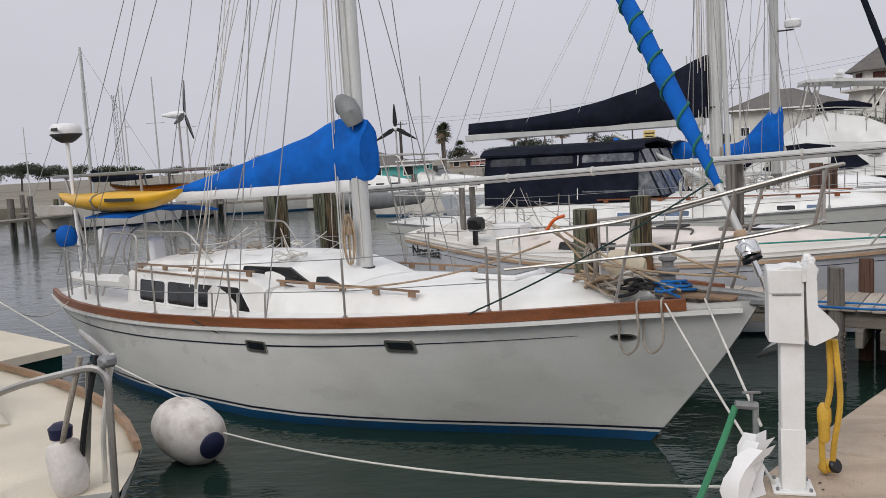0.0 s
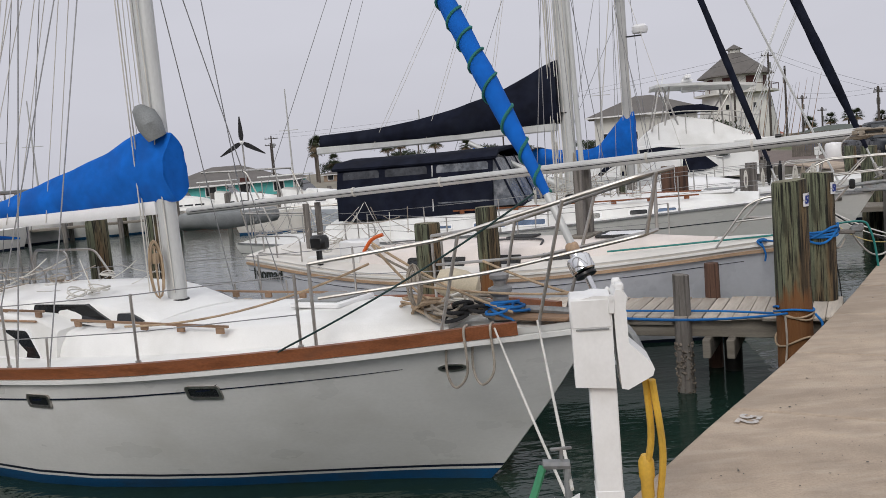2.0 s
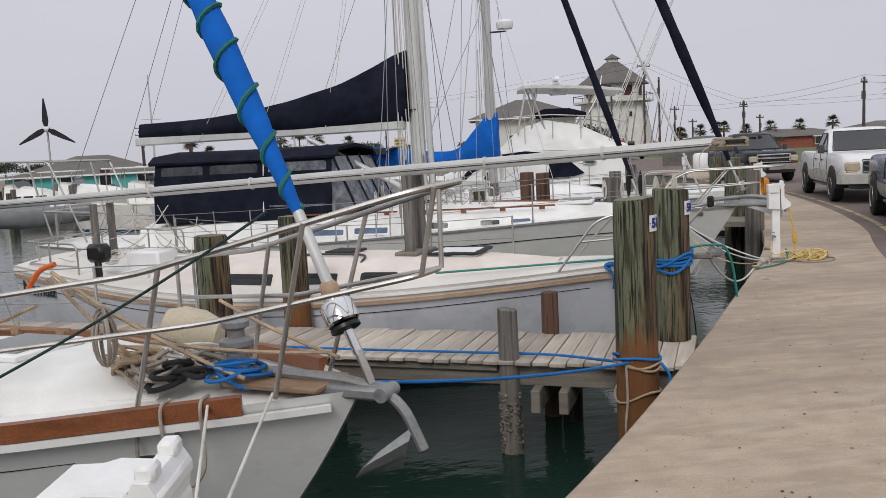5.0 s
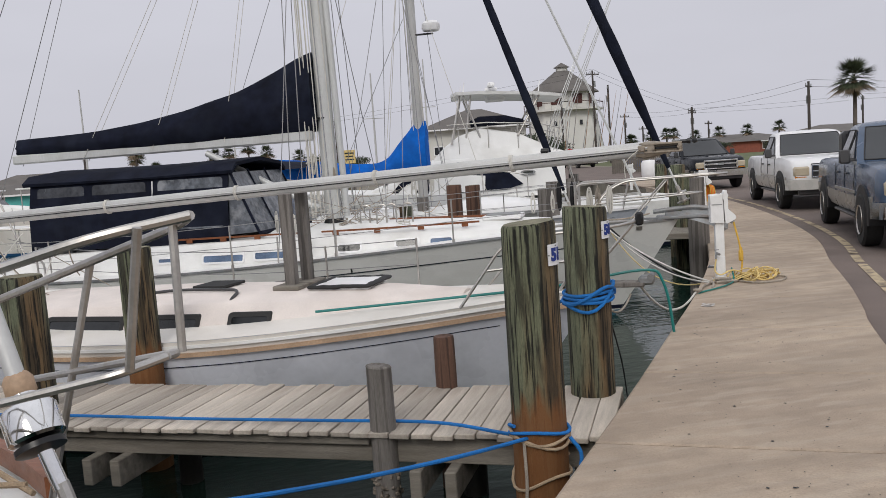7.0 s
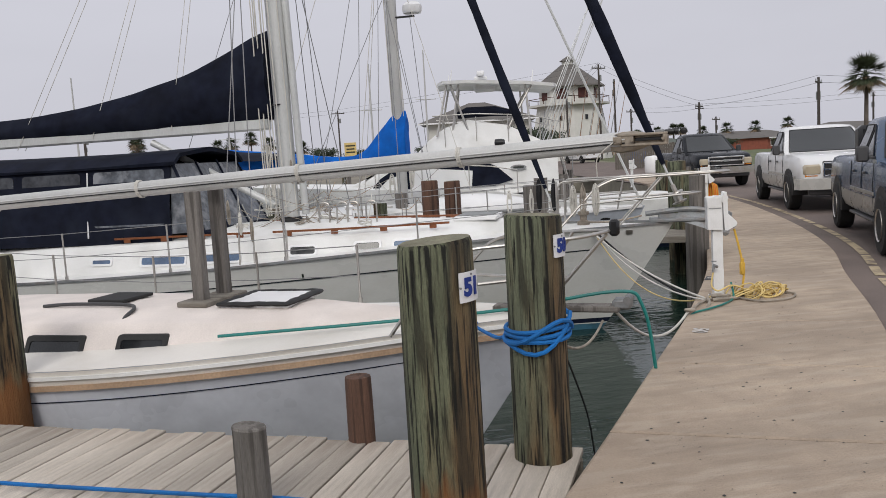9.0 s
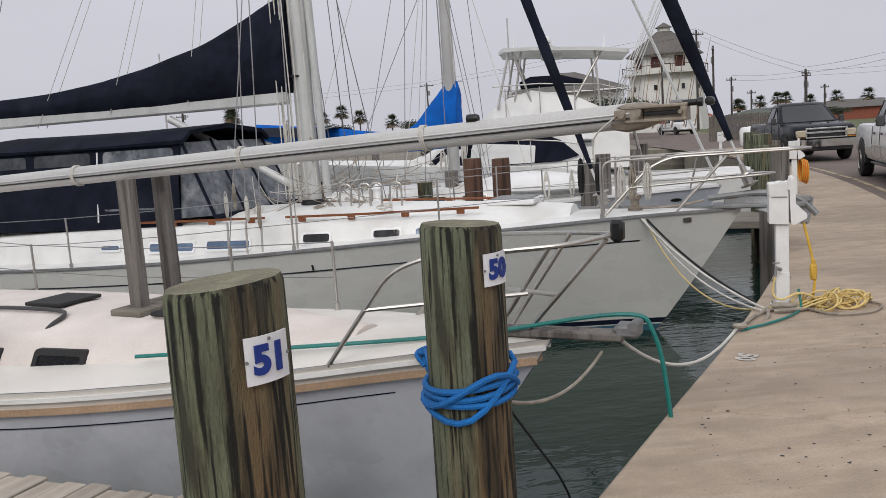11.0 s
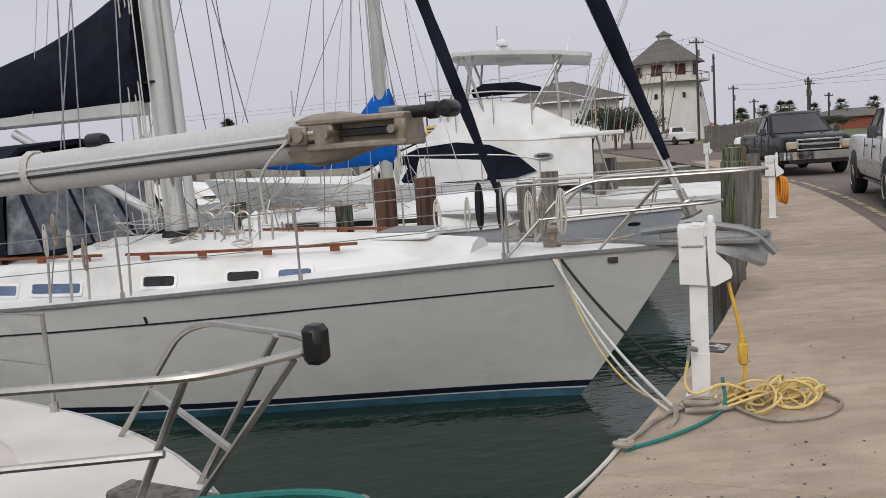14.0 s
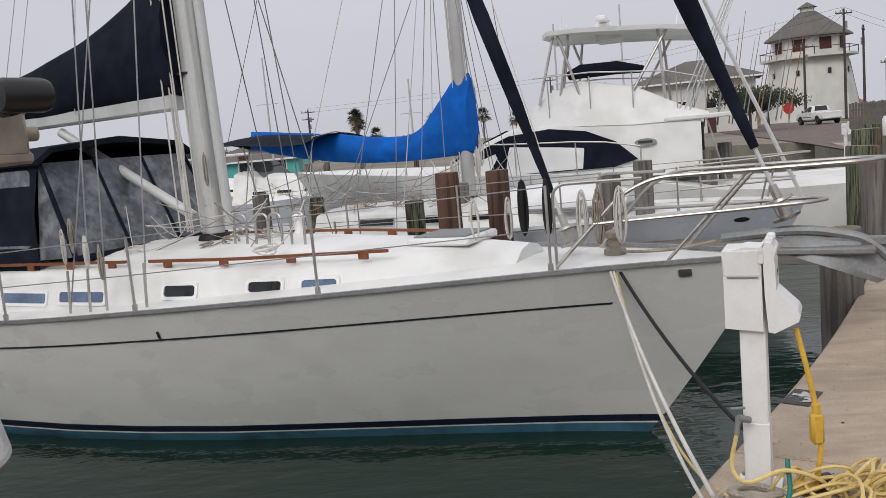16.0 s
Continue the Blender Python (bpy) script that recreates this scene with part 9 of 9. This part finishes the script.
for i, (x, y) in enumerate(((73, 142), (76, 140.7), (79.6, 138.8), (82.8, 137), (86.3, 134.9), (76.8, 136.4), (71.3, 139.2), (90, 132), (95, 130))):
    palm(x, y, 3.2 + 0.35 * (i % 3), i, 1.5, False, "short round-headed fan palm beside the road", "palms beside the road")
palm(53.1, 62.1, 6.1, 4, 2.3)
palm(58.5, 62.5, 4.6, 5, 1.2)
palm(62, 61, 5.2, 3, 1.3)
for i, (x, y, h) in enumerate(((-15.7, 168, 7.2), (-12.4, 168.5, 4.0), (-16.3, 172, 6.3), (5, 173, 6.6), (1.2, 173, 6.3), (-14.5, 156.7, 7.4), (-1.5, 174.7, 6.0), (14.9, 172.6, 4.8), (-16.6, 173.5, 7.2), (8.5, 172, 6.4))):
    palm(x, y, h, i, 2.0)


def utility_pole(x, y, h, az, arms=1, label="dark wooden utility pole with cross-arm"):
    U = thing("utility_pole", label, "utility pole", pose(x, y, -0.09, 0, 0, az), "utility poles")
    part("pole", Geo().cyl((0, 0, 0), (0, 0, h), 0.17, 0.12, 10), POLEW, U)
    for k in range(arms):
        part("cross_arm", Geo().box((0, 0, h - 0.5 - 0.9 * k), (2.4, 0.12, 0.14), 0.01), POLEW, U)
        for xx in (-1.1, -0.4, 0.4, 1.1):
            part("insulator", Geo().cyl((xx, 0, h - 0.45 - 0.9 * k), (xx, 0, h - 0.2 - 0.9 * k), 0.05, n=6), GREYP, U)
    part("transformer", Geo().cyl((0.3, 0.1, h - 2.2), (0.3, 0.1, h - 1.4), 0.22, n=10), GREYP, U)
    return Vector((x, y, h - 0.6))


up = [utility_pole(*a) for a in ((50.7, 108.5, 12.7, 20), (52.5, 107.7, 10.6, 60), (63.2, 124.8, 7.4, 30), (72.3, 120, 7.2, 30), (59.6, 76.2, 7.3, 40), (60.3, 99.7, 6.6, 40), (-22.5, 155.3, 9.4, 10), (20.4, 153.4, 10.9, 10), (-23.3, 158.8, 8.3, 40), (47.4, 112, 9.5, 10), (95, 110, 7.4, 40), (110, 95, 7.4, 40), (70, 132, 5.5, 30), (80, 128, 5.6, 30))]
for i, (a, b) in enumerate(((0, 5), (5, 4), (2, 3), (3, 10), (10, 11), (6, 7), (7, 0), (8, 6), (0, 9), (4, 11))):
    for dz in (0.0, 0.7):
        solid("overhead_wire", Geo().tube(sag(up[a] + Vector((0, 0, dz)), up[b] + Vector((0, 0, dz)), 0.3), 0.014, 4), RUBBER, "thin black overhead power line", "power line", "overhead wires")
rad_t = thing("radio_mast", "thin lattice radio mast on the far shore", "radio mast", pose(-99, 195, -0.09))
for k in range(3):
    a = 2 * math.pi * k / 3
    part("mast_leg", Geo().cyl((0.9 * math.cos(a), 0.9 * math.sin(a), 0), (0.5 * math.cos(a), 0.5 * math.sin(a), 22), 0.06, n=6), GALV, rad_t)
g = Geo()
for j in range(22):
    for k in range(3):
        a, b = 2 * math.pi * k / 3, 2 * math.pi * (k + 1) / 3
        r0, r1 = 0.9 - 0.018 * j, 0.9 - 0.018 * (j + 1)
        g.cyl((r0 * math.cos(a), r0 * math.sin(a), j), (r1 * math.cos(b), r1 * math.sin(b), j + 1), 0.035, n=4)
part("mast_bracing", g, GALV, rad_t)
for i, (x, y, h) in enumerate(((-63.5, 100.4, 9), (-48.3, 97.5, 13), (12.8, 62.3, 8.4), (-26.3, 63.6, 9), (2.9, 67, 6.2), (-30, 66, 10), (-8, 70, 9), (-40, 80, 11), (18, 68, 10))):
    ms = thing("distant_mast", "bare sailboat mast standing behind the far pier", "mast", pose(x, y, -0.09), "distant masts")
    part("spar", Geo().cyl((0, 0, 0), (0, 0, h), 0.09, 0.05, 8), ALUGREY, ms)
    part("spreader", Geo().cyl((-0.8, 0, h * 0.62), (0.8, 0, h * 0.62), 0.03, n=6), ALUGREY, ms)
# fence, bins, drums by the road
fn = thing("wooden_fence", "grey weathered board fence", "fence", pose(29.3, 58.2, -0.09, 0, 0, -26))
for i in range(40):
    part("fence_board", Geo().box((i * 0.15, 0, 0.85 + 0.03 * (i % 3)), (0.14, 0.025, 1.7), 0.004), FENCEW, fn)
for z in (0.4, 1.3):
    part("fence_rail", Geo().box((3, 0.04, z), (6, 0.05, 0.1), 0.005), FENCEW, fn)
bn = thing("rubbish_bin", "large blue plastic rubbish container", "bin", pose(35.4, 67.2, -0.09, 0, 0, 20) @ Matrix.Scale(1.5, 4))
part("bin_body", Geo().loft([[Vector((sx * w, sy * w * 0.8, z)) for sx, sy in ((-1, -1), (1, -1), (1, 1), (-1, 1))] for w, z in ((0.36, 0.05), (0.45, 1.0))], wrap=True, caps=True), BINBLUE, bn, smooth=0)
part("bin_lid", Geo().box((0, 0, 1.04), (0.98, 0.8, 0.08), 0.03), BINBLUE, bn)
part("bin_mark", Geo().box((-0.1, -0.345, 0.6), (0.2, 0.01, 0.12)), SIGNW, bn)
wt = thing("storage_tank", "white plastic storage tank beside the fence", "tank", pose(26.6, 47.5, -0.045))
part("tank_body", Geo().lathe([(0.45, 0.0), (0.5, 0.1), (0.5, 0.8), (0.42, 0.95), (0.0, 1.0)], 18), PLASTICW, wt)
st_ = thing("stop_sign", "red stop sign on a thin post", "road sign", pose(23.5, 52, -0.045, 0, 0, 0))
part("sign_post", Geo().cyl((0, 0, 0), (0, 0, 2.1), 0.03, n=8), GALV, st_)
part("sign_plate", Geo().prism([Vector((0.3 * math.cos(radians(22.5 + 45 * k)), -0.04, 1.7 + 0.3 * math.sin(radians(22.5 + 45 * k)))) for k in range(8)], [Vector((0.3 * math.cos(radians(22.5 + 45 * k)), -0.03, 1.7 + 0.3 * math.sin(radians(22.5 + 45 * k)))) for k in range(8)]), REDP, st_)
ys = thing("yellow_notice", "yellow notice board on a tall post", "sign", pose(16.7, 108, -0.09))
part("sign_post", Geo().cyl((0, 0, 0), (0, 0, 3.2), 0.09, n=8), POLEW, ys)
part("notice_plate", Geo().box((0, -0.1, 3.25), (1.5, 0.06, 1.7), 0.02), YCORD2, ys)
part("notice_line", Geo().box((0, -0.14, 3.7), (1.2, 0.02, 0.16)).box((0, -0.14, 3.3), (1.0, 0.02, 0.16)).box((0, -0.14, 2.9), (1.1, 0.02, 0.16)), LEADTEXT, ys)
# grass verge across the road
solid("grass_verge", Geo().add([(30, 40, -0.08), (160, 60, -0.08), (200, 160, -0.08), (60, 150, -0.08)], [(0, 1, 2, 3)]), GRASSG, "dry green grass verge across the road", "grass", kind="structure")


def far_pier(x, y, az, L, label):
    F = thing("far_pier", label, "pier", pose(x, y, 0, 0, 0, az), kind="structure")
    part("pier_deck", Geo().box((L / 2, 0, -0.15), (L, 1.4, 0.12), 0.01), BEAM, F, smooth=0)
    for i in range(int(L / 3) + 1):
        for sy in (-0.7, 0.7):
            part("pier_pile", Geo().cyl((i * 3, sy, -2), (i * 3, sy, 0.9 + 0.15 * math.sin(i * 2 + sy)), 0.14, n=10), POSTG if (i + (sy > 0)) % 3 else PILEG, F)


far_pier(-30, 46, 8, 30, "weathered timber pier on the far side of the basin")
far_pier(-26, 36, 75, 16, "weathered timber pier on the far side of the basin")
far_pier(-14, 53, 5, 32, "weathered timber pier under the far shore")
far_pier(14.8, 23.2, 152, 12, "timber finger pier between two berths")
far_pier(12.2, 18.2, 152, 10, "timber finger pier between two berths")

# ---- pieces: planks of the finger pier ----
rnd = random.Random(21)
plank_meshes = []
for k in range(5):
    g = Geo().box((0, 0, 0), (0.138, 1.16, 0.036), 0.005)
    g.v = [(x + 0.004 * math.sin(y * 5 + k), y, z + 0.004 * math.sin(y * 3 + 2 * k)) for x, y, z in g.v]
    plank_meshes.append(g.mesh("plank", 0))
for i in range(int(PL / 0.147)):
    part("plank", plank_meshes[i % 5], PLANK, pier, m=pose(0.08 + i * 0.147, 0.02 + rnd.uniform(-0.02, 0.02), PZ - 0.032 + rnd.uniform(-0.004, 0.004), rnd.uniform(-0.3, 0.3), rnd.uniform(-0.6, 0.6), rnd.uniform(-0.6, 0.6)))
